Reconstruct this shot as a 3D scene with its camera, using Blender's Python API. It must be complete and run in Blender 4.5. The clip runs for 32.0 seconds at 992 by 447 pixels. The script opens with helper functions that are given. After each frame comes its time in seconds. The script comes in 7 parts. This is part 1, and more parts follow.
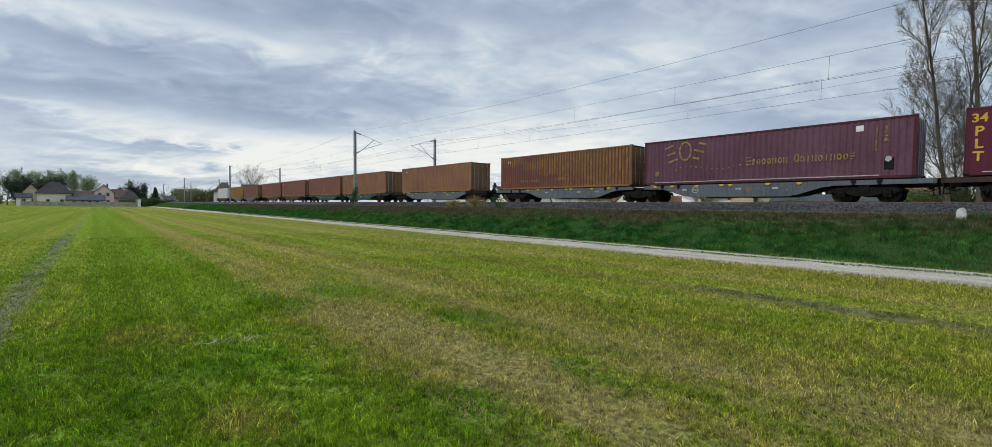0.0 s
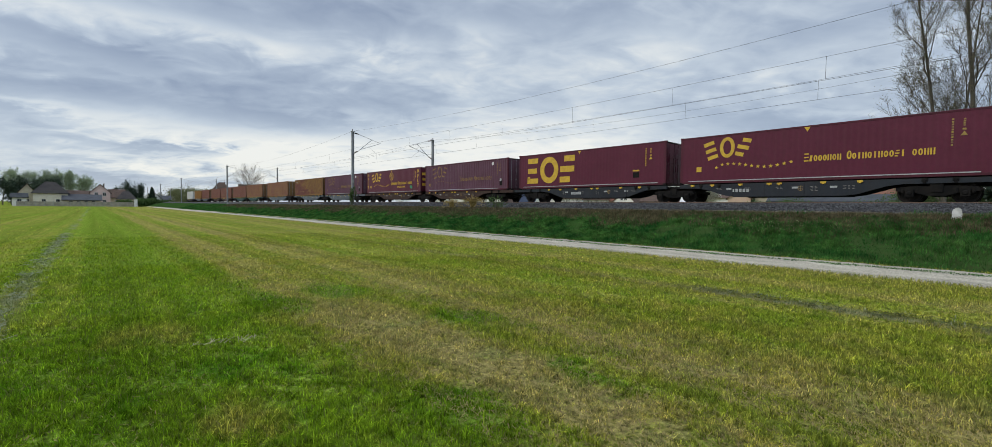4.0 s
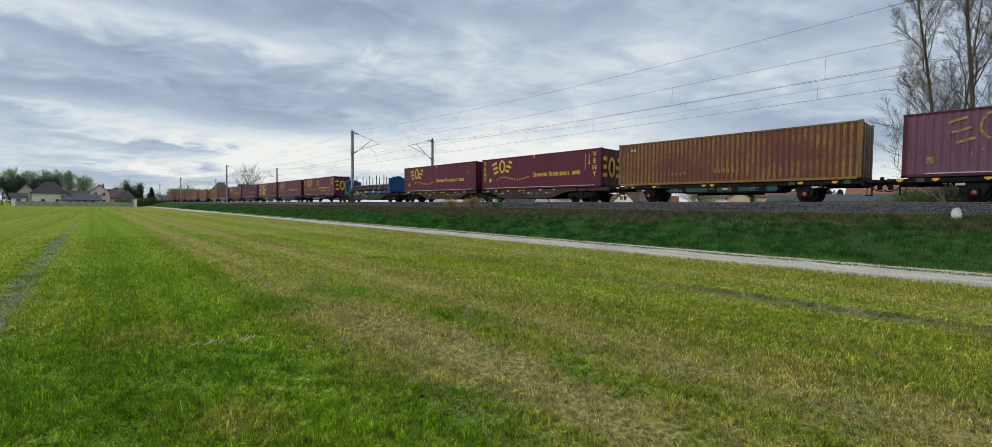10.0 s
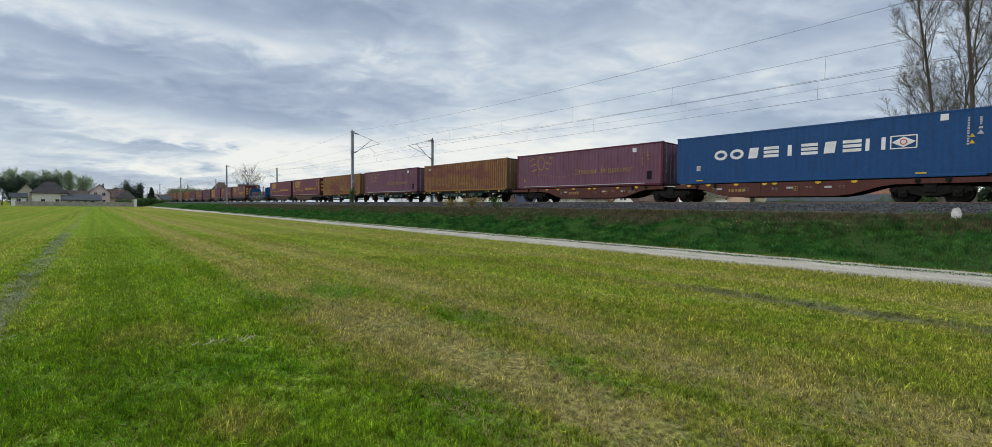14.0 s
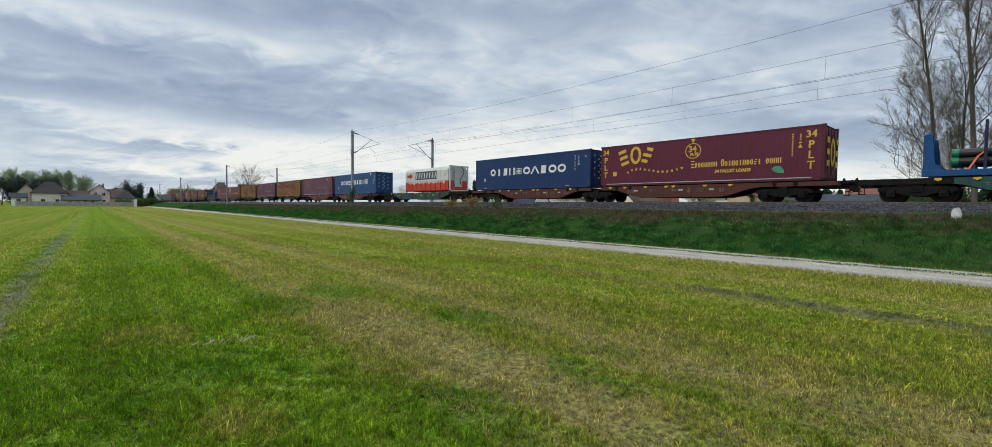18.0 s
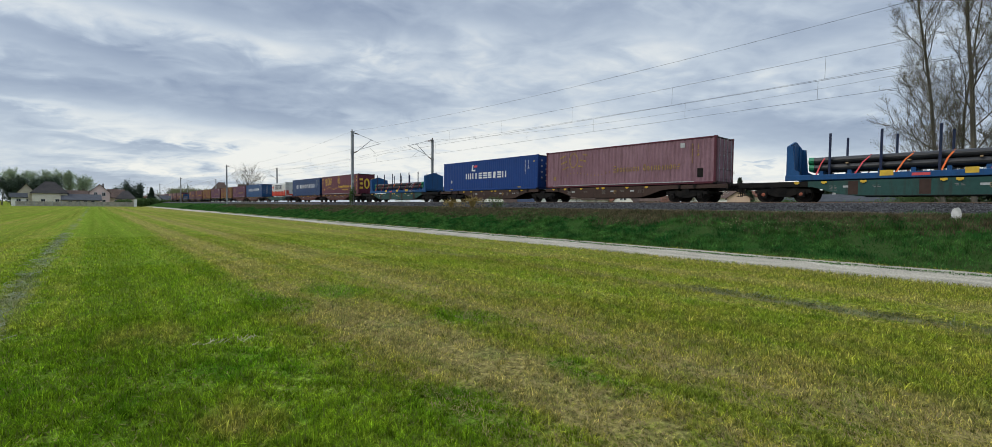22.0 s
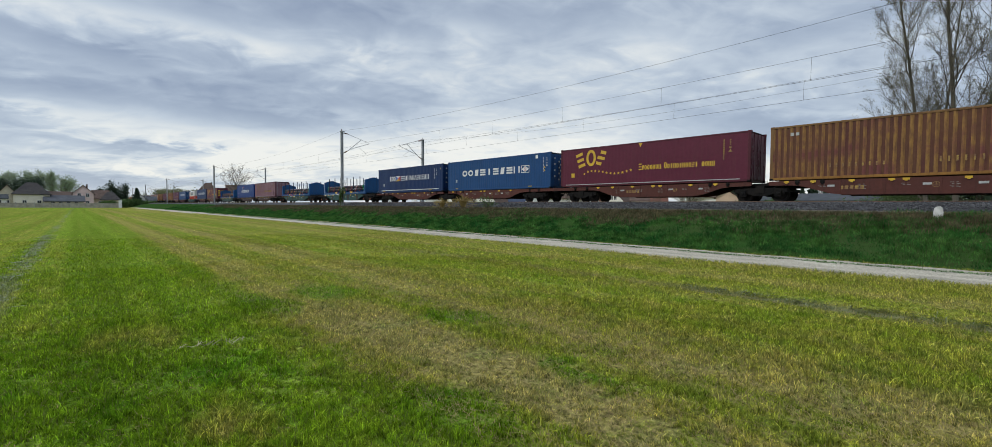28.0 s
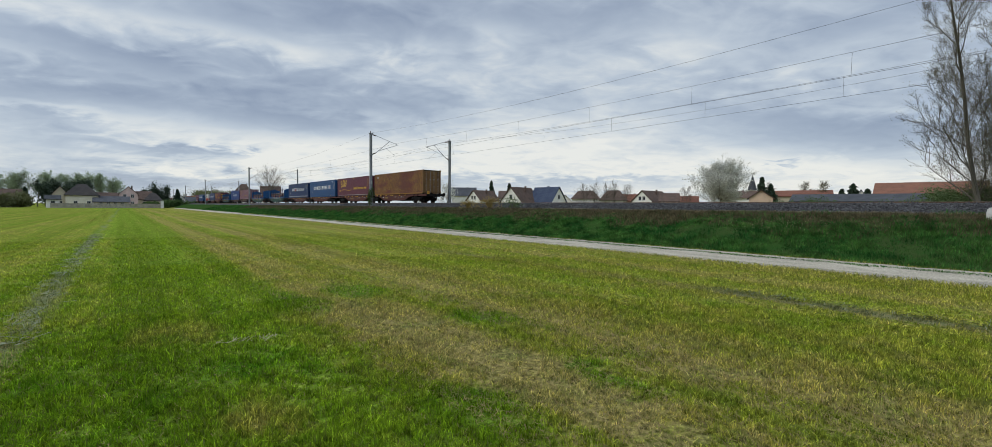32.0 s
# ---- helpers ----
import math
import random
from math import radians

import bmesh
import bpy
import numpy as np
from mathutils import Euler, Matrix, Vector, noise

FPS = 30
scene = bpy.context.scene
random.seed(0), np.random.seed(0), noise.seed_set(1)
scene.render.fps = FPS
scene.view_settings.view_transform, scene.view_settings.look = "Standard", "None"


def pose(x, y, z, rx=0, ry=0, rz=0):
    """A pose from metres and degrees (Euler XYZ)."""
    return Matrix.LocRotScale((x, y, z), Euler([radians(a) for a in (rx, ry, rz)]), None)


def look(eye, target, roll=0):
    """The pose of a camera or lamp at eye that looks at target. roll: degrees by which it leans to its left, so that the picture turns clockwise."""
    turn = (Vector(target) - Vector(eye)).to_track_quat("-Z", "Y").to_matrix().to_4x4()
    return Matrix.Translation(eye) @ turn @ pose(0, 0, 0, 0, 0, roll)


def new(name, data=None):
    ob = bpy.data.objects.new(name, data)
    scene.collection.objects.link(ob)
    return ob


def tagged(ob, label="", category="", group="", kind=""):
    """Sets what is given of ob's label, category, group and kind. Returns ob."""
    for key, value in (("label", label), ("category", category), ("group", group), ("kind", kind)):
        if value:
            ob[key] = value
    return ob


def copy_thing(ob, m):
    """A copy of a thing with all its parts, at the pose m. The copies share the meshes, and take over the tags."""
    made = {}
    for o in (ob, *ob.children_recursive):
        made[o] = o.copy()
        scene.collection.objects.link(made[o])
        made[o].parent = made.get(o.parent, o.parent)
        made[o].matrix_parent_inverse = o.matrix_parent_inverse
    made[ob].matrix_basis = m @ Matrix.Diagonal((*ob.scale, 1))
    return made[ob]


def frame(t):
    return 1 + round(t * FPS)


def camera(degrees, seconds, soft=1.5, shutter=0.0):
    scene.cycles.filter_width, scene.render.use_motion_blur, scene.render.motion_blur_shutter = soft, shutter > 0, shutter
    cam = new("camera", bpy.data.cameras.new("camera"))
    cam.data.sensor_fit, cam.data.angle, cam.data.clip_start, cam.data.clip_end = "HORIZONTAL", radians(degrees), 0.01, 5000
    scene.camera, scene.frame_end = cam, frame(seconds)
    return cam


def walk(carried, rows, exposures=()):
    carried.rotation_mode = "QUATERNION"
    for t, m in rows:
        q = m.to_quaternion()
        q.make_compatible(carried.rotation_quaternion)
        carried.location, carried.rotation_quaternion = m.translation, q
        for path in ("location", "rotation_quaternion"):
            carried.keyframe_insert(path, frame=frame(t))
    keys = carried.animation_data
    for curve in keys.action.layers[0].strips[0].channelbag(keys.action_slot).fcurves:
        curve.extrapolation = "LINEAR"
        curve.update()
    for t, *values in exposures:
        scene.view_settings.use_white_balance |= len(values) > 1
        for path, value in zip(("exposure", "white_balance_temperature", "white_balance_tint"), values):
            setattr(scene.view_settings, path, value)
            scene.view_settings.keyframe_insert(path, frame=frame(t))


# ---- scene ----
import itertools
from math import sin, cos, pi, sqrt, atan2, exp

EYE, HEAD, PITCH, ROLL = 1.55, 41.256, -2.229, 0.559
cam = camera(94.57, 32.0, soft=0.6)


def aim(turn, tilt, lean):
    h, p = radians(HEAD + turn), radians(PITCH + tilt)
    return look((0, 0, EYE), (100 * sin(h) * cos(p), 100 * cos(h) * cos(p), EYE + 100 * sin(p)), ROLL + lean)


walk(cam, [
    (0.0, aim(-0.303, 0.004, 0)), (0.5, aim(-0.303, 0.004, 0)), (1.0, aim(-0.275, 0.002, 0)), (1.5, aim(-0.235, 0.004, 0)),
    (2.0, aim(-0.19, 0.006, 0)), (2.5, aim(-0.135, 0.008, 0)), (3.0, aim(-0.1, 0.008, 0)), (3.5, aim(-0.07, 0.007, 0)),
    (5.5, aim(0, 0, 0)), (15.0, aim(0, 0, 0)), (25.5, aim(0, 0, 0)), (27.5, aim(1.076, -0.03, -0.08)), (28.0, aim(1.143, 0.0, -0.18)),
    (28.5, aim(1.0, 0.0, -0.23)), (29.0, aim(0.63, 0.045, -0.24)), (29.5, aim(-0.1, 0.08, -0.2)), (30.0, aim(-0.66, 0.12, -0.16)),
    (30.5, aim(-1.07, 0.1, -0.17)), (31.0, aim(-1.486, 0.082, -0.16)), (31.5, aim(-1.87, 0.07, -0.15)), (32.0, aim(-2.135, 0.064, -0.136))],
     [(0.0, 0.0), (28.5, 0.0), (30.0, -0.12), (31.0, -0.1), (32.0, -0.1)])

# ---------------------------------------------------------------- light
SUN_AZ, SUN_EL = -62.0, 40.0   # degrees from the track's way, and above the horizon

world = bpy.data.worlds.new("world")
scene.world = world
world.use_nodes = True
wt = world.node_tree
wt.nodes.clear()


def wmath(op, a, b=None):
    n = wt.nodes.new("ShaderNodeMath")
    n.operation = op
    for i, v in enumerate((a, b)):
        if v is None:
            continue
        if isinstance(v, (int, float)):
            n.inputs[i].default_value = v
        else:
            wt.links.new(v, n.inputs[i])
    return n.outputs[0]


tc = wt.nodes.new("ShaderNodeTexCoord")
sep = wt.nodes.new("ShaderNodeSeparateXYZ")
wt.links.new(tc.outputs["Generated"], sep.inputs[0])
up = wmath("MAXIMUM", sep.outputs[2], 0.0)
flat = wmath("ADD", up, 0.2)
comb = wt.nodes.new("ShaderNodeCombineXYZ")
wt.links.new(wmath("DIVIDE", sep.outputs[0], flat), comb.inputs[0])
wt.links.new(wmath("DIVIDE", sep.outputs[1], flat), comb.inputs[1])
# cloud decks lie across the view: turn the plane to the camera's heading, stretch sideways
spin = wt.nodes.new("ShaderNodeMapping")
spin.inputs["Rotation"].default_value = (0, 0, radians(HEAD - 6))
wt.links.new(comb.outputs[0], spin.inputs[0])
turn = wt.nodes.new("ShaderNodeMapping")
turn.inputs["Scale"].default_value = (0.8, 1.0, 1.0)
wt.links.new(spin.outputs[0], turn.inputs[0])


def cloud(scale, detail, offset, distort=0.4, rough=0.55):
    m = wt.nodes.new("ShaderNodeVectorMath")
    m.operation = "ADD"
    m.inputs[1].default_value = offset
    wt.links.new(turn.outputs[0], m.inputs[0])
    n = wt.nodes.new("ShaderNodeTexNoise")
    n.inputs["Scale"].default_value, n.inputs["Detail"].default_value = scale, detail
    n.inputs["Roughness"].default_value, n.inputs["Distortion"].default_value = rough, distort
    wt.links.new(m.outputs[0], n.inputs["Vector"])
    return n.outputs[0]


def wramp(fac, stops):
    r = wt.nodes.new("ShaderNodeValToRGB")
    els = r.color_ramp.elements
    while len(els) < len(stops):
        els.new(0.5)
    for e, (p, c) in zip(els, stops):
        e.position, e.color = p, (c, c, c, 1) if isinstance(c, (int, float)) else (*c, 1)
    wt.links.new(fac, r.inputs[0])
    return r.outputs[0]


def wmix(fac, a, b, blend="MIX"):
    n = wt.nodes.new("ShaderNodeMixRGB")
    n.blend_type = blend
    for i, v in enumerate((fac, a, b)):
        if isinstance(v, (int, float)):
            n.inputs[i].default_value = v
        elif isinstance(v, tuple):
            n.inputs[i].default_value = (*v, 1)
        else:
            wt.links.new(v, n.inputs[i])
    return n.outputs[0]


def swing(fac, gain):
    """A noise, centred on nought."""
    return wmath("MULTIPLY", wmath("SUBTRACT", fac, 0.5), gain)


big = cloud(1.5, 4.0, (3.1, 1.7, 0.0), 0.7, 0.5)
small = cloud(4.6, 5.0, (7.7, 2.2, 0.0), 0.9, 0.52)
wisp = cloud(12.0, 3.0, (1.3, 8.2, 0.0), 0.6, 0.5)
# bearing from the camera's heading and height over the horizon, both in degrees, ruffled by the noises
bearing = wmath("SUBTRACT", wmath("MULTIPLY", wmath("ARCTAN2", sep.outputs[0], sep.outputs[1]), 57.2958), HEAD)
height = wmath("MULTIPLY", wmath("ARCSINE", sep.outputs[2]), 57.2958)
ruffled = wt.nodes.new("ShaderNodeCombineXYZ")
rb = wmath("ADD", bearing, wmath("ADD", swing(big, 22.0), swing(small, 9.0)))
rh = wmath("ADD", height, wmath("ADD", swing(small, 3.2), swing(wisp, 1.0)))
wt.links.new(rb, ruffled.inputs[0])
wt.links.new(rh, ruffled.inputs[1])


def bank_of_cloud(az, el, half_w, half_h, tilt, gain):
    """A soft long cloud: darker (gain below nought) or thinner and lighter."""
    m = wt.nodes.new("ShaderNodeMapping")
    m.vector_type = "TEXTURE"
    m.inputs["Location"].default_value = (az, el, 0)
    m.inputs["Rotation"].default_value = (0, 0, radians(tilt))
    m.inputs["Scale"].default_value = (half_w, half_h, 1)
    wt.links.new(ruffled.outputs[0], m.inputs[0])
    d = wt.nodes.new("ShaderNodeVectorMath")
    d.operation = "LENGTH"
    wt.links.new(m.outputs[0], d.inputs[0])
    r = wt.nodes.new("ShaderNodeMapRange")
    r.interpolation_type = "SMOOTHSTEP"
    r.inputs["From Min"].default_value, r.inputs["From Max"].default_value = 0.15, 1.55
    r.inputs["To Min"].default_value, r.inputs["To Max"].default_value = gain, 0.0
    wt.links.new(d.outputs["Value"], r.inputs["Value"])
    return r.outputs[0]


# the clear gap under the deck, then the deck itself
low_edge = wmath("MULTIPLY", wmath("MAXIMUM", bearing, 0.0), 0.085)
deck_fac = wmath("DIVIDE", wmath("ADD", wmath("ADD", rh, low_edge), 2.0), 32.0)
body = wramp(deck_fac, [(0.0, 0.6), (0.10, 0.66), (0.17, 0.84), (0.21, 0.95), (0.28, 0.93), (0.325, 0.66), (0.37, 0.44), (0.48, 0.45), (0.6, 0.48), (0.8, 0.42), (1.0, 0.5)])
body = wmath("ADD", body, wmath("ADD", swing(big, 0.55), wmath("ADD", swing(small, 0.68), swing(wisp, 0.26))))
for it in (
        (-24.1, 21.0, 13.1, 2.4, 2.6, -0.25), (7.3, 22.4, 14.9, 1.9, -2.6, -0.12), (-42.0, 14.1, 5.9, 1.0, -5.7, -0.22),
        (-35.1, 11.1, 18.1, 1.6, 3.0, -0.22), (-24.2, 9.2, 9.3, 1.5, -1.9, -0.22), (-24.2, 14.1, 8.0, 2.0, 5.9, -0.15),
        (-11.2, 13.3, 7.6, 2.2, 2.5, -0.12), (31.0, 8.5, 11.2, 1.9, -7.9, -0.22), (37.8, 5.5, 4.7, 0.7, -3.9, -0.12),
        (35.0, 18.1, 6.5, 1.4, 0.8, -0.12), (-35.2, 5.2, 5.2, 0.6, -0.9, -0.45), (32.0, 4.9, 2.2, 0.35, -2.8, -0.35),
        (-40.3, 2.4, 8.7, 1.0, 0.2, -0.3), (7.6, 3.1, 19.3, 0.7, 0.0, -0.25), (-46.0, 6.2, 9.0, 2.8, -2.2, -0.4)):
    body = wmath("ADD", body, bank_of_cloud(*it))
for it in (
        (-45.3, 16.7, 4.9, 1.3, 1.1, 0.18), (-33.9, 17.4, 8.3, 1.1, 1.4, 0.2), (-24.1, 16.7, 5.3, 1.2, 1.3, 0.22),
        (-12.7, 18.1, 3.8, 1.7, 3.7, 0.2), (-3.5, 19.9, 4.7, 1.7, 1.0, 0.15), (-45.4, 11.2, 2.4, 0.6, 10.9, 0.15),
        (-44.7, 8.3, 5.4, 0.6, -1.0, 0.25), (-1.9, 9.8, 9.3, 0.8, 3.2, 0.15), (20.3, 18.7, 6.0, 1.3, -6.5, 0.1),
        (31.4, 14.1, 6.6, 1.8, 7.7, 0.12), (37.2, 9.4, 4.3, 0.9, -3.3, 0.18), (11.2, 12.6, 3.7, 2.2, -2.3, 0.08), (6.0, 14.0, 24.0, 7.0, 0.0, 0.1), (2.0, 9.6, 19.0, 2.6, 0.0, 0.2), (22.0, 8.0, 13.0, 2.6, -5.0, 0.16)):
    body = wmath("ADD", body, bank_of_cloud(*it))
deck = wramp(body, [(0.1, (0.325, 0.4, 0.535)), (0.4, (0.455, 0.54, 0.665)), (0.6, (0.6, 0.685, 0.785)), (0.78, (0.79, 0.845, 0.88)), (0.98, (0.985, 0.995, 0.955))])
sky = wt.nodes.new("ShaderNodeTexSky")
sky.sky_type, sky.sun_disc = "NISHITA", False
sky.sun_elevation, sky.sun_rotation = radians(SUN_EL), radians(SUN_AZ)
dim = wmix(1.0, sky.outputs[0], (0.1, 0.1, 0.1), "MULTIPLY")
# an overcast sky grows brighter towards the zenith
rise = wramp(up, [(0.0, 0.36), (0.42, 0.37), (0.7, 0.8), (1.0, 1.0)])
both = wmix(1.0, wmix(0.9, dim, deck), rise, "MULTIPLY")
bg = wt.nodes.new("ShaderNodeBackground")
bg.inputs[1].default_value = 2.57
wt.links.new(both, bg.inputs[0])
out = wt.nodes.new("ShaderNodeOutputWorld")
wt.links.new(bg.outputs[0], out.inputs[0])

lamp = bpy.data.lights.new("sun", "SUN")
lamp.energy, lamp.angle, lamp.color = 1.5, radians(12), (1.0, 0.95, 0.87)
sun = new("sun", lamp)
a, e = radians(SUN_AZ), radians(SUN_EL)
sun.matrix_world = look((60 * sin(a) * cos(e), 60 * cos(a) * cos(e), 60 * sin(e)), (0, 0, 0))
scene.view_settings.exposure = 0.0

# ---------------------------------------------------------------- materials
MATS = {}


class Nodes:
    """A small builder for node trees."""

    def __init__(self, name):
        self.mat = bpy.data.materials.new(name)
        self.mat.use_nodes = True
        self.t = self.mat.node_tree
        self.bsdf = self.t.nodes["Principled BSDF"]

    def put(self, v, socket):
        if isinstance(v, (int, float)):
            socket.default_value = v
        elif isinstance(v, tuple):
            socket.default_value = (*v, 1) if len(v) == 3 and socket.type == "RGBA" else v
        else:
            self.t.links.new(v, socket)

    def math(self, op, a, b=0.0, clamp=False):
        n = self.t.nodes.new("ShaderNodeMath")
        n.operation, n.use_clamp = op, clamp
        self.put(a, n.inputs[0])
        self.put(b, n.inputs[1])
        return n.outputs[0]

    def mix(self, fac, a, b, blend="MIX"):
        n = self.t.nodes.new("ShaderNodeMixRGB")
        n.blend_type = blend
        for v, s in zip((fac, a, b), n.inputs):
            self.put(v, s)
        return n.outputs[0]

    def ramp(self, fac, *stops):
        n = self.t.nodes.new("ShaderNodeValToRGB")
        els = n.color_ramp.elements
        while len(els) < len(stops):
            els.new(0.5)
        for el, (p, c) in zip(els, stops):
            el.position, el.color = p, (c, c, c, 1) if isinstance(c, (int, float)) else (*c, 1)
        self.put(fac, n.inputs[0])
        return n.outputs[0]

    def coords(self, kind="Object", scale=(1, 1, 1), drift=0.0):
        if kind == "Position":
            v = self.t.nodes.new("ShaderNodeNewGeometry").outputs["Position"]
        else:
            v = self.t.nodes.new("ShaderNodeTexCoord").outputs[kind]
        m = self.t.nodes.new("ShaderNodeMapping")
        m.inputs["Scale"].default_value = scale
        self.put(v, m.inputs[0])
        if drift:
            r = self.t.nodes.new("ShaderNodeObjectInfo").outputs["Random"]
            c = self.t.nodes.new("ShaderNodeCombineXYZ")
            self.put(self.math("MULTIPLY", r, drift), c.inputs[0])
            self.put(self.math("MULTIPLY", r, drift * 1.7), c.inputs[1])
            self.put(c.outputs[0], m.inputs["Location"])
        return m.outputs[0]

    def noise(self, vec, scale, detail=5.0, rough=0.55, distort=0.0):
        n = self.t.nodes.new("ShaderNodeTexNoise")
        n.inputs["Scale"].default_value, n.inputs["Detail"].default_value = scale, detail
        n.inputs["Roughness"].default_value, n.inputs["Distortion"].default_value = rough, distort
        self.put(vec, n.inputs["Vector"])
        return n.outputs[0]

    def finish(self, color, rough=0.7, metal=0.0, bump=None, depth=0.01, spec=0.5):
        b = self.bsdf
        self.put(color, b.inputs["Base Color"])
        self.put(rough, b.inputs["Roughness"])
        self.put(metal, b.inputs["Metallic"])
        b.inputs["Specular IOR Level"].default_value = spec
        if bump is not None:
            n = self.t.nodes.new("ShaderNodeBump")
            n.inputs["Distance"].default_value = depth
            n.inputs["Strength"].default_value = 0.8
            self.put(bump, n.inputs["Height"])
            self.put(n.outputs[0], b.inputs["Normal"])
        return self.mat


def surf(name, a, b, scale=2.0, rough=0.7, metal=0.0, stretch=(1, 1, 1), fine=14.0, depth=0.004, lo=0.38, hi=0.62, rust=None, spec=0.4):
    """A surface of two tones at two scales, with optional streaks of a third tone."""
    if name in MATS:
        return MATS[name]
    k = Nodes(name)
    v = k.coords("Object", stretch, 37.0)
    n1 = k.noise(v, scale, 6.0)
    n2 = k.noise(v, scale * fine, 4.0)
    col = k.mix(k.ramp(n1, (lo, 0.0), (hi, 1.0)), a, b)
    if rust:
        sv = k.coords("Object", (3.0, 3.0, 0.35), 53.0)
        f = k.ramp(k.noise(sv, 1.6, 7.0, 0.65), (0.5, 0.0), (0.68, rust[3]))
        col = k.mix(f, col, rust[:3])
    col = k.mix(k.math("MULTIPLY", k.ramp(n2, (0.3, 0.0), (0.7, 1.0)), 0.35), col, k.mix(1.0, col, (0.62, 0.6, 0.58), "MULTIPLY"))
    r = k.math("ADD", k.math("MULTIPLY", n2, 0.25), rough - 0.12)
    MATS[name] = k.finish(col, r, metal, n2, depth, spec)
    return MATS[name]


def grass_tint(k, fresh, dry, pale):
    """Colour of the mown meadow by where it stands: swaths along the track and loose patches."""
    pos = k.coords("Position")
    s = k.t.nodes.new("ShaderNodeSeparateXYZ")
    k.put(pos, s.inputs[0])
    swing = lambda n, gain: k.math("MULTIPLY", k.math("SUBTRACT", n, 0.5), gain)
    wob = k.noise(k.coords("Position", (0.25, 0.06, 1)), 1.0, 3.0)
    mid = k.noise(k.coords("Position", (1.0, 0.7, 1)), 1.7, 5.0, 0.6, 0.8)
    tuft = k.noise(k.coords("Position"), 5.0, 5.0, 0.6)
    x = k.math("ADD", s.outputs[0], k.math("ADD", swing(wob, 0.7), swing(mid, 0.5)))
    # mowing lines: narrow ones a hand apart, broad ones a swath apart
    comb = k.noise(k.coords("Position", (1.0, 0.015, 1)), 2.2, 3.0, 0.6)
    swath = k.noise(k.coords("Position", (1.0, 0.012, 1)), 0.55, 2.0, 0.5)
    patch = k.noise(k.coords("Position", (0.5, 0.22, 1)), 0.8, 5.0, 0.6, 0.6)
    u = k.math("DIVIDE", k.math("ADD", x, 8.0), 22.0)
    lane = lambda *stops: k.ramp(u, *[((q + 8.0) / 22.0, v) for q, v in stops])
    f = lane((-8.0, 0.34), (-2.4, 0.3), (-1.6, 0.2), (-0.4, 0.16), (1.2, 0.14), (1.9, 0.22), (2.4, 0.62), (3.1, 0.66), (3.5, 0.4), (4.0, 0.44), (4.35, 0.84), (4.85, 0.86), (5.3, 0.6), (6.0, 0.5), (7.4, 0.44), (8.2, 0.5), (9.4, 0.52), (10.6, 0.68), (13.0, 0.62))
    f = k.math("ADD", f, k.math("ADD", swing(comb, 1.0), swing(swath, 0.9)))
    f = k.math("ADD", f, k.math("ADD", swing(patch, 0.75), k.math("ADD", swing(mid, 0.8), swing(tuft, 0.75))))

    soft = k.t.nodes.new("ShaderNodeCombineXYZ")
    k.put(k.math("ADD", s.outputs[0], swing(mid, 1.1)), soft.inputs[0])
    k.put(k.math("ADD", s.outputs[1], swing(tuft, 1.6)), soft.inputs[1])

    def spot(px, py, rx, ry, gain):
        m = k.t.nodes.new("ShaderNodeMapping")
        m.vector_type = "TEXTURE"
        m.inputs["Location"].default_value, m.inputs["Scale"].default_value = (px, py, 0), (rx, ry, 1)
        k.put(soft.outputs[0], m.inputs[0])
        d = k.t.nodes.new("ShaderNodeVectorMath")
        d.operation = "LENGTH"
        k.put(m.outputs[0], d.inputs[0])
        r = k.t.nodes.new("ShaderNodeMapRange")
        r.interpolation_type = "SMOOTHSTEP"
        r.inputs["From Min"].default_value, r.inputs["From Max"].default_value = 0.4, 1.5
        r.inputs["To Min"].default_value, r.inputs["To Max"].default_value = gain, 0.0
        k.put(d.outputs["Value"], r.inputs["Value"])
        return r.outputs[0]

    # worn spots, then lush ones
    for it in ((0.45, 6.4, 0.45, 0.6, 0.5), (2.6, 5.4, 0.8, 1.7, 0.35), (2.85, 2.6, 0.5, 1.2, 0.4), (0.75, 3.6, 0.3, 0.4, 0.5)):
        f = k.math("ADD", f, spot(*it))
    lush = None
    for it in ((3.2, 8.0, 0.5, 0.7, 0.8), (2.05, 7.6, 0.4, 0.7, 0.6), (3.8, 5.0, 0.3, 0.45, 0.7), (3.3, 2.5, 0.22, 0.5, 0.8), (1.05, 4.9, 0.45, 0.5, 0.7), (2.0, 2.7, 0.35, 0.4, 0.6), (-0.3, 5.0, 1.2, 1.8, 0.4)):
        v = spot(*it)
        lush = v if lush is None else k.math("ADD", lush, v)
    f = k.math("SUBTRACT", f, k.math("MULTIPLY", lush, 0.7), True)
    col = k.mix(k.ramp(f, (0.08, 0.0), (0.75, 1.0)), fresh, dry)
    straw = k.ramp(k.math("ADD", f, swing(tuft, 0.9)), (0.55, 0.0), (1.0, 0.75))
    col = k.mix(straw, col, pale)
    # lusher, deeper clumps
    clump = k.noise(k.coords("Position", (1.0, 0.8, 1), 0), 2.3, 4.0, 0.6, 0.5)
    deep = k.math("ADD", k.ramp(clump, (0.48, 0.0), (0.66, 0.55)), k.math("MULTIPLY", lush, 0.75), True)
    col = k.mix(deep, col, k.mix(1.0, col, (0.42, 0.66, 0.5), "MULTIPLY"))
    # uneven tone; its dark end colours in the shaded gaps between tufts
    tone = k.noise(k.coords("Position"), 16.0, 4.0, 0.65)
    col = k.mix(1.0, col, k.ramp(tone, (0.34, 0.35), (0.5, 1.0), (0.66, 1.75)), "MULTIPLY")
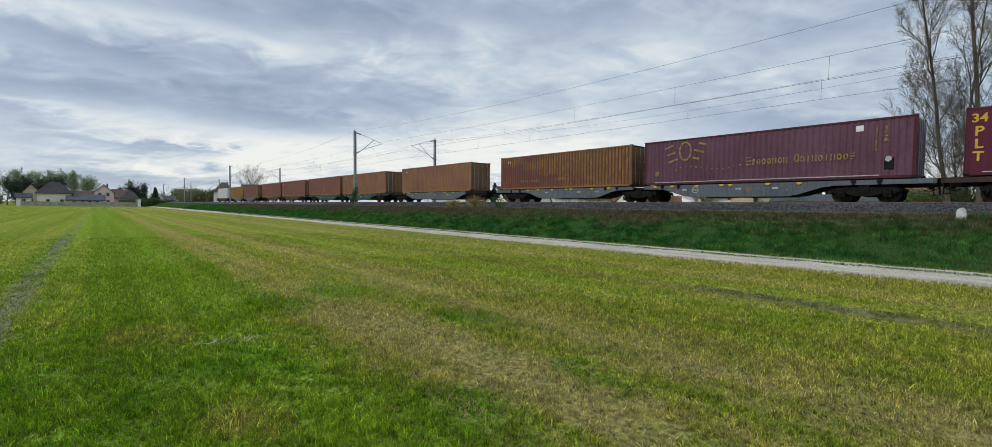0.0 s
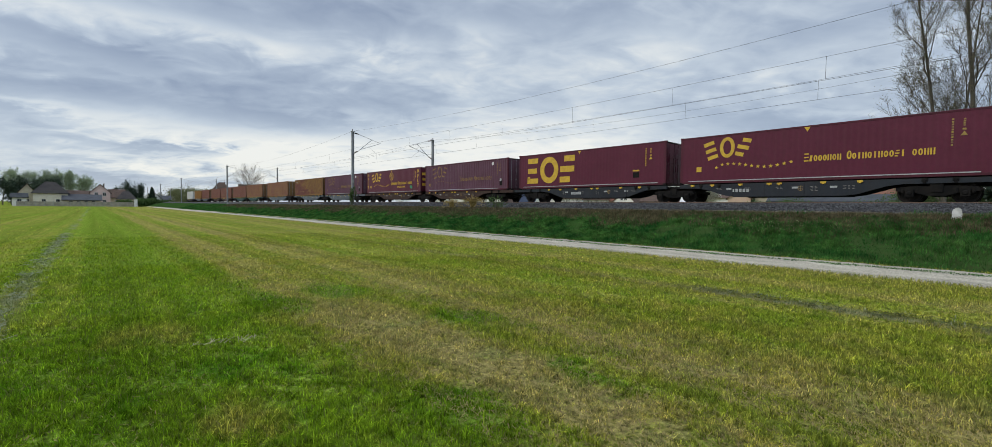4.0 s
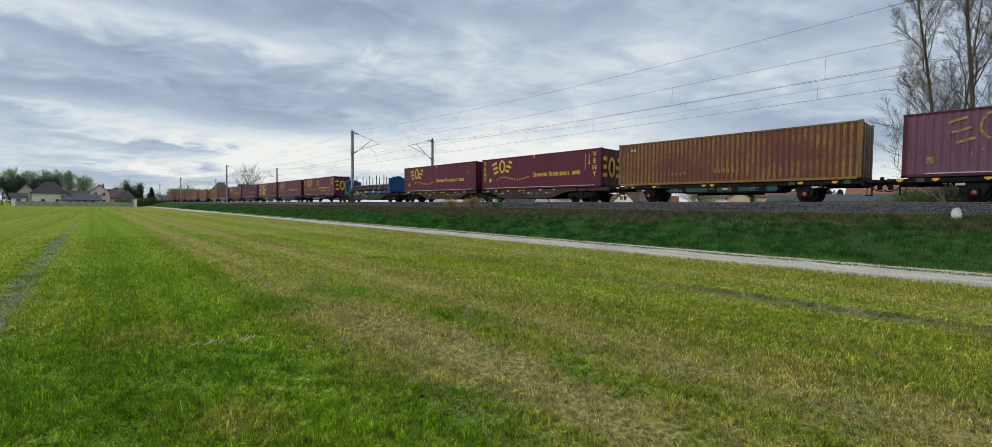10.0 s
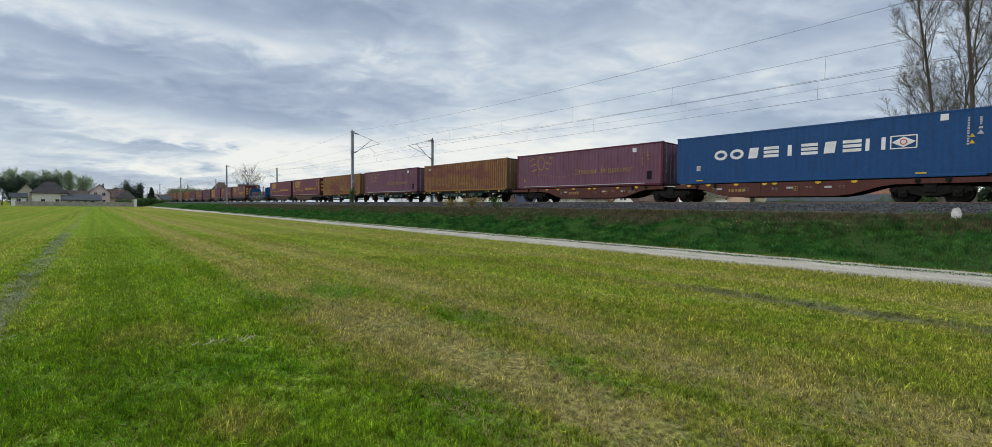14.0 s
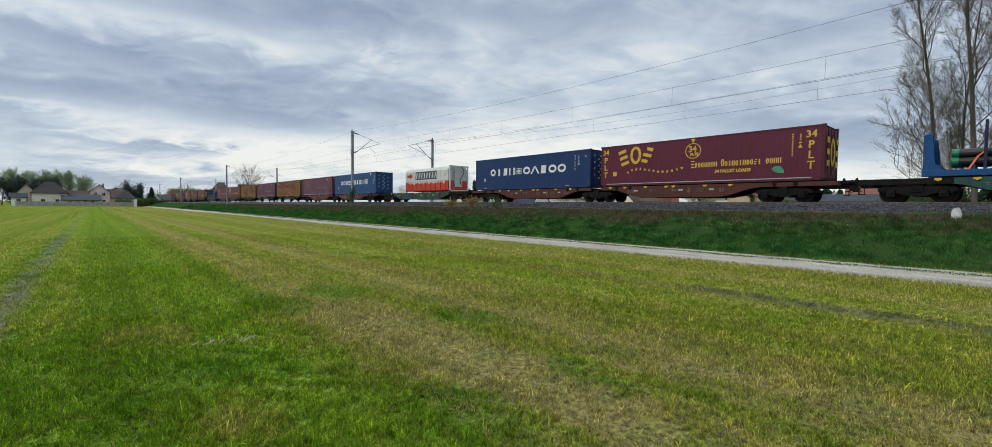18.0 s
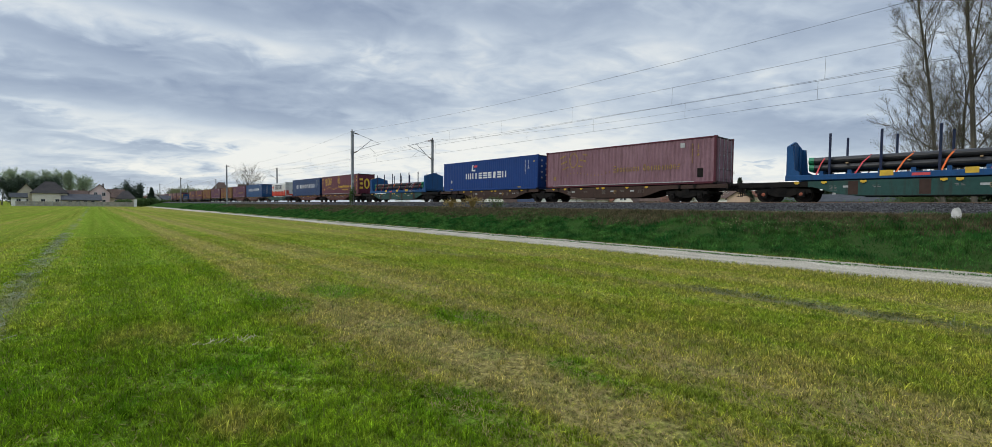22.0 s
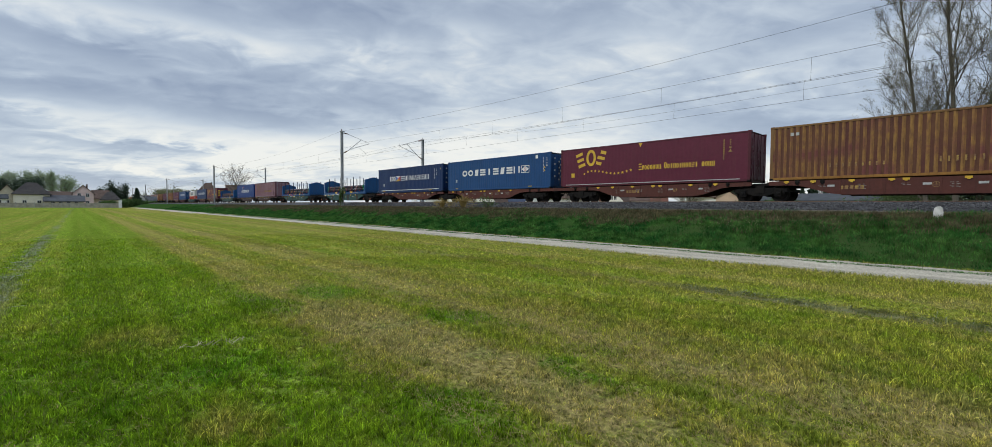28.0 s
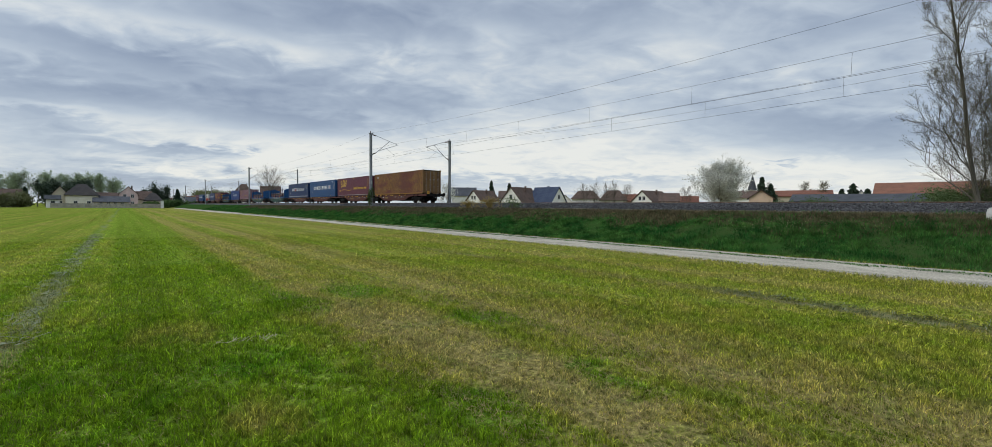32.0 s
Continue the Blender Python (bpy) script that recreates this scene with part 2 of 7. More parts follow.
    # the lie of the stubble, one way and the other
    lie = k.noise(k.coords("Position", (1.0, 0.009, 1)), 1.25, 3.0, 0.6)
    col = k.mix(1.0, col, k.ramp(lie, (0.36, 0.84), (0.5, 1.0), (0.64, 1.16)), "MULTIPLY")
    # grey rows of old hay
    broken = k.ramp(k.math("ADD", k.math("MULTIPLY", mid, 0.5), k.math("MULTIPLY", patch, 0.5)), (0.46, 0.0), (0.56, 1.0))
    left_row = lane((-1.25, 0.0), (-1.06, 0.85), (-0.94, 0.85), (-0.78, 0.0))
    heap = k.ramp(k.math("DIVIDE", k.math("ADD", s.outputs[1], 6.0), 24.0), (0.2, 0.5), (0.26, 1.0), (0.4, 1.0), (0.45, 0.15), (0.7, 0.4), (1.0, 0.2))
    right_row = k.math("MULTIPLY", lane((8.28, 0.0), (8.46, 0.95), (8.6, 0.95), (8.78, 0.0)), heap)
    row = k.math("MULTIPLY", k.math("ADD", left_row, right_row), broken)
    return k.mix(row, col, (0.2, 0.22, 0.12)), tuft


def grass_ground():
    k = Nodes("meadow")
    col, tuft = grass_tint(k, (0.16, 0.225, 0.028), (0.245, 0.22, 0.05), (0.26, 0.215, 0.085))
    fine = k.noise(k.coords("Position"), 40.0, 4.0, 0.7)
    tuft_shade = k.noise(k.coords("Position"), 9.0, 4.0, 0.65)
    col = k.mix(k.ramp(fine, (0.35, 0.5), (0.6, 0.0)), col, k.mix(1.0, col, (0.4, 0.42, 0.35), "MULTIPLY"))
    # spots darkened by noise: shade under the blades put into the ground colour
    col = k.mix(k.ramp(tuft_shade, (0.38, 0.5), (0.55, 0.0)), col, k.mix(1.0, col, (0.5, 0.55, 0.45), "MULTIPLY"))
    return k.finish(col, 1.0, 0.0, fine, 0.03, 0.0)


def blade_mat(name, fresh, dry, pale, meadow):
    k = Nodes(name)
    r = k.t.nodes.new("ShaderNodeNewGeometry").outputs["Random Per Island"]
    if meadow:
        col, _ = grass_tint(k, fresh, dry, pale)
        col = k.mix(k.ramp(r, (0.8, 0.0), (0.92, 0.6)), col, pale)
    else:
        n = k.noise(k.coords("Position", (1.2, 0.7, 0.8)), 1.3, 6.0, 0.65)
        col = k.mix(k.ramp(n, (0.43, 0.0), (0.58, 1.0)), fresh, dry)
        col = k.mix(k.ramp(r, (0.9, 0.0), (0.97, 0.8)), col, pale)
        tone = k.noise(k.coords("Position", (1.0, 0.8, 1.0)), 3.6, 4.0, 0.6, 0.5)
        col = k.mix(1.0, col, k.ramp(tone, (0.38, 0.55), (0.5, 1.0), (0.62, 1.5)), "MULTIPLY")
    col = k.mix(k.math("MULTIPLY", r, 0.9 if meadow else 0.6), col, k.mix(1.0, col, (0.28, 0.38, 0.25), "MULTIPLY"))
    col = k.mix(k.ramp(r, (0.0, 0.7), (0.3, 0.0)), col, k.mix(1.0, col, (1.75, 1.65, 1.4), "MULTIPLY"))
    mat = k.finish(col, 0.9, 0.0, None, 0, 0.0)
    # thin blades let some light through
    tr = k.t.nodes.new("ShaderNodeBsdfTranslucent")
    k.put(col, tr.inputs[0])
    m = k.t.nodes.new("ShaderNodeMixShader")
    m.inputs[0].default_value = 0.4
    k.put(k.bsdf.outputs[0], m.inputs[1])
    k.put(tr.outputs[0], m.inputs[2])
    k.put(m.outputs[0], k.t.nodes["Material Output"].inputs[0])
    return mat


def leaf_mat(name, a, b, through_light=0.35):
    k = Nodes(name)
    r = k.t.nodes.new("ShaderNodeNewGeometry").outputs["Random Per Island"]
    n = k.noise(k.coords("Object"), 0.5, 4.0)
    col = k.mix(k.math("ADD", k.math("MULTIPLY", r, 0.6), k.math("MULTIPLY", n, 0.4)), a, b)
    mat = k.finish(col, 0.7, 0, None, 0, 0.3)
    tr = k.t.nodes.new("ShaderNodeBsdfTranslucent")
    k.put(col, tr.inputs[0])
    m = k.t.nodes.new("ShaderNodeMixShader")
    m.inputs[0].default_value = through_light
    k.put(k.bsdf.outputs[0], m.inputs[1])
    k.put(tr.outputs[0], m.inputs[2])
    k.put(m.outputs[0], k.t.nodes["Material Output"].inputs[0])
    return mat


def stone_mat(name, a, b, scale, gap=0.3):
    k = Nodes(name)
    r = k.t.nodes.new("ShaderNodeNewGeometry").outputs["Random Per Island"]
    v = k.coords("Position")
    n = k.noise(v, scale, 6.0)
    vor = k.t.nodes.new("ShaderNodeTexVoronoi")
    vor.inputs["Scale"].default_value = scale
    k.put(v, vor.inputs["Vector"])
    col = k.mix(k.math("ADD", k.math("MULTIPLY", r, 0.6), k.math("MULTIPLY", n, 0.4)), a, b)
    # cell edges darkened by gap: shade between the stones is put into the colour
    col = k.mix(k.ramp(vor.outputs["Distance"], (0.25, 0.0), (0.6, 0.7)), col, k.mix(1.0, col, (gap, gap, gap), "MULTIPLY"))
    wear = k.noise(k.coords("Position", (1.0, 0.3, 1.0)), 1.6, 5.0, 0.6)
    col = k.mix(1.0, col, k.ramp(wear, (0.35, 0.72), (0.65, 1.12)), "MULTIPLY")
    return k.finish(col, 0.95, 0, vor.outputs["Distance"], -0.03, 0.08)


def paint(name, a, b, rust=None, rough=0.5):
    return surf(name, a, b, 1.1, rough, 0.0, (1, 0.6, 0.5), 10.0, 0.002, 0.3, 0.7, rust, 0.22)


MEADOW = grass_ground()
BLADE = blade_mat("meadow_blade", (0.235, 0.345, 0.02), (0.47, 0.415, 0.08), (0.5, 0.42, 0.165), True)
BANKGRASS = blade_mat("bank_blade", (0.024, 0.1, 0.024), (0.075, 0.18, 0.04), (0.2, 0.25, 0.1), False)
DEADGRASS = blade_mat("dead_blade", (0.105, 0.088, 0.05), (0.13, 0.102, 0.066), (0.22, 0.18, 0.1), False)
BANK = surf("bank_soil", (0.022, 0.066, 0.013), (0.036, 0.058, 0.018), 0.8, 1.0, 0, (1, 1, 1), 12.0, 0.05, spec=0.0)
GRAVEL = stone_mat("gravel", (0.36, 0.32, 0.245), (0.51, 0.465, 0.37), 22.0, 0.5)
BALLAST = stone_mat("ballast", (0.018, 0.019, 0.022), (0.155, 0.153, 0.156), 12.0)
CONCRETE = surf("concrete", (0.36, 0.35, 0.32), (0.25, 0.245, 0.23), 1.5, 0.85)
OLDCONCRETE = surf("mossy_concrete", (0.2, 0.175, 0.14), (0.12, 0.11, 0.085), 2.5, 0.95)
STEELPOLE = surf("galvanised", (0.25, 0.26, 0.27), (0.36, 0.37, 0.38), 2.0, 0.55, 0.5, (1, 1, 0.3))
RAILSTEEL = surf("rail_steel", (0.16, 0.10, 0.07), (0.10, 0.07, 0.05), 3.0, 0.6, 0.4)
WIRE = surf("wire", (0.045, 0.045, 0.05), (0.07, 0.065, 0.065), 3.0, 0.6, 0.4)
PORCELAIN = surf("insulator", (0.10, 0.045, 0.03), (0.14, 0.06, 0.04), 3.0, 0.3)
WHITESTONE = surf("white_stone", (0.62, 0.62, 0.6), (0.42, 0.42, 0.39), 5.0, 0.8)
BLACKSTEEL = surf("black_steel", (0.007, 0.007, 0.007), (0.016, 0.014, 0.012), 2.5, 0.75, 0.0, spec=0.1)
WHEEL = surf("wheel_steel", (0.011, 0.01, 0.009), (0.024, 0.02, 0.017), 3.0, 0.65, 0.0, spec=0.15)
AXLEORANGE = surf("axle_cap", (0.42, 0.11, 0.045), (0.2, 0.06, 0.035), 6.0, 0.65)
YELLOW = surf("yellow_paint", (0.62, 0.40, 0.03), (0.5, 0.31, 0.03), 3.0, 0.5)
DULLYELLOW = surf("worn_yellow", (0.33, 0.22, 0.05), (0.17, 0.09, 0.05), 6.0, 0.7, 0, (1, 1, 1), 8.0, 0.002, 0.4, 0.6)
WHITE = surf("white_paint", (0.72, 0.72, 0.7), (0.58, 0.58, 0.57), 2.0, 0.5)
DULLWHITE = surf("worn_white", (0.42, 0.43, 0.42), (0.3, 0.31, 0.31), 5.0, 0.7)
FAINTWHITE = surf("faint_white", (0.22, 0.21, 0.2), (0.12, 0.11, 0.1), 5.0, 0.7)
REDMARK = surf("red_paint", (0.55, 0.05, 0.035), (0.42, 0.04, 0.03), 3.0, 0.5)

# ---------------------------------------------------------------- mesh tools


class Shape:
    """Collects vertices and faces for one mesh."""

    def __init__(self):
        self.v, self.f = [], []

    def box(self, x0, x1, y0, y1, z0, z1, c=0.0):
        """An upright box; c chamfers its four edges along the longest side."""
        if c <= 0:
            b = len(self.v)
            self.v += [(x, y, z) for z in (z0, z1) for x, y in ((x0, y0), (x1, y0), (x1, y1), (x0, y1))]
            self.f += [tuple(b + i for i in q) for q in ((3, 2, 1, 0), (4, 5, 6, 7), (0, 1, 5, 4), (1, 2, 6, 5), (2, 3, 7, 6), (3, 0, 4, 7))]
            return self
        d = (x1 - x0, y1 - y0, z1 - z0)
        ax = d.index(max(d))
        lo, hi = (x0, y0, z0), (x1, y1, z1)
        i, j = [q for q in (0, 1, 2) if q != ax]
        ring = [(lo[i] + c, lo[j]), (hi[i] - c, lo[j]), (hi[i], lo[j] + c), (hi[i], hi[j] - c), (hi[i] - c, hi[j]), (lo[i] + c, hi[j]), (lo[i], hi[j] - c), (lo[i], lo[j] + c)]
        b = len(self.v)
        for w in (lo[ax], hi[ax]):
            for p, q in ring:
                pt = [0, 0, 0]
                pt[ax], pt[i], pt[j] = w, p, q
                self.v.append(tuple(pt))
        flip = ax == 1
        for k in range(8):
            q = (b + k, b + (k + 1) % 8, b + 8 + (k + 1) % 8, b + 8 + k)
            self.f.append(q[::-1] if flip else q)
        lo_f, hi_f = tuple(b + k for k in range(8)), tuple(b + 8 + k for k in range(8))
        self.f += [lo_f if flip else lo_f[::-1], hi_f[::-1] if flip else hi_f]
        return self

    def tube(self, p, q, r0, r1=None, n=8, caps=True):
        r1 = r0 if r1 is None else r1
        p, q = Vector(p), Vector(q)
        d = (q - p).normalized()
        u = d.cross(Vector((0, 0, 1)) if abs(d.z) < 0.9 else Vector((1, 0, 0))).normalized()
        w = d.cross(u)
        b = len(self.v)
        for c, r in ((p, r0), (q, r1)):
            for k in range(n):
                t = 2 * pi * k / n
                self.v.append(tuple(c + u * (r * cos(t)) + w * (r * sin(t))))
        for k in range(n):
            self.f.append((b + k, b + (k + 1) % n, b + n + (k + 1) % n, b + n + k))
        if caps:
            self.f += [tuple(b + k for k in range(n))[::-1], tuple(b + n + k for k in range(n))]
        return self

    def path(self, pts, r, n=6):
        for p, q in zip(pts, pts[1:]):
            self.tube(p, q, r, r, n, False)
        return self

    def prism(self, poly, axis, a, b):
        """A flat outline pushed from a to b along an axis. The outline gives the other two coordinates in order."""
        base = len(self.v)
        n = len(poly)
        for w in (a, b):
            for p, q in poly:
                self.v.append({"x": (w, p, q), "y": (p, w, q), "z": (p, q, w)}[axis])
        for k in range(n):
            self.f.append((base + k, base + (k + 1) % n, base + n + (k + 1) % n, base + n + k))
        self.f += [tuple(base + k for k in range(n))[::-1], tuple(base + n + k for k in range(n))]
        return self

    def lathe(self, prof, axis_point, n=20):
        """Spins (offset along x, radius) pairs round the x axis through axis_point."""
        cx, cy, cz = axis_point
        b = len(self.v)
        for o, r in prof:
            for k in range(n):
                t = 2 * pi * k / n
                self.v.append((cx + o, cy + r * cos(t), cz + r * sin(t)))
        for i in range(len(prof) - 1):
            for k in range(n):
                self.f.append((b + i * n + k, b + i * n + (k + 1) % n, b + (i + 1) * n + (k + 1) % n, b + (i + 1) * n + k))
        self.f += [tuple(b + k for k in range(n))[::-1], tuple(b + (len(prof) - 1) * n + k for k in range(n))]
        return self

    def mesh(self, name, fix=True):
        me = bpy.data.meshes.new(name)
        me.from_pydata(self.v, [], self.f)
        if fix:
            bm = bmesh.new()
            bm.from_mesh(me)
            bmesh.ops.recalc_face_normals(bm, faces=bm.faces)
            bm.to_mesh(me)
            bm.free()
        me.update()
        return me


def array_mesh(name, verts, faces):
    """A mesh from numpy arrays: (N, 3) corners and (M, k) faces."""
    me = bpy.data.meshes.new(name)
    m, k = faces.shape
    me.vertices.add(len(verts))
    me.vertices.foreach_set("co", np.ascontiguousarray(verts, np.float32).ravel())
    me.loops.add(m * k)
    me.loops.foreach_set("vertex_index", np.ascontiguousarray(faces, np.int32).ravel())
    me.polygons.add(m)
    me.polygons.foreach_set("loop_start", np.arange(0, m * k, k, dtype=np.int32))
    me.update(calc_edges=True)
    return me


CACHE = {}


def part(name, shape, material, parent=None, label="", at=None, key=None, smooth=False):
    """Links a shape (or a mesh) as ONE mesh object under a thing or a part."""
    if key is not None and (name, key, material.name) in CACHE:
        me = CACHE[name, key, material.name]
    else:
        if callable(shape):
            shape = shape()
        me = shape.mesh(name) if isinstance(shape, Shape) else shape
        me.materials.clear()
        me.materials.append(material)
        if smooth:
            me.polygons.foreach_set("use_smooth", [True] * len(me.polygons))
        if key is not None:
            CACHE[name, key, material.name] = me
    ob = new(name, me)
    if parent is not None:
        ob.parent = parent
    if at is not None:
        ob.matrix_basis = at
    if label:
        ob["label"] = label
    return ob


def thing(name, label, category, at=None, group="", kind=""):
    ob = tagged(new(name), label, category, group, kind)
    ob.empty_display_size = 0.2
    if at is not None:
        ob.matrix_basis = at
    return ob


# ---------------------------------------------------------------- ground, bank, track
RAIL = 1.85           # top of the rails
TRACKS = (25.05, 29.255)

rng = np.random.default_rng(7)


def ground():
    xs = np.unique(np.concatenate([np.linspace(-2500, -60, 12), np.linspace(-60, 60, 41), np.linspace(60, 2500, 12)]))
    ys = np.unique(np.concatenate([np.linspace(-2500, -60, 12), np.linspace(-60, 260, 81), np.linspace(260, 3500, 14)]))
    X, Y = np.meshgrid(xs, ys)
    Z = np.zeros_like(X)
    near = (np.abs(X) < 14) & (Y > -40) & (Y < 190)
    Z[near] = 0.015 * np.sin(X[near] * 0.9) * np.cos(Y[near] * 0.23)
    v = np.stack([X.ravel(), Y.ravel(), Z.ravel()], 1)
    n, m = len(xs), len(ys)
    i = (np.arange(m - 1)[:, None] * n + np.arange(n - 1)[None]).ravel()
    me = array_mesh("ground", v, np.stack([i, i + 1, i + n + 1, i + n], 1))
    tagged(part("ground", me, MEADOW), "wide mown hay meadow with green and straw-dry lanes", "meadow", kind="structure")


def strip(name, profile, material, ys, rough=0.0, seed=1):
    """A long body along the track with the given cross-section, its upper points roughened."""
    g = np.random.default_rng(seed)
    p = np.array(profile)
    m = len(p)
    v = np.zeros((len(ys), m, 3))
    v[:, :, 0], v[:, :, 2], v[:, :, 1] = p[None, :, 0], p[None, :, 1], np.array(ys)[:, None]
    if rough:
        v[:, 1:-1, 2] += g.normal(0, rough, (len(ys), m - 2))
        v[:, 1:-1, 0] += g.normal(0, rough, (len(ys), m - 2))
    i = (np.arange(len(ys) - 1)[:, None] * m + np.arange(m - 1)[None]).ravel()
    f = np.stack([i, i + m, i + m + 1, i + 1], 1)
    return array_mesh(name, v.reshape(-1, 3), f)


LONG = np.unique(np.concatenate([np.linspace(-420, -20, 21), np.linspace(-20, 90, 221), np.linspace(90, 800, 143)]))


def bank():
    pr = [(16.32, -0.05), (16.6, 0.06), (17.2, 0.3), (18.2, 0.66), (19.2, 0.98), (20.2, 1.2), (21.2, 1.33), (22.0, 1.38), (24.0, 1.39), (32.5, 1.39), (34.0, 1.3), (36.0, 0.9), (38.5, 0.3), (40.0, -0.05)]
    tagged(part("embankment", strip("embankment", pr, BANK, LONG, 0.035, 3), BANK), "low grassy railway embankment", "embankment", kind="structure")
    path = [(13.3, -0.03), (13.42, 0.035), (13.9, 0.035), (14.4, 0.03), (14.9, 0.05), (15.15, 0.06), (15.4, 0.05), (15.8, 0.032), (16.15, 0.035), (16.3, -0.03)]
    ys = np.concatenate([np.linspace(-60, -8, 20), np.linspace(-8, 60, 171), np.linspace(61, 204, 60)])
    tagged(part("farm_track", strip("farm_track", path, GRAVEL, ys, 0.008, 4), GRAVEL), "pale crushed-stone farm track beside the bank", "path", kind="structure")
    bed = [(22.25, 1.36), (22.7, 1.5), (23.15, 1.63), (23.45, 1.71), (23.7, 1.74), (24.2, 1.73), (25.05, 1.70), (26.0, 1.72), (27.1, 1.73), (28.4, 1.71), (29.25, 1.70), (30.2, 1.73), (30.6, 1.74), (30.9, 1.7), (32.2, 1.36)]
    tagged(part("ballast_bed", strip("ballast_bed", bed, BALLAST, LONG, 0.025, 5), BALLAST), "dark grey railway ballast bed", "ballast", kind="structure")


def ballast_stones():
    """Loose stones on the near shoulder of the bed."""
    g = np.random.default_rng(11)
    n = 30000
    y = 68 * g.random(n) ** 1.5 - 6
    u = g.random(n)
    x = 22.15 + u * 1.75
    z = np.interp(x, [22.15, 22.7, 23.15, 23.45, 23.7, 24.0], [1.37, 1.5, 1.63, 1.71, 1.74, 1.735]) + 0.012
    base = np.array([(1, 0, 0), (-1, 0, 0), (0, 1, 0), (0, -1, 0), (0, 0, 1), (0, 0, -1)], float)
    s = g.uniform(0.03, 0.075, (n, 1, 1)) * g.uniform(0.6, 1.3, (n, 1, 3))
    a = g.uniform(0, 2 * pi, n)
    b = g.uniform(-0.7, 0.7, n)
    pts = base[None] * s + g.normal(0, 0.006, (n, 6, 3))
    ca, sa, cb, sb = np.cos(a)[:, None], np.sin(a)[:, None], np.cos(b)[:, None], np.sin(b)[:, None]
    px, py, pz = pts[..., 0], pts[..., 1], pts[..., 2]
    px, pz = px * cb - pz * sb, px * sb + pz * cb
    px, py = px * ca - py * sa, px * sa + py * ca
    v = np.stack([px + x[:, None], py + y[:, None], pz + z[:, None]], 2).reshape(-1, 3)
    tri = np.array([(0, 2, 4), (2, 1, 4), (1, 3, 4), (3, 0, 4), (2, 0, 5), (1, 2, 5), (3, 1, 5), (0, 3, 5)])
    f = (np.arange(n)[:, None, None] * 6 + tri[None]).reshape(-1, 3)
    tagged(part("ballast_stones", array_mesh("ballast_stones", v, f), BALLAST), "loose dark grey ballast stones on the shoulder", "stones", kind="stuff")


def rails():
    prof = [(-0.07, -0.17), (0.07, -0.17), (0.07, -0.155), (0.012, -0.135), (0.01, -0.05), (0.036, -0.035), (0.036, -0.006), (0.028, 0.0), (-0.028, 0.0), (-0.036, -0.006), (-0.036, -0.035), (-0.01, -0.05), (-0.012, -0.135), (-0.07, -0.155)]
    for cx in TRACKS:
        for side in (-0.753, 0.753):
            s = Shape().prism([(p + cx + side, q + RAIL) for p, q in prof], "y", -420, 800)
            tagged(part("rail", s, RAILSTEEL), "rust-brown running rail on the ballast", "rail", group="rails", kind="structure")
        s = Shape()
        for i in range(420):
            y = -50 + 0.6 * i
            s.box(cx - 1.25, cx + 1.25, y - 0.13, y + 0.13, RAIL - 0.34, RAIL - 0.172)
        me = bpy.data.meshes.new("sleepers")
        me.from_pydata(s.v, [], s.f)
        tagged(part("sleepers", me, CONCRETE), "grey concrete sleepers bedded in ballast", "sleepers", kind="stuff")
    # low concrete cable duct at the foot of the ballast, lid by lid
    duct = thing("cable_duct", "weathered concrete cable duct along the ballast foot", "cable duct", pose(22.02, 0, 1.405), kind="structure")
    lid = lambda: Shape().box(-0.14, 0.14, -0.495, 0.495, -0.12, 0.035, 0.012)
    g = random.Random(5)
    for i in range(95):
        part("lid", lid, OLDCONCRETE, duct, at=pose(g.gauss(0, 0.006), -8 + i, g.gauss(0, 0.006), 0, 0, g.gauss(0, 0.5)), key="duct")


def marker_stone():
    t = thing("marker_stone", "white-painted stone track marker leaning in the grass", "marker stone", pose(20.5, 1.3, 1.15, 2, -3, 4))
    s = Shape().prism([(-0.115, -0.12), (0.115, -0.12), (0.12, 0.30), (0.11, 0.4), (0.06, 0.455), (-0.03, 0.475), (-0.085, 0.43), (-0.115, 0.3)], "x", -0.07, 0.07)
    part("stone", s, WHITESTONE, t)
    part("cap_chip", Shape().prism([(-0.08, 0.43), (0.05, 0.44), (0.045, 0.466), (-0.03, 0.485)], "x", -0.05, 0.05), CONCRETE, t)


# ---------------------------------------------------------------- overhead line
MASTS = (-16.0, 50.0, 115.5, 187.0, 252.5, 318.0, 384.0)
CONTACT, CARRY = RAIL + 5.57, RAIL + 7.0


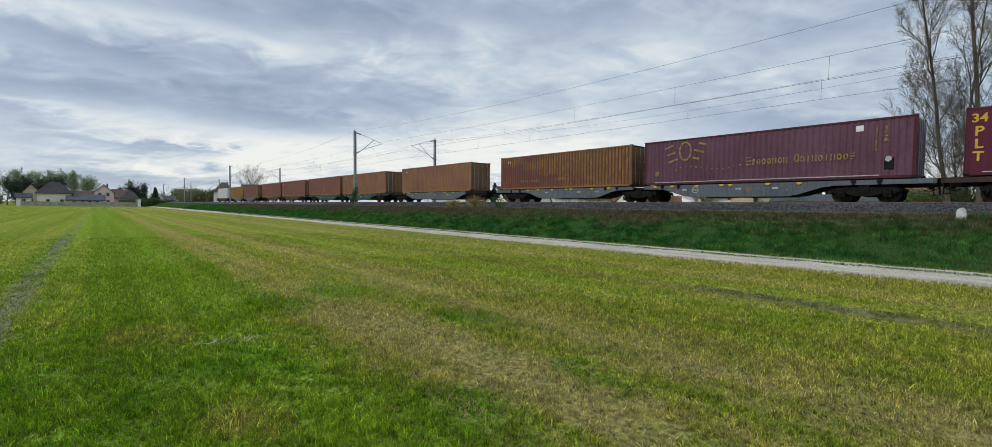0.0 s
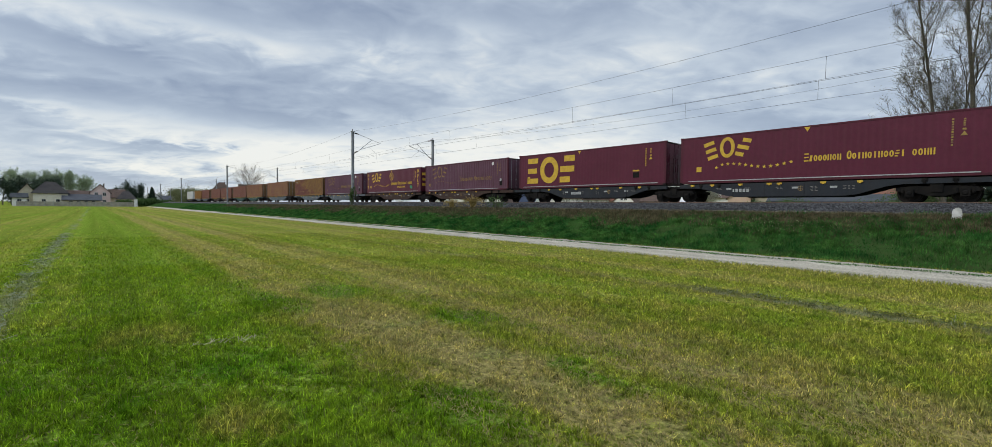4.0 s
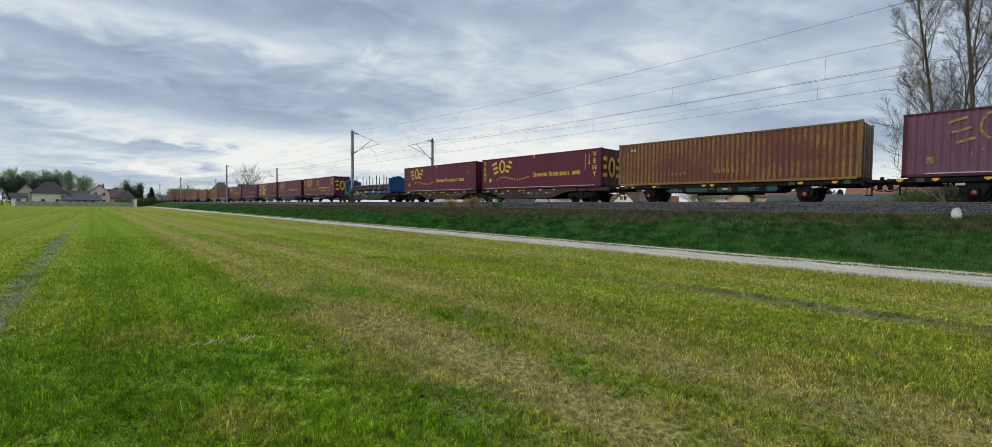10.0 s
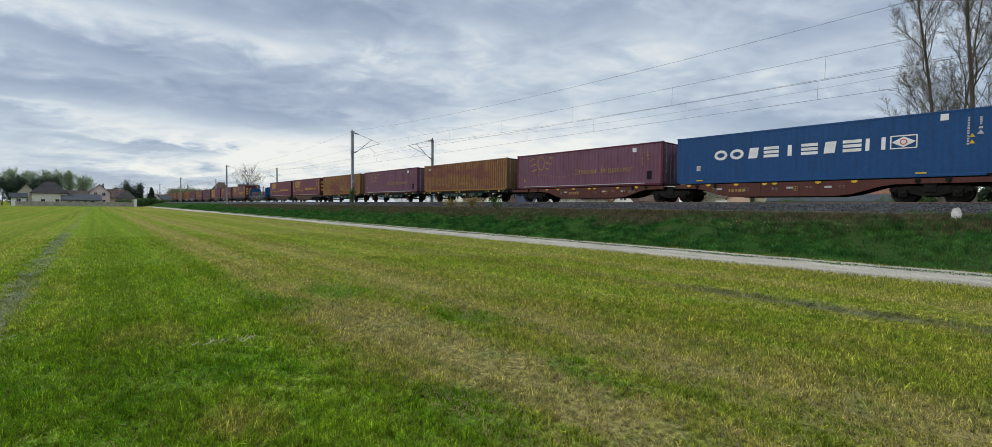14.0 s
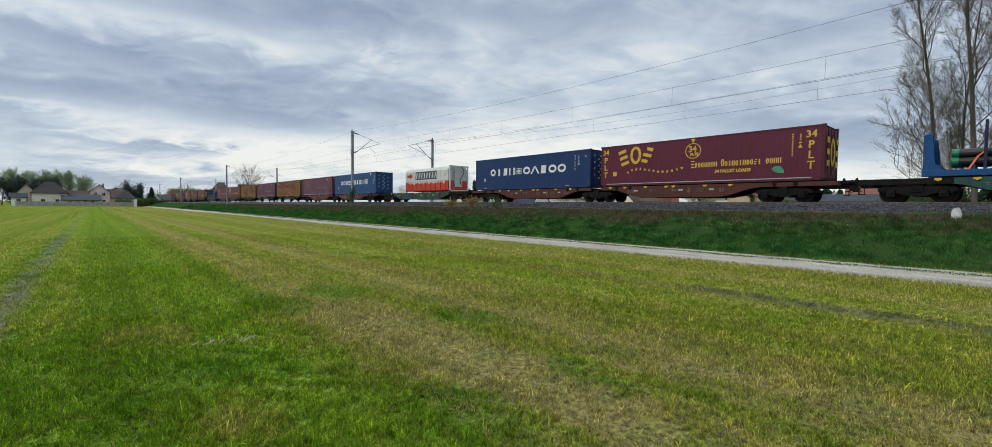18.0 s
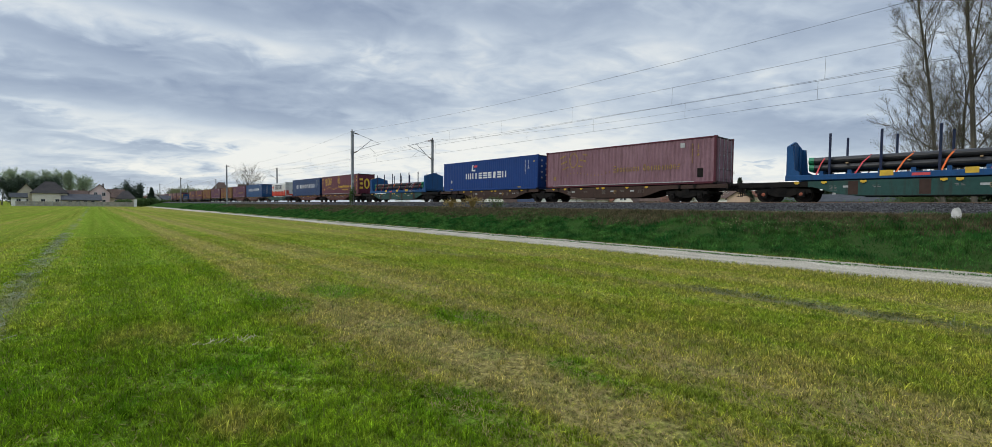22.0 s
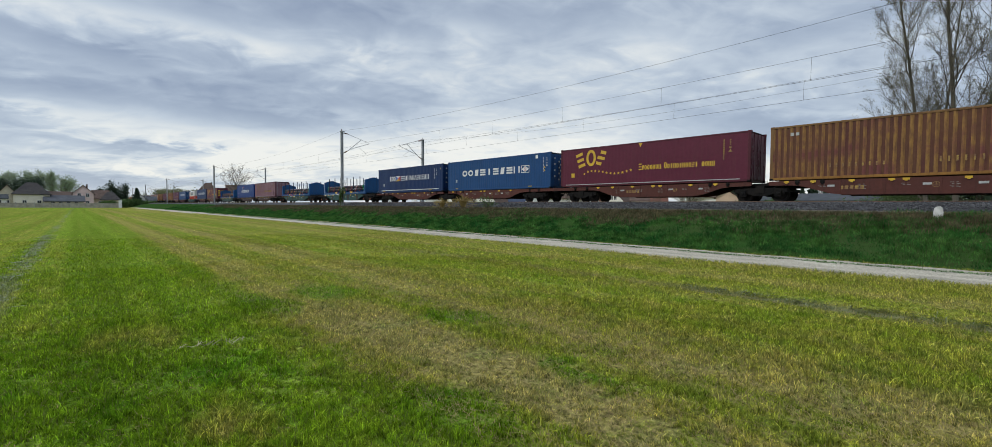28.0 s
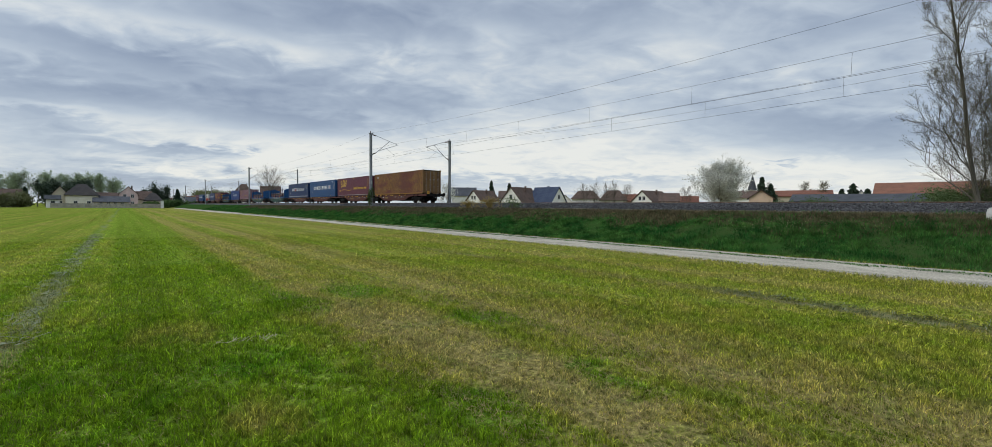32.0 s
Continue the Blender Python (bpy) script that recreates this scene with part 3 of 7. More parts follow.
def build_mast(side):
    """A lattice-free steel mast; side 1 carries the near track, -1 the far one. Local x points at its track."""
    label = "grey galvanised steel catenary mast with a tubular bracket"
    m = thing("catenary_mast", label, "catenary mast", group="catenary masts")
    s = Shape()
    h = 8.35
    s.box(-0.13, -0.115, -0.11, 0.11, -0.5, h).box(0.115, 0.13, -0.11, 0.11, -0.5, h).box(-0.115, 0.115, -0.012, 0.012, -0.5, h)
    part("pole", s, STEELPOLE, m)
    part("footing", Shape().box(-0.32, 0.32, -0.32, 0.32, -0.9, -0.22, 0.05), CONCRETE, m)
    reach = 2.95
    top, low = 8.25, 5.95
    cz = CARRY - 1.4 + 0.02
    part("head_plate", Shape().box(-0.2, 0.26, -0.13, 0.13, h, h + 0.05, 0.01), STEELPOLE, m)
    part("top_tie", Shape().tube((0.75, 0, top - 0.11), (reach + 0.35, 0, cz - 0.1), 0.022, n=8), STEELPOLE, m)
    part("brace", Shape().tube((0.65, 0, low + 0.28), (2.35, 0, cz + 0.2), 0.034, n=8), STEELPOLE, m)
    part("cross_tube", Shape().tube((0.95, 0, low + 0.5), (reach + 0.5, 0, cz - 0.12), 0.026, n=8), STEELPOLE, m)
    part("steady_arm", Shape().tube((2.0, 0, low + 0.82), (reach, 0, CONTACT - 1.4 + 0.05), 0.014, n=6), STEELPOLE, m)
    for nm, p, q in (("upper_insulator", (0.13, 0, top), (0.78, 0, top - 0.115)), ("lower_insulator", (0.13, 0, low), (0.68, 0, low + 0.3))):
        s = Shape().tube(p, q, 0.03, n=8)
        a, b = Vector(p), Vector(q)
        for i in range(7):
            c = a.lerp(b, 0.2 + 0.1 * i)
            d = (b - a).normalized() * 0.012
            s.tube(c - d, c + d, 0.075, 0.05, 10)
        part(nm, s, PORCELAIN, m)
    part("earth_clamp", Shape().box(-0.16, 0.16, -0.14, 0.14, low - 0.06, low + 0.06, 0.01), STEELPOLE, m)
    part("number_plate", Shape().box(-0.10, 0.10, -0.16, -0.14, 2.6, 2.95, 0.005), DULLWHITE, m)
    s = Shape().tube((-0.02, 0, h), (-0.02, 0, h + 0.28), 0.03, n=8).tube((-0.02, 0, h + 0.12), (-0.02, 0, h + 0.16), 0.06, n=10).tube((-0.02, 0, h + 0.2), (-0.02, 0, h + 0.24), 0.06, n=10)
    part("feeder_insulator", s, PORCELAIN, m)
    return m


def overhead():
    first = build_mast(1)
    first.matrix_basis = pose(22.1, MASTS[0], 1.4)
    for y in MASTS[1:]:
        copy_thing(first, pose(22.1, y, 1.4))
    for y in MASTS:
        copy_thing(first, pose(32.25, y - 0.9, 1.4, 0, 0, 180))
    def line(name, label, x, hang, sag, r, stagger=0.0):
        s = Shape()
        for k, (a, b) in enumerate(zip(MASTS, MASTS[1:])):
            pts = []
            for i in range(25):
                u = i / 24
                st = stagger * (1 - 2 * u) * (1 if k % 2 else -1)
                pts.append((x + st, a + (b - a) * u, hang - 4 * sag * u * (1 - u)))
            s.path(pts, r, 5)
        w = thing(name, label, "overhead wire", group="overhead wires")
        part("strand", s, WIRE, w)
        return w
    for x in TRACKS:
        line("contact_wire", "dark copper contact wire above the rails", x, CONTACT, 0.04, 0.008, 0.2)
        w = line("carrier_wire", "sagging dark carrier wire with thin droppers", x, CARRY, 0.45, 0.007)
        for k, (a, b) in enumerate(zip(MASTS[:4], MASTS[1:5])):
            for i in range(1, 9):
                u = i / 9 + (0.02 if x > 27 else 0)
                st = 0.2 * (1 - 2 * u) * (1 if k % 2 else -1)
                y = a + (b - a) * u
                part("dropper", Shape().tube((x, y, CARRY - 1.8 * u * (1 - u)), (x + st, y, CONTACT - 0.16 * u * (1 - u)), 0.006, n=4), WIRE, w)
    line("feeder_wire", "thin dark feeder wire along the mast heads", 22.08, 1.4 + 8.42, 1.0, 0.0065)
    line("feeder_wire", "thin dark feeder wire along the mast heads", 32.27, 1.4 + 8.42, 1.3, 0.0065)

# ---------------------------------------------------------------- the freight train
# Local space of wagons and loads: y ahead along the track, z up from the rail head, x across. The near side is -x.
DECK = 1.155          # height of a load's feet over the rails
TX = TRACKS[1]
MOVERS = []           # (thing, place along the track at 16 s)
WHEELSETS = {}        # local place along the parent: all wheelsets there

GLYPH = {}


def glyph_mesh(text, size):
    """Letters of the built-in font as a thin flat mesh in the xy plane."""
    if (text, size) not in GLYPH:
        cu = bpy.data.curves.new("letters", "FONT")
        cu.body, cu.size, cu.extrude, cu.resolution_u = text, size, 0.004, 3
        cu.align_x, cu.align_y, cu.offset = "CENTER", "CENTER", 0.012
        ob = bpy.data.objects.new("letters", cu)
        scene.collection.objects.link(ob)
        bpy.context.view_layer.update()
        GLYPH[text, size] = bpy.data.meshes.new_from_object(ob)
        bpy.data.objects.remove(ob)
    return GLYPH[text, size]


def on_side(u, v, length, lift=0.005, half=1.24):
    """The pose of a flat mark on the near side, u from the leading end and v from the feet."""
    return Matrix(((0, 0, -1, -half - lift), (-1, 0, 0, length / 2 - u), (0, 1, 0, v), (0, 0, 0, 1)))


def on_rear(u, v, length, lift=0.012, half=1.25):
    """The same on the trailing end, u from the near edge."""
    return Matrix(((1, 0, 0, -half + u), (0, 0, -1, -length / 2 - lift), (0, 1, 0, v), (0, 0, 0, 1)))


def plate(polys, thick=0.006):
    """Flat pieces of a mark; each is built as a part of its own by pieces()."""
    return [list(q) for q in polys]


def joined_plate(polys, thick=0.006):
    s = Shape()
    for poly in polys:
        s.prism(poly, "z", -0.004, thick)
    # pieces that meet share their corners
    seen, index, verts = {}, [], []
    for v in s.v:
        k = tuple(round(c, 5) for c in v)
        if k not in seen:
            seen[k] = len(verts)
            verts.append(v)
        index.append(seen[k])
    s.v, s.f = verts, [tuple(index[i] for i in f) for f in s.f]
    return s


def pieces(name, polys, material, parent, label, at, key=None, one=False):
    """One part for each plain piece of a mark (one: they form a single sign)."""
    if callable(polys):
        polys = CACHE.setdefault(("polys", name, key), polys()) if key is not None else polys()
    if isinstance(polys, (Shape, bpy.types.Mesh)):
        return part(name, polys, material, parent, label, at, key)
    if one or name in SIGNS or len(polys) == 1:
        return part(name, joined_plate(itertools.chain(*[q if isinstance(q[0], list) else [q] for q in polys])), material, parent, label, at, key)
    for i, q in enumerate(polys):
        part(name, lambda: joined_plate(q if isinstance(q[0], list) else [q]), material, parent, label, at, None if key is None else (key, i))


def slab(x, y, w, h, tilt=0.0, lean=0.0):
    """A plain block of lettering size, centred at x, y; tilt in degrees, lean as slant."""
    t = radians(tilt)
    pts = [(-w / 2 - lean * h / 2, -h / 2), (w / 2 - lean * h / 2, -h / 2), (w / 2 + lean * h / 2, h / 2), (-w / 2 + lean * h / 2, h / 2)]
    return [(x + p * cos(t) - q * sin(t), y + p * sin(t) + q * cos(t)) for p, q in pts]


def star(x, y, r):
    return [(x + (r if i % 2 == 0 else r * 0.42) * sin(i * pi / 5), y + (r if i % 2 == 0 else r * 0.42) * cos(i * pi / 5)) for i in range(10)]


def ring(x, y, a, b, w, n=24):
    out = []
    for i in range(n):
        t, q = 2 * pi * i / n, 2 * pi * (i + 1) / n
        out.append([(x + a * cos(t), y + b * sin(t)), (x + a * cos(q), y + b * sin(q)), (x + (a - w) * cos(q), y + (b - w) * sin(q)), (x + (a - w) * cos(t), y + (b - w) * sin(t))])
    return out


def sign(kind, x, y, w, h, st):
    """One plain shape of a sign: rings, bars, steps and wedges, no letters. st: width of its strokes."""
    a, b = w / 2, h / 2
    if kind == "o":
        return ring(x, y, a, b, st, 18)
    if kind == "i":
        return [slab(x, y, st * 1.25, h)]
    if kind == "h":
        return [slab(x - a + st / 2, y, st, h), slab(x + a - st / 2, y, st, h)]
    if kind == "e":
        return [slab(x, y + q * (b - st / 2), w, st) for q in (-1, 0, 1)]
    if kind == "s":
        return [slab(x + 0.15 * w, y + b - st / 2, 0.7 * w, st), slab(x, y, 0.95 * w, st), slab(x - 0.15 * w, y - b + st / 2, 0.7 * w, st)]
    if kind == "a":
        return [slab(x - a / 2, y, st, h, 0, 0.5 * w / h), slab(x + a / 2, y, st, h, 0, -0.5 * w / h)]
    return [slab(x, y, 0.62 * w, h, 0, 0.12)]


def sign_row(kinds, pitch, w, h, st, x0=0.0, y0=0.0, tall=()):
    """A name as a row of plain shapes; indexes in tall stand as high as capitals."""
    out = []
    for i, kind in enumerate(kinds):
        if kind == " ":
            continue
        k = 1.4 if i in tall else 1.0
        out.append(sign(kind, x0 + pitch * (i + 0.5), y0 + h * k / 2 - h / 2, w * (1.2 if i in tall else 1.0), h * k, st * (1.15 if i in tall else 1.0)))
    return out


def turned(polys, x, y, deg):
    """A shape turned about x, y."""
    c, n = cos(radians(deg)), sin(radians(deg))
    return [[(x + (p - x) * c - (q - y) * n, y + (p - x) * n + (q - y) * c) for p, q in poly] for poly in polys]


def word_bars(count, x0, y0, step, height, fill=0.6, tall=()):
    """A faint word as a row of plain bars; indexes in tall stand as high as capitals."""
    return [slab(x0 + step * (i + 0.5), y0 + height * (0.72 if i in tall else 0.5), step * fill * 0.5, height * (1.45 if i in tall else 1.0)) for i in range(count)]


# ---- containers
def corrugated(length, pitch=0.278, depth=0.036, z0=0.15, z1=2.8):
    """A side wall of upright corrugations in the plane x = 0, outward -x."""
    s = Shape()
    a, b = -length / 2 + 0.16, length / 2 - 0.16
    n = max(4, round((b - a) / pitch))
    p = (b - a) / n
    pts = []
    for i in range(n):
        y = a + i * p
        pts += [(0.0, y), (0.0, y + 0.25 * p), (depth, y + 0.5 * p), (depth, y + 0.75 * p)]
    pts.append((0.0, b))
    for x, y in pts:
        s.v += [(x, y, z0), (x, y, z1)]
    for i in range(len(pts) - 1):
        s.f.append((2 * i, 2 * i + 1, 2 * i + 3, 2 * i + 2))
    return s


def container(name, label, length, height, skin, frame_mat, doors_mat=None, deep=True, rails_mat=None, inner=None):
    """A steel box: corrugated walls, posts, rails, castings, roof and a pair of doors at the trailing end."""
    c = thing(name, label, "shipping container", group="containers on the train")
    L, H = length, height
    doors_mat, rails_mat = doors_mat or skin, rails_mat or frame_mat
    for sx, nm in ((-1, "near"), (1, "far")):
        dp = 0.034 if deep else 0.007
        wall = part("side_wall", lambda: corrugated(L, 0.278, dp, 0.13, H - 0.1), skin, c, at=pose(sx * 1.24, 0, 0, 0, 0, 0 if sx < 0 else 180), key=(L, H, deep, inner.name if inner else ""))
        # recess and one slope coloured darker: rib shade put in, along with rust
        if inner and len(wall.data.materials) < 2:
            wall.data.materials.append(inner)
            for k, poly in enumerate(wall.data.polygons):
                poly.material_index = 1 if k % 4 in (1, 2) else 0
        part("bottom_rail", lambda: Shape().box(-0.04, 0.05, -L / 2 + 0.15, L / 2 - 0.15, 0.015, 0.15, 0.012), rails_mat, c, at=pose(sx * 1.21, 0, 0, 0, 0, 0 if sx < 0 else 180), key=(L, "rail"))
        part("top_rail", lambda: Shape().box(-0.04, 0.04, -L / 2 + 0.15, L / 2 - 0.15, H - 0.12, H - 0.02, 0.012), frame_mat, c, at=pose(sx * 1.21, 0, 0), key=(L, H, "top"))
        for sy in (-1, 1):
            part("corner_post", lambda: Shape().box(-0.07, 0.07, -0.08, 0.08, 0.1, H - 0.1, 0.015), frame_mat, c, at=pose(sx * 1.178, sy * (L / 2 - 0.085), 0), key=H)
            for z in (0.0, H - 0.118):
                part("corner_casting", lambda: Shape().box(-0.081, 0.081, -0.089, 0.089, 0, 0.118, 0.014), BLACKSTEEL if z == 0 else frame_mat, c, at=pose(sx * 1.178, sy * (L / 2 - 0.089), z), key="casting")
    part("roof", lambda: roof_sheet(L, H), frame_mat, c, key=(L, H))
    part("floor", lambda: Shape().box(-1.16, 1.16, -L / 2 + 0.1, L / 2 - 0.1, 0.03, 0.16), frame_mat, c, key=L)
    part("front_wall", lambda: corrugated(2.5, 0.25, 0.04, 0.13, H - 0.1), skin, c, at=pose(0, L / 2 - 0.05, 0, 0, 0, -90), key=("f", H))
    for k, sx in enumerate((-1, 1)):
        def leaf():
            s = Shape().box(-0.545, 0.545, -0.025, 0.025, 0.16, H - 0.16, 0.008)
            for i in range(4):
                z = 0.32 + i * (H - 0.65) / 4
                s.box(-0.5, 0.5, -0.05, -0.02, z, z + (H - 0.65) / 4 - 0.12, 0.006)
            return s
        d = part("door", leaf, doors_mat, c, at=pose(sx * 0.552, -L / 2 + 0.055, 0), key=H)
        for x in (-0.3, 0.28):
            part("lock_rod", lambda: Shape().tube((0, -0.075, 0.12), (0, -0.075, H - 0.12), 0.018, n=6).box(-0.05, 0.05, -0.095, -0.05, 0.9, 0.98).box(-0.05, 0.05, -0.095, -0.05, 1.7, 1.78), STEELPOLE if deep else frame_mat, d, at=pose(x, 0, 0), key=H)
    return c


def roof_sheet(L, H):
    s = Shape()
    n = int(L / 0.42)
    a = -L / 2 + 0.1
    p = (L - 0.2) / n
    zs = []
    for i in range(n):
        zs += [(a + i * p, H - 0.03), (a + (i + 0.35) * p, H - 0.03), (a + (i + 0.5) * p, H - 0.008), (a + (i + 0.85) * p, H - 0.008)]
    zs.append((a + n * p, H - 0.03))
    for y, z in zs:
        s.v += [(-1.19, y, z), (1.19, y, z)]
    for i in range(len(zs) - 1):
        s.f.append((2 * i, 2 * i + 1, 2 * i + 3, 2 * i + 2))
    return s


def mark(c, name, shape, material, u, v, key=None, length=13.716, label="", lift=0.005):
    return pieces(name, shape, material, c, label, on_side(u, v, length, lift), key)


SIGNS = ("code_column", "round_badge", "emblem_ring", "diamond_frame", "diamond_core", "code_plate", "arrow_mark", "worn_row")


def words(c, text, size, material, u, v, length=13.716, rear=False):
    place = on_rear(u, v, length, 0.03) if rear else on_side(u, v, length)
    return part("lettering", lambda: glyph_mesh(text, size), material, c, "", place, (text, size))


def small_print(c, material, length=13.716, H=2.896, at=None):
    """Columns of code too small to read near the trailing end."""
    u = (length - 1.47) if at is None else at
    def cols():
        polys = []
        for k in range(11):
            polys.append(slab(0, -0.11 * k, 0.07, 0.07))
        for k in range(4):
            polys.append(slab(0.36, -0.02 - 0.09 * k, 0.07, 0.06))
        polys.append([(0.25, -0.72), (0.47, -0.72), (0.36, -0.53)])
        polys.append(slab(0.36, -0.45, 0.12, 0.08))
        return plate(polys)
    mark(c, "code_column", cols, material, u, H - 0.42, "codes", length)


MAROON = paint("maroon_paint", (0.088, 0.014, 0.03), (0.104, 0.018, 0.037), (0.09, 0.028, 0.034, 0.3), 0.4)
FADED = paint("faded_maroon", (0.13, 0.06, 0.088), (0.1, 0.042, 0.062), (0.055, 0.03, 0.028, 0.5), 0.6)
FADEDROSE = paint("bleached_maroon", (0.24, 0.138, 0.162), (0.19, 0.1, 0.12), (0.07, 0.035, 0.03, 0.5), 0.65)
MAROON_FRAME = paint("maroon_frame", (0.084, 0.014, 0.027), (0.062, 0.013, 0.021), (0.035, 0.016, 0.012, 0.5), 0.5)
COBALT = paint("cobalt_paint", (0.008, 0.05, 0.15), (0.011, 0.058, 0.165), (0.012, 0.03, 0.07, 0.4), 0.42)
NAVY = paint("navy_paint", (0.008, 0.031, 0.1), (0.011, 0.038, 0.115), (0.01, 0.015, 0.05, 0.4), 0.42)
FERRYBLUE = paint("deep_royal_paint", (0.004, 0.021, 0.08), (0.005, 0.026, 0.092), (0.008, 0.015, 0.06, 0.35), 0.42)
ROYAL = paint("royal_paint", (0.004, 0.032, 0.15), (0.006, 0.039, 0.17), (0.01, 0.02, 0.09, 0.35), 0.42)
CREAM = paint("offwhite_paint", (0.6, 0.6, 0.57), (0.5, 0.5, 0.47), (0.3, 0.26, 0.2, 0.4), 0.5)
SCARLET = paint("scarlet_paint", (0.55, 0.06, 0.03), (0.45, 0.045, 0.025), (0.25, 0.06, 0.04, 0.4), 0.5)
RACKBLUE = paint("rack_blue", (0.008, 0.06, 0.17), (0.012, 0.07, 0.19), (0.02, 0.03, 0.05, 0.5), 0.5)
PIPEBLACK = surf("pipe_coating", (0.014, 0.015, 0.018), (0.028, 0.028, 0.03), 1.4, 0.45)
CAPGREEN = surf("green_cap", (0.01, 0.16, 0.07), (0.012, 0.2, 0.09), 3.0, 0.4)
STRAPRED = surf("red_strap", (0.62, 0.07, 0.09), (0.52, 0.06, 0.06), 4.0, 0.7)
STRAPORANGE = surf("orange_strap", (0.8, 0.17, 0.03), (0.68, 0.13, 0.03), 4.0, 0.7)
STRAPWHITE = surf("white_strap", (0.66, 0.66, 0.64), (0.5, 0.5, 0.48), 4.0, 0.7)
TIMBER = surf("timber_chock", (0.42, 0.3, 0.17), (0.32, 0.22, 0.12), 3.0, 0.8)
LEAFGREEN = surf("leaf_mark", (0.03, 0.22, 0.11), (0.05, 0.3, 0.16), 3.0, 0.5)


def mustard_mat():
    """Mustard paint worn through to maroon and rust, in streaks that follow the corrugations."""
    k = Nodes("worn_mustard")
    v = k.coords("Object", (1, 1, 0.25), 41.0)
    w = k.coords("Object", (1, 0.35, 0.8), 23.0)
    streak = k.noise(v, 7.0, 6.0, 0.65)
    blot = k.noise(w, 0.8, 5.0, 0.6)
    fine = k.noise(k.coords("Object"), 30.0, 4.0)
    col = k.mix(k.ramp(streak, (0.35, 0.0), (0.6, 1.0)), (0.265, 0.142, 0.034), (0.145, 0.07, 0.027))
    col = k.mix(k.ramp(blot, (0.44, 0.0), (0.58, 0.85)), col, (0.125, 0.034, 0.036))
    col = k.mix(k.ramp(fine, (0.55, 0.0), (0.75, 0.45)), col, (0.07, 0.03, 0.018))
    MATS["worn_mustard"] = k.finish(col, 0.65, 0.0, fine, 0.002, 0.3)
    return MATS["worn_mustard"]


MUSTARD = mustard_mat()
# for the hollows of the ribs: rust tones, with their shade mixed into the colour
RUSTYRIBSHADE = paint("rusty_rib_shade", (0.08, 0.034, 0.024), (0.115, 0.052, 0.026), (0.085, 0.026, 0.026, 0.7), 0.7)
MUSTARDRAIL = paint("mustard_rail", (0.29, 0.145, 0.03), (0.19, 0.09, 0.025), (0.1, 0.042, 0.018, 0.6), 0.6)
RUSTDOOR = paint("rust_door", (0.21, 0.12, 0.045), (0.14, 0.075, 0.035), (0.05, 0.026, 0.016, 0.6), 0.7)


RUSSET = paint("russet_paint", (0.17, 0.066, 0.052), (0.205, 0.092, 0.06), (0.11, 0.045, 0.035, 0.6), 0.65)
RUSSETLIGHT = paint("russet_mustard_paint", (0.2, 0.086, 0.06), (0.25, 0.135, 0.06), (0.14, 0.055, 0.04, 0.6), 0.65)


def emblem(c, mat, worn=False):
    """Three leaning blocks, a swag of stars and the long line of bars: the owner's marks as plain shapes."""
    st = 0.19 if not worn else 0.1
    def blocks():
        return plate([turned(sign("e", 0, 0, 0.62, 1.05, st * 1.15), 0, 0, 17), turned(sign("s", 1.82, 0.06, 0.66, 1.05, st * 1.15), 1.82, 0.06, -15)])
    def stars():
        return plate([star(0.325 * i, 0.13 * cos((i - 2.3) * pi / 6) - (0.1 if i == 0 else 0), 0.11 if not worn else 0.07) for i in range(13)])
    def line():
        if worn:
            return plate(sign_row("edooohoh ooihoihoos", 0.265, 0.2, 0.32, 0.055, 0, 0.16, (0, 9)))
        return plate(sign_row("edooohoh ooihoihoosi oohh", 0.2, 0.165, 0.3, 0.058, 0, 0.16, (0, 9)))
    mark(c, "emblem_block", blocks, mat, 1.9, 1.98, ("block", worn))
    mark(c, "emblem_ring", lambda: plate(ring(0, 0, 0.42, 0.6, st, 20)), mat, 2.84, 2.1, ("curve", worn))
    mark(c, "star_swag", stars, mat, 2.25, 1.0, ("stars", worn))
    mark(c, "owner_line", line, mat, 6.45 if worn else 6.75, 1.0, ("line", worn))


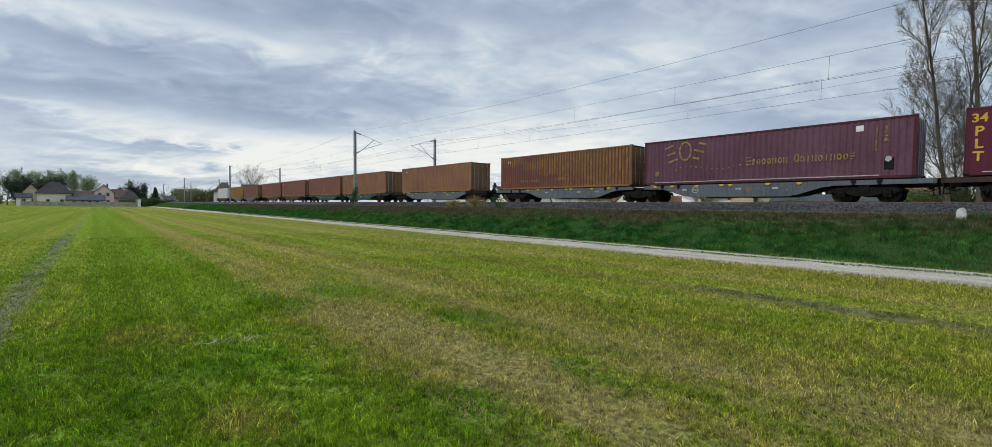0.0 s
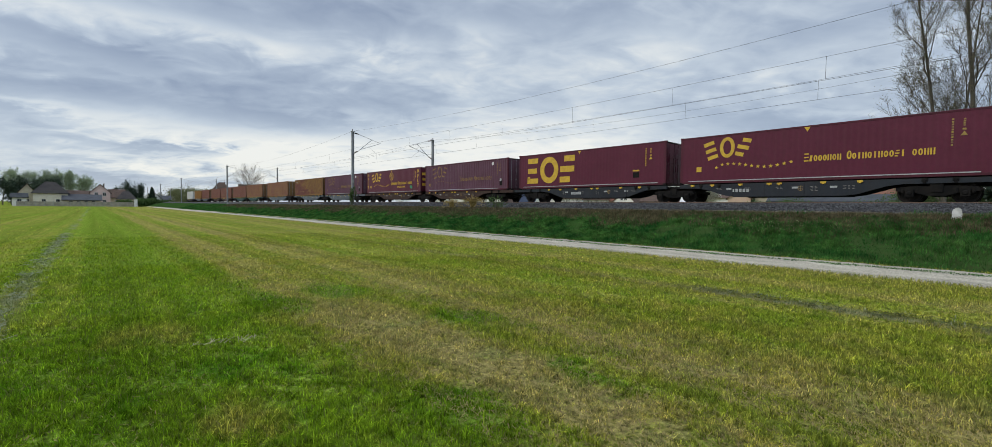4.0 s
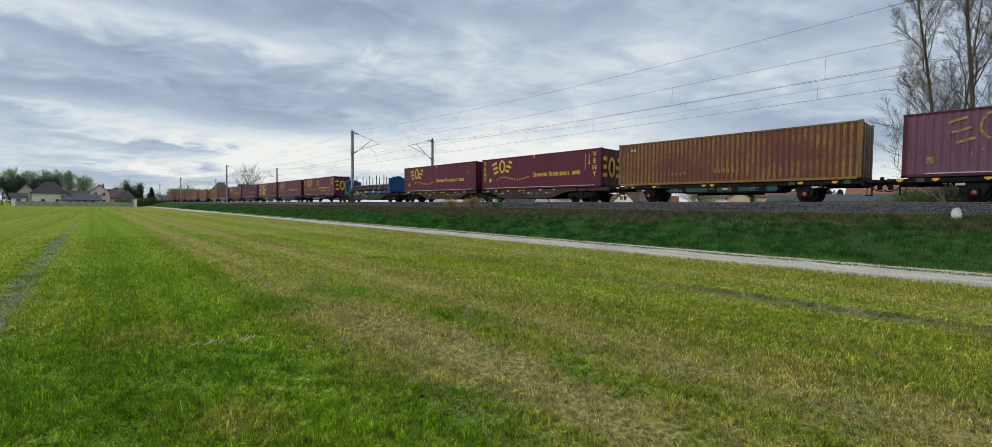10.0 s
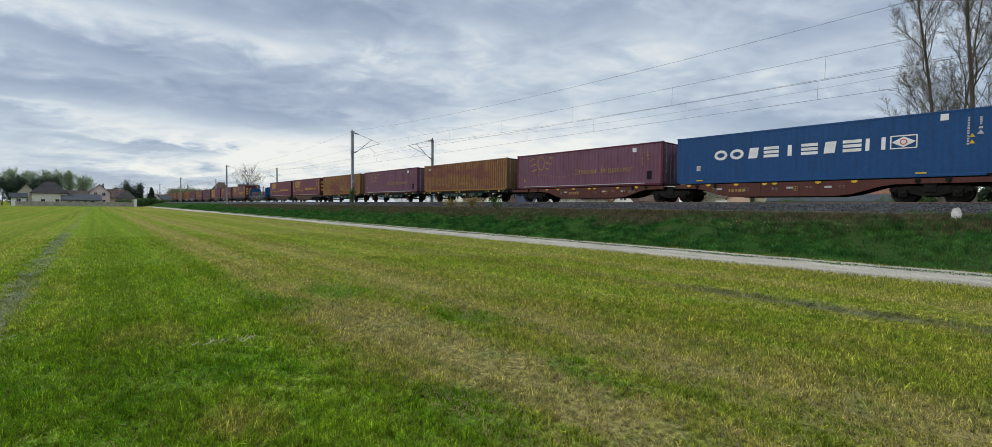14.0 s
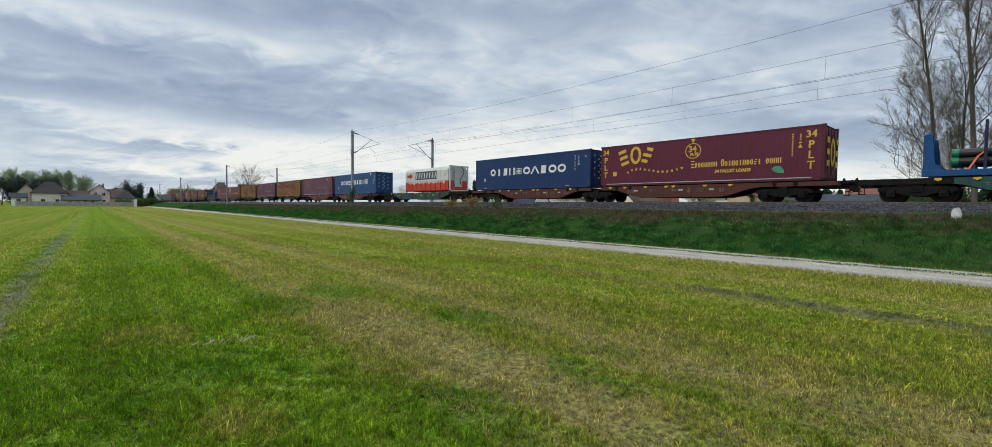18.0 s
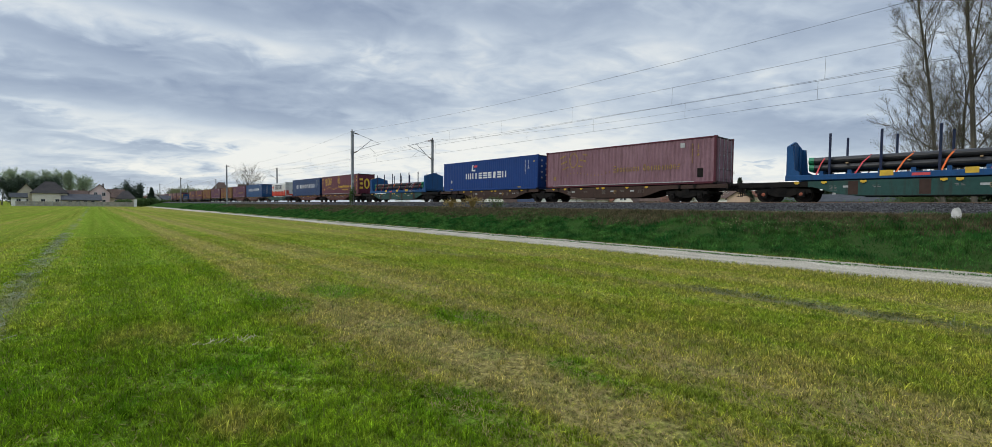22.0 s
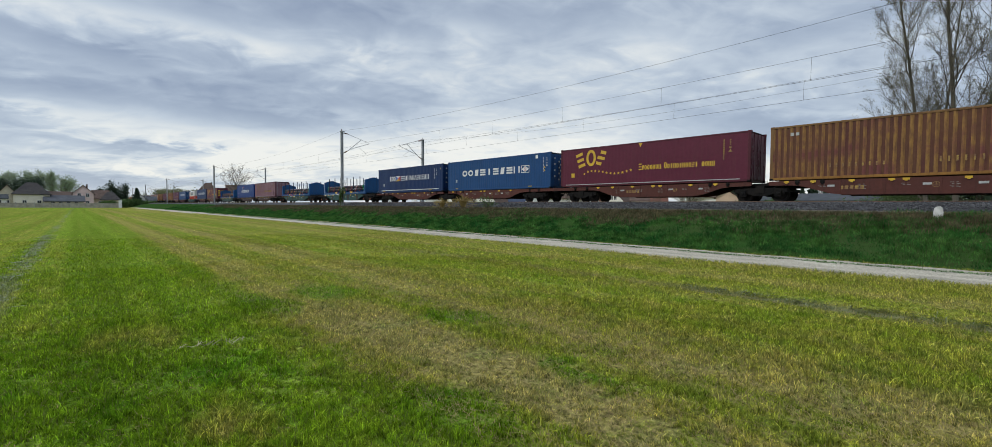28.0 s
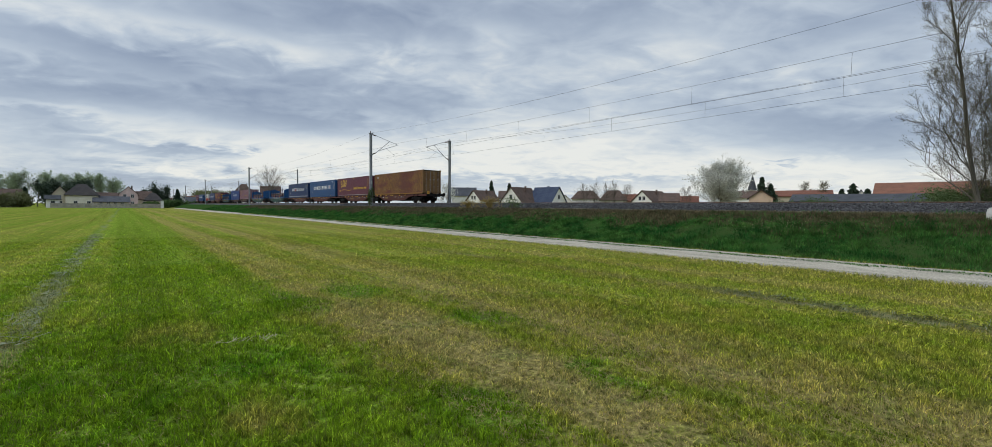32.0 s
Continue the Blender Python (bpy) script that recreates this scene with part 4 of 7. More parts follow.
def maroon_box(kind):
    labels = {"plt": "maroon shipping container with yellow emblem and pallet lettering", "vent": "maroon shipping container with yellow emblem, lettered vent at its ends",
              "com": "maroon shipping container with a yellow emblem and star swag", "big": "clean maroon container with three very large yellow blocks"}
    c = container("shipping_container", labels[kind], 13.716, 2.896, MAROON, MAROON_FRAME, deep=False)
    L = 13.716
    if kind == "big":
        def e_block():
            return plate([slab(0.1, 0.84, 1.2, 0.42), slab(0.05, 0, 1.05, 0.42), slab(0.1, -0.84, 1.25, 0.42)])
        mark(c, "emblem_block", e_block, YELLOW, 1.55, 1.5, "bigbars")
        mark(c, "emblem_ring", lambda: plate(ring(0, 0, 1.0, 1.08, 0.46, 24)), YELLOW, 3.5, 1.5, "bigring")
        mark(c, "emblem_block", lambda: plate([sign("s", 0, 0, 1.5, 2.1, 0.46)]), YELLOW, 5.4, 1.5, "bigs")
        mark(c, "roof_arrow", lambda: plate([[(-0.14, 0.12), (0, -0.12), (0.14, 0.12)]]), YELLOW, 6.6, 2.68, "arrow")
        small_print(c, YELLOW)
        mark(c, "notice", lambda: plate([slab(0, 0, 0.5, 0.10)]), YELLOW, L - 2.2, 1.05, "notice")
        mark(c, "dark_panel", lambda: plate([slab(0, 0, 0.48, 0.36)]), BLACKSTEEL, L - 2.2, 0.75, "dpanel")
    else:
        emblem(c, YELLOW)
        small_print(c, DULLYELLOW if kind == "com" else YELLOW)
        mark(c, "roof_arrow", lambda: plate([[(-0.14, 0.12), (0, -0.12), (0.14, 0.12)]]), YELLOW, 6.85, 2.68, "arrow")
        if kind == "plt":
            for u in (0.42, L - 0.62):
                words(c, "34", 0.5, YELLOW, u, 2.42)
                for i, ch in enumerate("PLT"):
                    words(c, ch, 0.56, YELLOW, u, 1.87 - 0.53 * i)
            mark(c, "round_badge", lambda: plate(ring(0, 0, 0.5, 0.48, 0.05)), YELLOW, 6.85, 2.06, "badge")
            words(c, "34", 0.52, YELLOW, 6.81, 2.16)
            words(c, "PLTS", 0.24, YELLOW, 6.93, 1.84)
            words(c, "34 PALLET LOADS", 0.25, YELLOW, 9.2, 0.72)
            mark(c, "leaf_badge", lambda: plate([[(-0.3, 0.06), (-0.13, 0.19), (0.14, 0.17), (0.29, -0.03), (0.31, -0.2), (0.02, -0.19), (-0.2, -0.08)]]), LEAFGREEN, 11.57, 0.66, "leaf")
        if kind == "vent":
            for u in (0.42, L - 0.62):
                for i, ch in enumerate("VENT"):
                    words(c, ch, 0.5, DULLYELLOW if u < 1 else YELLOW, u, 2.45 - 0.5 * i)
        if kind in ("plt", "vent"):
            rear = [slab(0.42, 2.1, 0.5, 0.3), slab(0.42, 1.5, 0.42, 0.3), slab(0.42, 0.9, 0.5, 0.3), sign("s", 2.08, 1.5, 0.55, 1.5, 0.3)]
            pieces("emblem_block", lambda: plate(rear), YELLOW, c, "", on_rear(0, 0.0, L, 0.035), "rearblock")
            pieces("emblem_ring", lambda: ring(1.26, 1.5, 0.44, 0.75, 0.24, 20), YELLOW, c, "", on_rear(0, 0.0, L, 0.035), "rearring")
    pieces("notice", lambda: plate([slab(0, 0, 0.3, 0.3)]), YELLOW, c, "", on_side(1.2, 0.88, L), "plate30")
    pieces("sill_stripe", lambda: plate([slab(0, 0, 12.6, 0.05)]), DULLWHITE, c, "", on_side(L / 2, 0.17, L, 0.025), "stripe")
    return c


FADEDPALE = paint("pale_faded_maroon", (0.155, 0.075, 0.115), (0.125, 0.055, 0.08), (0.065, 0.035, 0.035, 0.5), 0.6)


def faded_box(rose=False, pale=False):
    c = container("shipping_container", "sun-bleached rose maroon container, its yellow lettering nearly gone" if rose else "pale purple sun-faded container with worn yellow lettering" if pale else "faded purple-maroon container with worn yellow lettering", 13.716, 2.896, FADEDROSE if rose else FADEDPALE if pale else FADED, MAROON_FRAME)
    emblem(c, DULLYELLOW, True)
    mark(c, "white_patch", lambda: plate([slab(0, 0, 0.3, 0.28)]), WHITE if not rose else DULLWHITE, 11.6, 2.46, "wpatch")
    mark(c, "notice", lambda: plate([slab(0, 0, 0.24, 0.3)]), DULLYELLOW, 0.95, 0.75, "plate24")
    small_print(c, DULLYELLOW)
    mark(c, "dark_panel", lambda: plate([slab(0, 0, 0.36, 0.55)]), BLACKSTEEL, 12.75, 0.7, "dpanel2")
    if not (rose or pale):
        mark(c, "white_patch", lambda: plate([[(-0.12, -0.05), (0.02, -0.14), (0.15, -0.02), (0.11, 0.13), (-0.06, 0.15)]]), DULLWHITE, 12.7, 0.92, "chip", lift=0.012)
    mark(c, "sill_stripe", lambda: plate([slab(0, 0, 11.6, 0.05)]), DULLWHITE, 6.6, 0.17, "stripe2", lift=0.025)
    return c


def mustard_box(length=13.716, tone=None):
    c = container("shipping_container", "red-brown container, its paint worn to rust" if tone else "mustard container badly worn to maroon and rust", length, 2.896, tone or MUSTARD, tone or RUSTDOOR, RUSTDOOR, True, MUSTARDRAIL, RUSTYRIBSHADE if tone is None else None)
    if length > 13:
        mark(c, "worn_row", lambda: plate(word_bars(9, 0, 0, 0.26, 0.18, 0.5)), DULLYELLOW, 2.6, 0.6, "wornrow")
        mark(c, "worn_row", lambda: plate(word_bars(6, 0, 0, 0.26, 0.24, 0.5)), DULLYELLOW, 6.6, 0.62, "wornrow2")
        mark(c, "code_plate", lambda: plate([slab(-0.12, 0, 0.16, 0.16), slab(0.12, 0, 0.16, 0.16)]), DULLWHITE, 1.15, 2.42, "codep")
    return c


def blue_box(kind):
    data = {"cobalt": (COBALT, "cobalt blue container with white block lettering and a diamond"),
            "cargo": (NAVY, "navy blue container with wide white block lettering and a diamond"),
            "royal": (ROYAL, "royal blue container with white block lettering under a small emblem"),
            "ferry": (FERRYBLUE, "dark royal blue container with white lettering and a four-colour flag")}
    m, label = data[kind]
    c = container("shipping_container", label, 13.716, 2.896, m, m, m, deep=False)
    L = 13.716
    def diamond(u, v, k):
        w, h = 0.62 * k, 0.36 * k
        mark(c, "diamond_frame", lambda: plate([slab(0, h + 0.04, 2 * w + 0.1, 0.05), slab(0, -h - 0.04, 2 * w + 0.1, 0.05), slab(-w - 0.03, 0, 0.05, 2 * h + 0.12), slab(w + 0.03, 0, 0.05, 2 * h + 0.12)]), WHITE, u, v, ("dframe", k))
        mark(c, "diamond", lambda: plate([[(-w, 0), (0, -h), (w, 0), (0, h)]]), WHITE, u, v, ("dia", k))
        mark(c, "diamond_core", lambda: plate(ring(0, 0, 0.2 * k, 0.2 * k, 0.06 * k, 14)), REDMARK, u, v, ("dcore", k), lift=0.02)
    if kind == "cobalt":
        mark(c, "name_block", lambda: plate(sign_row("oodeiedeh", 0.894, 0.74, 0.58, 0.15)), WHITE, 2.27, 1.65, "cobalt")
        diamond(10.88, 1.66, 0.68)
        mark(c, "white_patch", lambda: plate([slab(0, 0, 0.26, 0.28)]), WHITE, 12.2, 2.6, "tpatch")
    elif kind == "cargo":
        mark(c, "name_block", lambda: plate(sign_row("oidh", 0.85, 0.72, 0.64, 0.17)), WHITE, 2.15, 1.6, "cargo1")
        diamond(5.98, 1.58, 0.5)
        mark(c, "name_block", lambda: plate(sign_row("oadoo", 0.985, 0.86, 0.66, 0.18)), WHITE, 6.48, 1.6, "cargo2")
    elif kind == "royal":
        mark(c, "name_block", lambda: plate(sign_row("hhieeedeh", 0.68, 0.52, 0.56, 0.14)), WHITE, 3.75, 1.42, "royal")
        mark(c, "emblem_block", lambda: plate([slab(0, 0.05, 0.16, 0.6, 0, 0.25), slab(0.22, -0.2, 0.42, 0.15)]), WHITE, 4.9, 2.15, "royall")
        mark(c, "emblem_tip", lambda: plate([slab(0, 0, 0.46, 0.2, 0, 0.3)]), STRAPRED, 5.4, 2.34, "royalt")
    else:
        mark(c, "name_block", lambda: plate(sign_row("doo", 0.47, 0.42, 0.57, 0.13)), WHITE, 2.79, 1.66, "ferry1")
        w, h = 0.5, 0.3
        for nm, poly, mm in (("flag_top", [(-w, h), (0, 0), (w, h)], WHITE), ("flag_side", [(-w, h), (-w, -h), (0, 0)], ROYALMARK), ("flag_fly", [(w, h), (0, 0), (w, -h)], REDMARK), ("flag_foot", [(-w, -h), (w, -h), (0, 0)], YELLOW)):
            mark(c, nm, lambda p=poly: plate([p]), mm, 4.75, 1.66, "flag")
        mark(c, "name_block", lambda: plate(sign_row("eedhahashedh", 0.485, 0.36, 0.53, 0.09)), WHITE, 5.37, 1.65, "ferry2")
        mark(c, "sill_stripe", lambda: plate([slab(0, 0, 12.2, 0.06)]), WHITE, 6.9, 0.3, "fstripe")
    mark(c, "notice", lambda: plate([slab(0, 0, 0.24, 0.3)]), DULLWHITE, 1.4, 0.95, "plate24")
    small_print(c, DULLWHITE, at=12.95 if kind == "cobalt" else None)
    for v in (1.72, 1.45) if kind == "cobalt" else (2.38,):
        mark(c, "warning_triangle", lambda: plate([[(-0.09, -0.07), (0.09, -0.07), (0, 0.09)]]), YELLOW, 13.07 if kind == "cobalt" else 13.27, v, "warn")
    mark(c, "yellow_shoe", lambda: plate([slab(0, 0, 0.4, 0.06)]), YELLOW, L - 2.2, 0.2, "shoe", lift=0.03)
    mark(c, "yellow_shoe", lambda: plate([slab(0, 0, 0.4, 0.06)]), YELLOW, 1.5, 0.2, "shoe", lift=0.03)
    def rear_marks():
        return plate([slab(0.45 + 0.55 * (k % 2) + 0.75 * (k // 8), 2.4 - 0.24 * (k % 8), 0.16, 0.13) for k in range(16)])
    pieces("code_column", rear_marks, DULLWHITE, c, "", on_rear(0, 0, L, 0.05), "rearcode")
    return c


ROYALMARK = surf("flag_blue", (0.03, 0.12, 0.45), (0.04, 0.14, 0.5), 2.0, 0.5)


def bulk_box():
    """The shorter white tipping container with a red lower half and rounded shoulders."""
    L, H = 9.125, 2.75
    c = thing("bulk_container", "white bulk container with a red lower half and dark block lettering", "shipping container", group="containers on the train")
    body = [(-1.2, 1.15), (-1.24, 1.2), (-1.24, 2.3), (-1.1, 2.58), (-0.7, 2.72), (0, 2.76), (0.7, 2.72), (1.1, 2.58), (1.24, 2.3), (1.24, 1.2), (1.2, 1.15)]
    part("upper_body", Shape().prism(body, "y", -L / 2 + 0.3, L / 2 - 0.1), CREAM, c)
    part("lower_body", Shape().prism([(-1.2, 0.12), (-1.245, 0.2), (-1.245, 1.148), (1.245, 1.148), (1.245, 0.2), (1.2, 0.12)], "y", -L / 2 + 0.3, L / 2 - 0.1), SCARLET, c)
    for i in range(9):
        y = L / 2 - 0.6 - i * 0.97
        for sx in (-1, 1):
            part("rib", lambda: Shape().prism([(-0.05, 0.15), (0.05, 0.15), (0.03, 1.1), (-0.03, 1.1)], "x", -0.045, 0.02), SCARLET, c, at=pose(sx * 1.25, y, 0, 0, 0, 0 if sx < 0 else 180), key="rib")
    part("end_frame", Shape().box(-1.22, -1.08, -L / 2, -L / 2 + 0.14, 0.05, H, 0.015).box(1.08, 1.22, -L / 2, -L / 2 + 0.14, 0.05, H, 0.015).box(-1.22, 1.22, -L / 2, -L / 2 + 0.12, H - 0.14, H, 0.015).box(-1.22, 1.22, -L / 2, -L / 2 + 0.12, 0.02, 0.16, 0.015), CREAM, c)
    s = Shape()
    for i in range(8):
        s.tube((-0.95, -L / 2 - 0.02, 0.3 + 0.28 * i), (-0.62, -L / 2 - 0.02, 0.3 + 0.28 * i), 0.015, n=6)
    s.tube((-0.95, -L / 2 - 0.02, 0.2), (-0.95, -L / 2 - 0.02, 2.5), 0.018, n=6).tube((-0.62, -L / 2 - 0.02, 0.2), (-0.62, -L / 2 - 0.02, 2.5), 0.018, n=6)
    part("ladder", s, STEELPOLE, c)
    pts = [(0.3 + 0.25 * sin(i * 0.5), -L / 2 - 0.06, 2.6 - 0.16 * i) for i in range(13)]
    part("hose", Shape().path(pts, 0.035), BLACKSTEEL, c)
    part("rear_hatch", Shape().box(-0.5, 0.5, -L / 2 + 0.12, -L / 2 + 0.3, 0.5, 2.3, 0.03), CREAM, c)
    part("red_apron", Shape().box(-1.07, 1.07, -L / 2 + 0.14, -L / 2 + 0.3, 0.16, 0.9, 0.01), SCARLET, c)
    for x in (-1.14, 1.14):
        for y in (-L / 2 + 0.1, L / 2 - 0.12):
            part("corner_casting", lambda: Shape().box(-0.081, 0.081, -0.089, 0.089, 0, 0.118, 0.014), BLACKSTEEL, c, at=pose(x, y, 0), key="casting")
    def outline():
        polys = []
        for i in range(8):
            x = 0.3 + 0.54 * i
            polys += [slab(x, 0.38, 0.5, 0.13, 3), slab(x, -0.38, 0.5, 0.13, 3), slab(x - 0.18, 0, 0.13, 0.7, 0, 0.2), slab(x + 0.18, 0, 0.13, 0.7, 0, 0.2)]
        return plate(polys)
    pieces("name_block", outline, NAVYMARK, c, "", on_side(2.3, 1.85, L))
    pieces("white_tooth", [[(0.4 * i, 0), (0.4 * i, -0.06 - 0.05 * (i * 5 % 4)), (0.4 * i + 0.3, -0.08 - 0.06 * (i * 3 % 5)), (0.4 * i + 0.4, 0)] for i in range(19)], CREAM, c, "", on_side(0.65, 1.148, L, 0.03))
    pieces("address_row", plate(word_bars(15, 0, 0, 0.17, 0.09, 0.5)), DULLWHITE, c, "", on_side(3.2, 1.0, L, 0.025))
    pieces("arrow_mark", plate([slab(0.2, 0, 0.8, 0.3), [(0.5, -0.36), (1.0, 0), (0.5, 0.36)]]), SCARLET, c, "", on_side(0.7, 1.85, L, 0.015))
    pieces("arrow_mark", plate([slab(0.2, 0, 0.6, 0.2), [(-0.1, -0.26), (-0.1, 0.26), (-0.45, 0)]]), CREAM, c, "", on_side(0.9, 1.3, L, 0.03))
    pieces("warning_triangle", plate([[(-0.16, -0.13), (0.16, -0.13), (0, 0.16)]]), YELLOW, c, "", on_side(8.2, 1.85, L, 0.015))
    return c


NAVYMARK = surf("navy_mark", (0.03, 0.035, 0.06), (0.05, 0.055, 0.08), 3.0, 0.5)


def pipe_rack(flip=False, orange=0.3, seed=1):
    """A blue cradle with end shelters, twelve stakes, two layers of capped pipes and lashing straps."""
    L = 13.7
    g = random.Random(seed)
    c = thing("pipe_rack", "blue steel cradle loaded with strapped black pipes, green end caps", "pipe rack", group="pipe racks on the train")
    s = Shape().box(-1.24, -1.1, -L / 2, L / 2, 0.02, 0.30, 0.02).box(1.1, 1.24, -L / 2, L / 2, 0.02, 0.30, 0.02)
    part("base_frame", s, RACKBLUE, c)
    part("deck", Shape().box(-1.1, 1.1, -L / 2 + 0.1, L / 2 - 0.1, 0.14, 0.29), RACKBLUE, c)
    for i in range(10):
        part("cross_beam", lambda: Shape().box(-1.1, 1.1, -0.08, 0.08, 0.28, 0.5, 0.015), RACKBLUE, c, at=pose(0, -L / 2 + 1.5 + i * 1.18, 0), key="crossbeam")
    for sy in (-1, 1):
        sh = part("end_shelter", lambda: Shape().prism([(-1.2, 0.3), (1.2, 0.3), (1.2, 1.86), (0.12, 2.2), (-0.12, 2.2), (-1.2, 1.86)], "y", -0.05, 0.05), RACKBLUE, c, at=pose(0, sy * (L / 2 - 0.08), 0), key="shelter")
        for sx in (-1, 1):
            part("cheek", lambda: Shape().prism([(0.0, 0.26), (0.62, 0.26), (0.56, 0.46), (0.34, 0.6), (0.22, 1.86), (0.0, 1.9)], "x", -0.035, 0.035), RACKBLUE, sh, at=pose(sx * 1.17, -0.0, 0, 0, 0, 180 if sy > 0 else 0), key="cheek")
            part("rib", lambda: Shape().box(-0.05, 0.05, -0.04, 0.04, 0.3, 1.98, 0.01), RACKBLUE, sh, at=pose(sx * 0.5, -sy * 0.09, 0), key="shrib")
    for i in range(6):
        y = L / 2 - 1.95 - i * 2.02
        for sx in (-1, 1):
            part("stake", lambda: Shape().box(-0.04, 0.04, -0.05, 0.05, 0.0, 2.36, 0.012), BLUESTAKE, c, at=pose(sx * 1.17, y + (0.0 if sx < 0 else -0.25), 0, 0, g.uniform(-0.6, 0.6), 0), key="stake")
    r = 0.172
    ends = (L / 2 - 0.95, -L / 2 + 0.95)
    for layer in range(2):
        for k in range(5):
            x = -0.84 + 0.42 * k
            z = 0.5 + r + layer * 0.365
            a, b = ends[0] - g.uniform(0, 0.25), ends[1] + g.uniform(0, 0.2) + 0.12 * layer
            p = part("pipe", lambda: Shape().tube((x, b, z), (x, a, z), r, n=14), PIPEBLACK, c, smooth=False)
            for w, q in ((b, -0.28), (a, 0.28)):
                part("end_cap", lambda: Shape().tube((x, w - q * 0.3, z), (x, w + q * 0.5, z), r + 0.016, n=14), CAPGREEN, p)
    for i in range(5):
        part("chock", lambda: Shape().box(-1.15, 1.0, -0.05, 0.05, 0.47 + 2 * r, 0.5 + 2 * r + 0.03, 0.01), TIMBER, c, at=pose(0, ends[1] + 0.9 + i * 2.3, 0), key="chock")
    n = 8
    for i in range(n):
        y = ends[1] + 0.7 + (ends[0] - ends[1] - 1.4) * i / (n - 1) + g.uniform(-0.2, 0.2)
        m = STRAPORANGE if g.random() < orange else STRAPRED
        lean = -g.uniform(0.18, 0.5)
        pts = [(-1.2, 0.05, 0.3), (-1.06, 0.02 + lean * 0.5, 0.85), (-1.0, lean, 1.12), (-0.85, lean - 0.03, 1.225), (0.85, lean - 0.03, 1.225), (1.0, lean, 1.12), (1.2, 0.05, 0.3)]
        st = Shape()
        for p, q in zip(pts, pts[1:]):
            b = len(st.v)
            st.v += [(p[0], y + p[1] - 0.034, p[2]), (p[0], y + p[1] + 0.034, p[2]), (q[0], y + q[1] + 0.034, q[2]), (q[0], y + q[1] - 0.034, q[2])]
            st.v += [(w[0] * 0.995, w[1], w[2] - 0.006) for w in st.v[b:b + 4]]
            st.f += [(b, b + 1, b + 2, b + 3), (b + 7, b + 6, b + 5, b + 4), (b + 1, b + 5, b + 6, b + 2), (b, b + 3, b + 7, b + 4)]
        part("strap", st, m, c, "orange lashing strap" if m is STRAPORANGE else "")
    for y0 in (ends[1] + 2.2,):
        st = Shape().path([(-1.22, y0, 0.5), (-1.0, y0 - 0.3, 1.12), (-0.88, y0 - 0.35, 1.24)], 0.025, 5).path([(-1.21, y0 + 0.4, 0.6), (-1.0, y0 - 0.1, 1.12)], 0.022, 5)
        part("tie_rope", st, STRAPWHITE, c, "white tied rope")
    for u, w, m in ((4.2, 0.5, YELLOW), (5.4, 0.62, STRAPRED), (7.0, 0.42, YELLOW), (9.25, 0.6, YELLOW)):
        pieces("placard", lambda: plate([slab(0, 0, w, 0.26 if m is YELLOW else 0.13)]), m, c, "", on_side(u + (0.3 if flip else 0), 0.27 if m is YELLOW else 0.17, L, 0.0), key=("pl", w))
    pieces("code_row", lambda: plate(word_bars(12, 0, 0, 0.11, 0.11, 0.6)), DULLWHITE, c, "", on_side(10.2, 0.12, L, 0.0), "coderow")
    return c


BLUESTAKE = paint("stake_blue", (0.012, 0.02, 0.055), (0.02, 0.028, 0.06), (0.03, 0.03, 0.04, 0.4), 0.6)

# ---- wagons
def wheelset(parent, y):
    """Two wheels on an axle; it rolls about x through its own origin."""
    prof = [(-0.067, 0.10), (-0.067, 0.16), (-0.03, 0.2), (-0.03, 0.36), (-0.067, 0.39), (-0.067, 0.452), (0.05, 0.46), (0.055, 0.485), (0.075, 0.485), (0.08, 0.39), (0.02, 0.36), (0.02, 0.2), (0.085, 0.16), (0.085, 0.10)]
    def make():
        s = Shape().lathe(prof, (-0.75, 0, 0), 22).lathe([(-o, r) for o, r in prof], (0.75, 0, 0), 22)
        s.tube((-1.0, 0, 0), (1.0, 0, 0), 0.085, n=10)
        for sx in (-1, 1):
            for k in range(4):
                t = k * pi / 2
                s.box(sx * 0.8 - 0.02, sx * 0.8 + 0.02, 0.28 * cos(t) - 0.035, 0.28 * cos(t) + 0.035, 0.28 * sin(t) - 0.035, 0.28 * sin(t) + 0.035)
        return s
    w = part("wheelset", make, WHEEL, parent, "dark steel wheels on an axle", pose(0, y, 0.46), "wheelset")
    WHEELSETS.setdefault(round(y, 2), []).append(w)
    return w


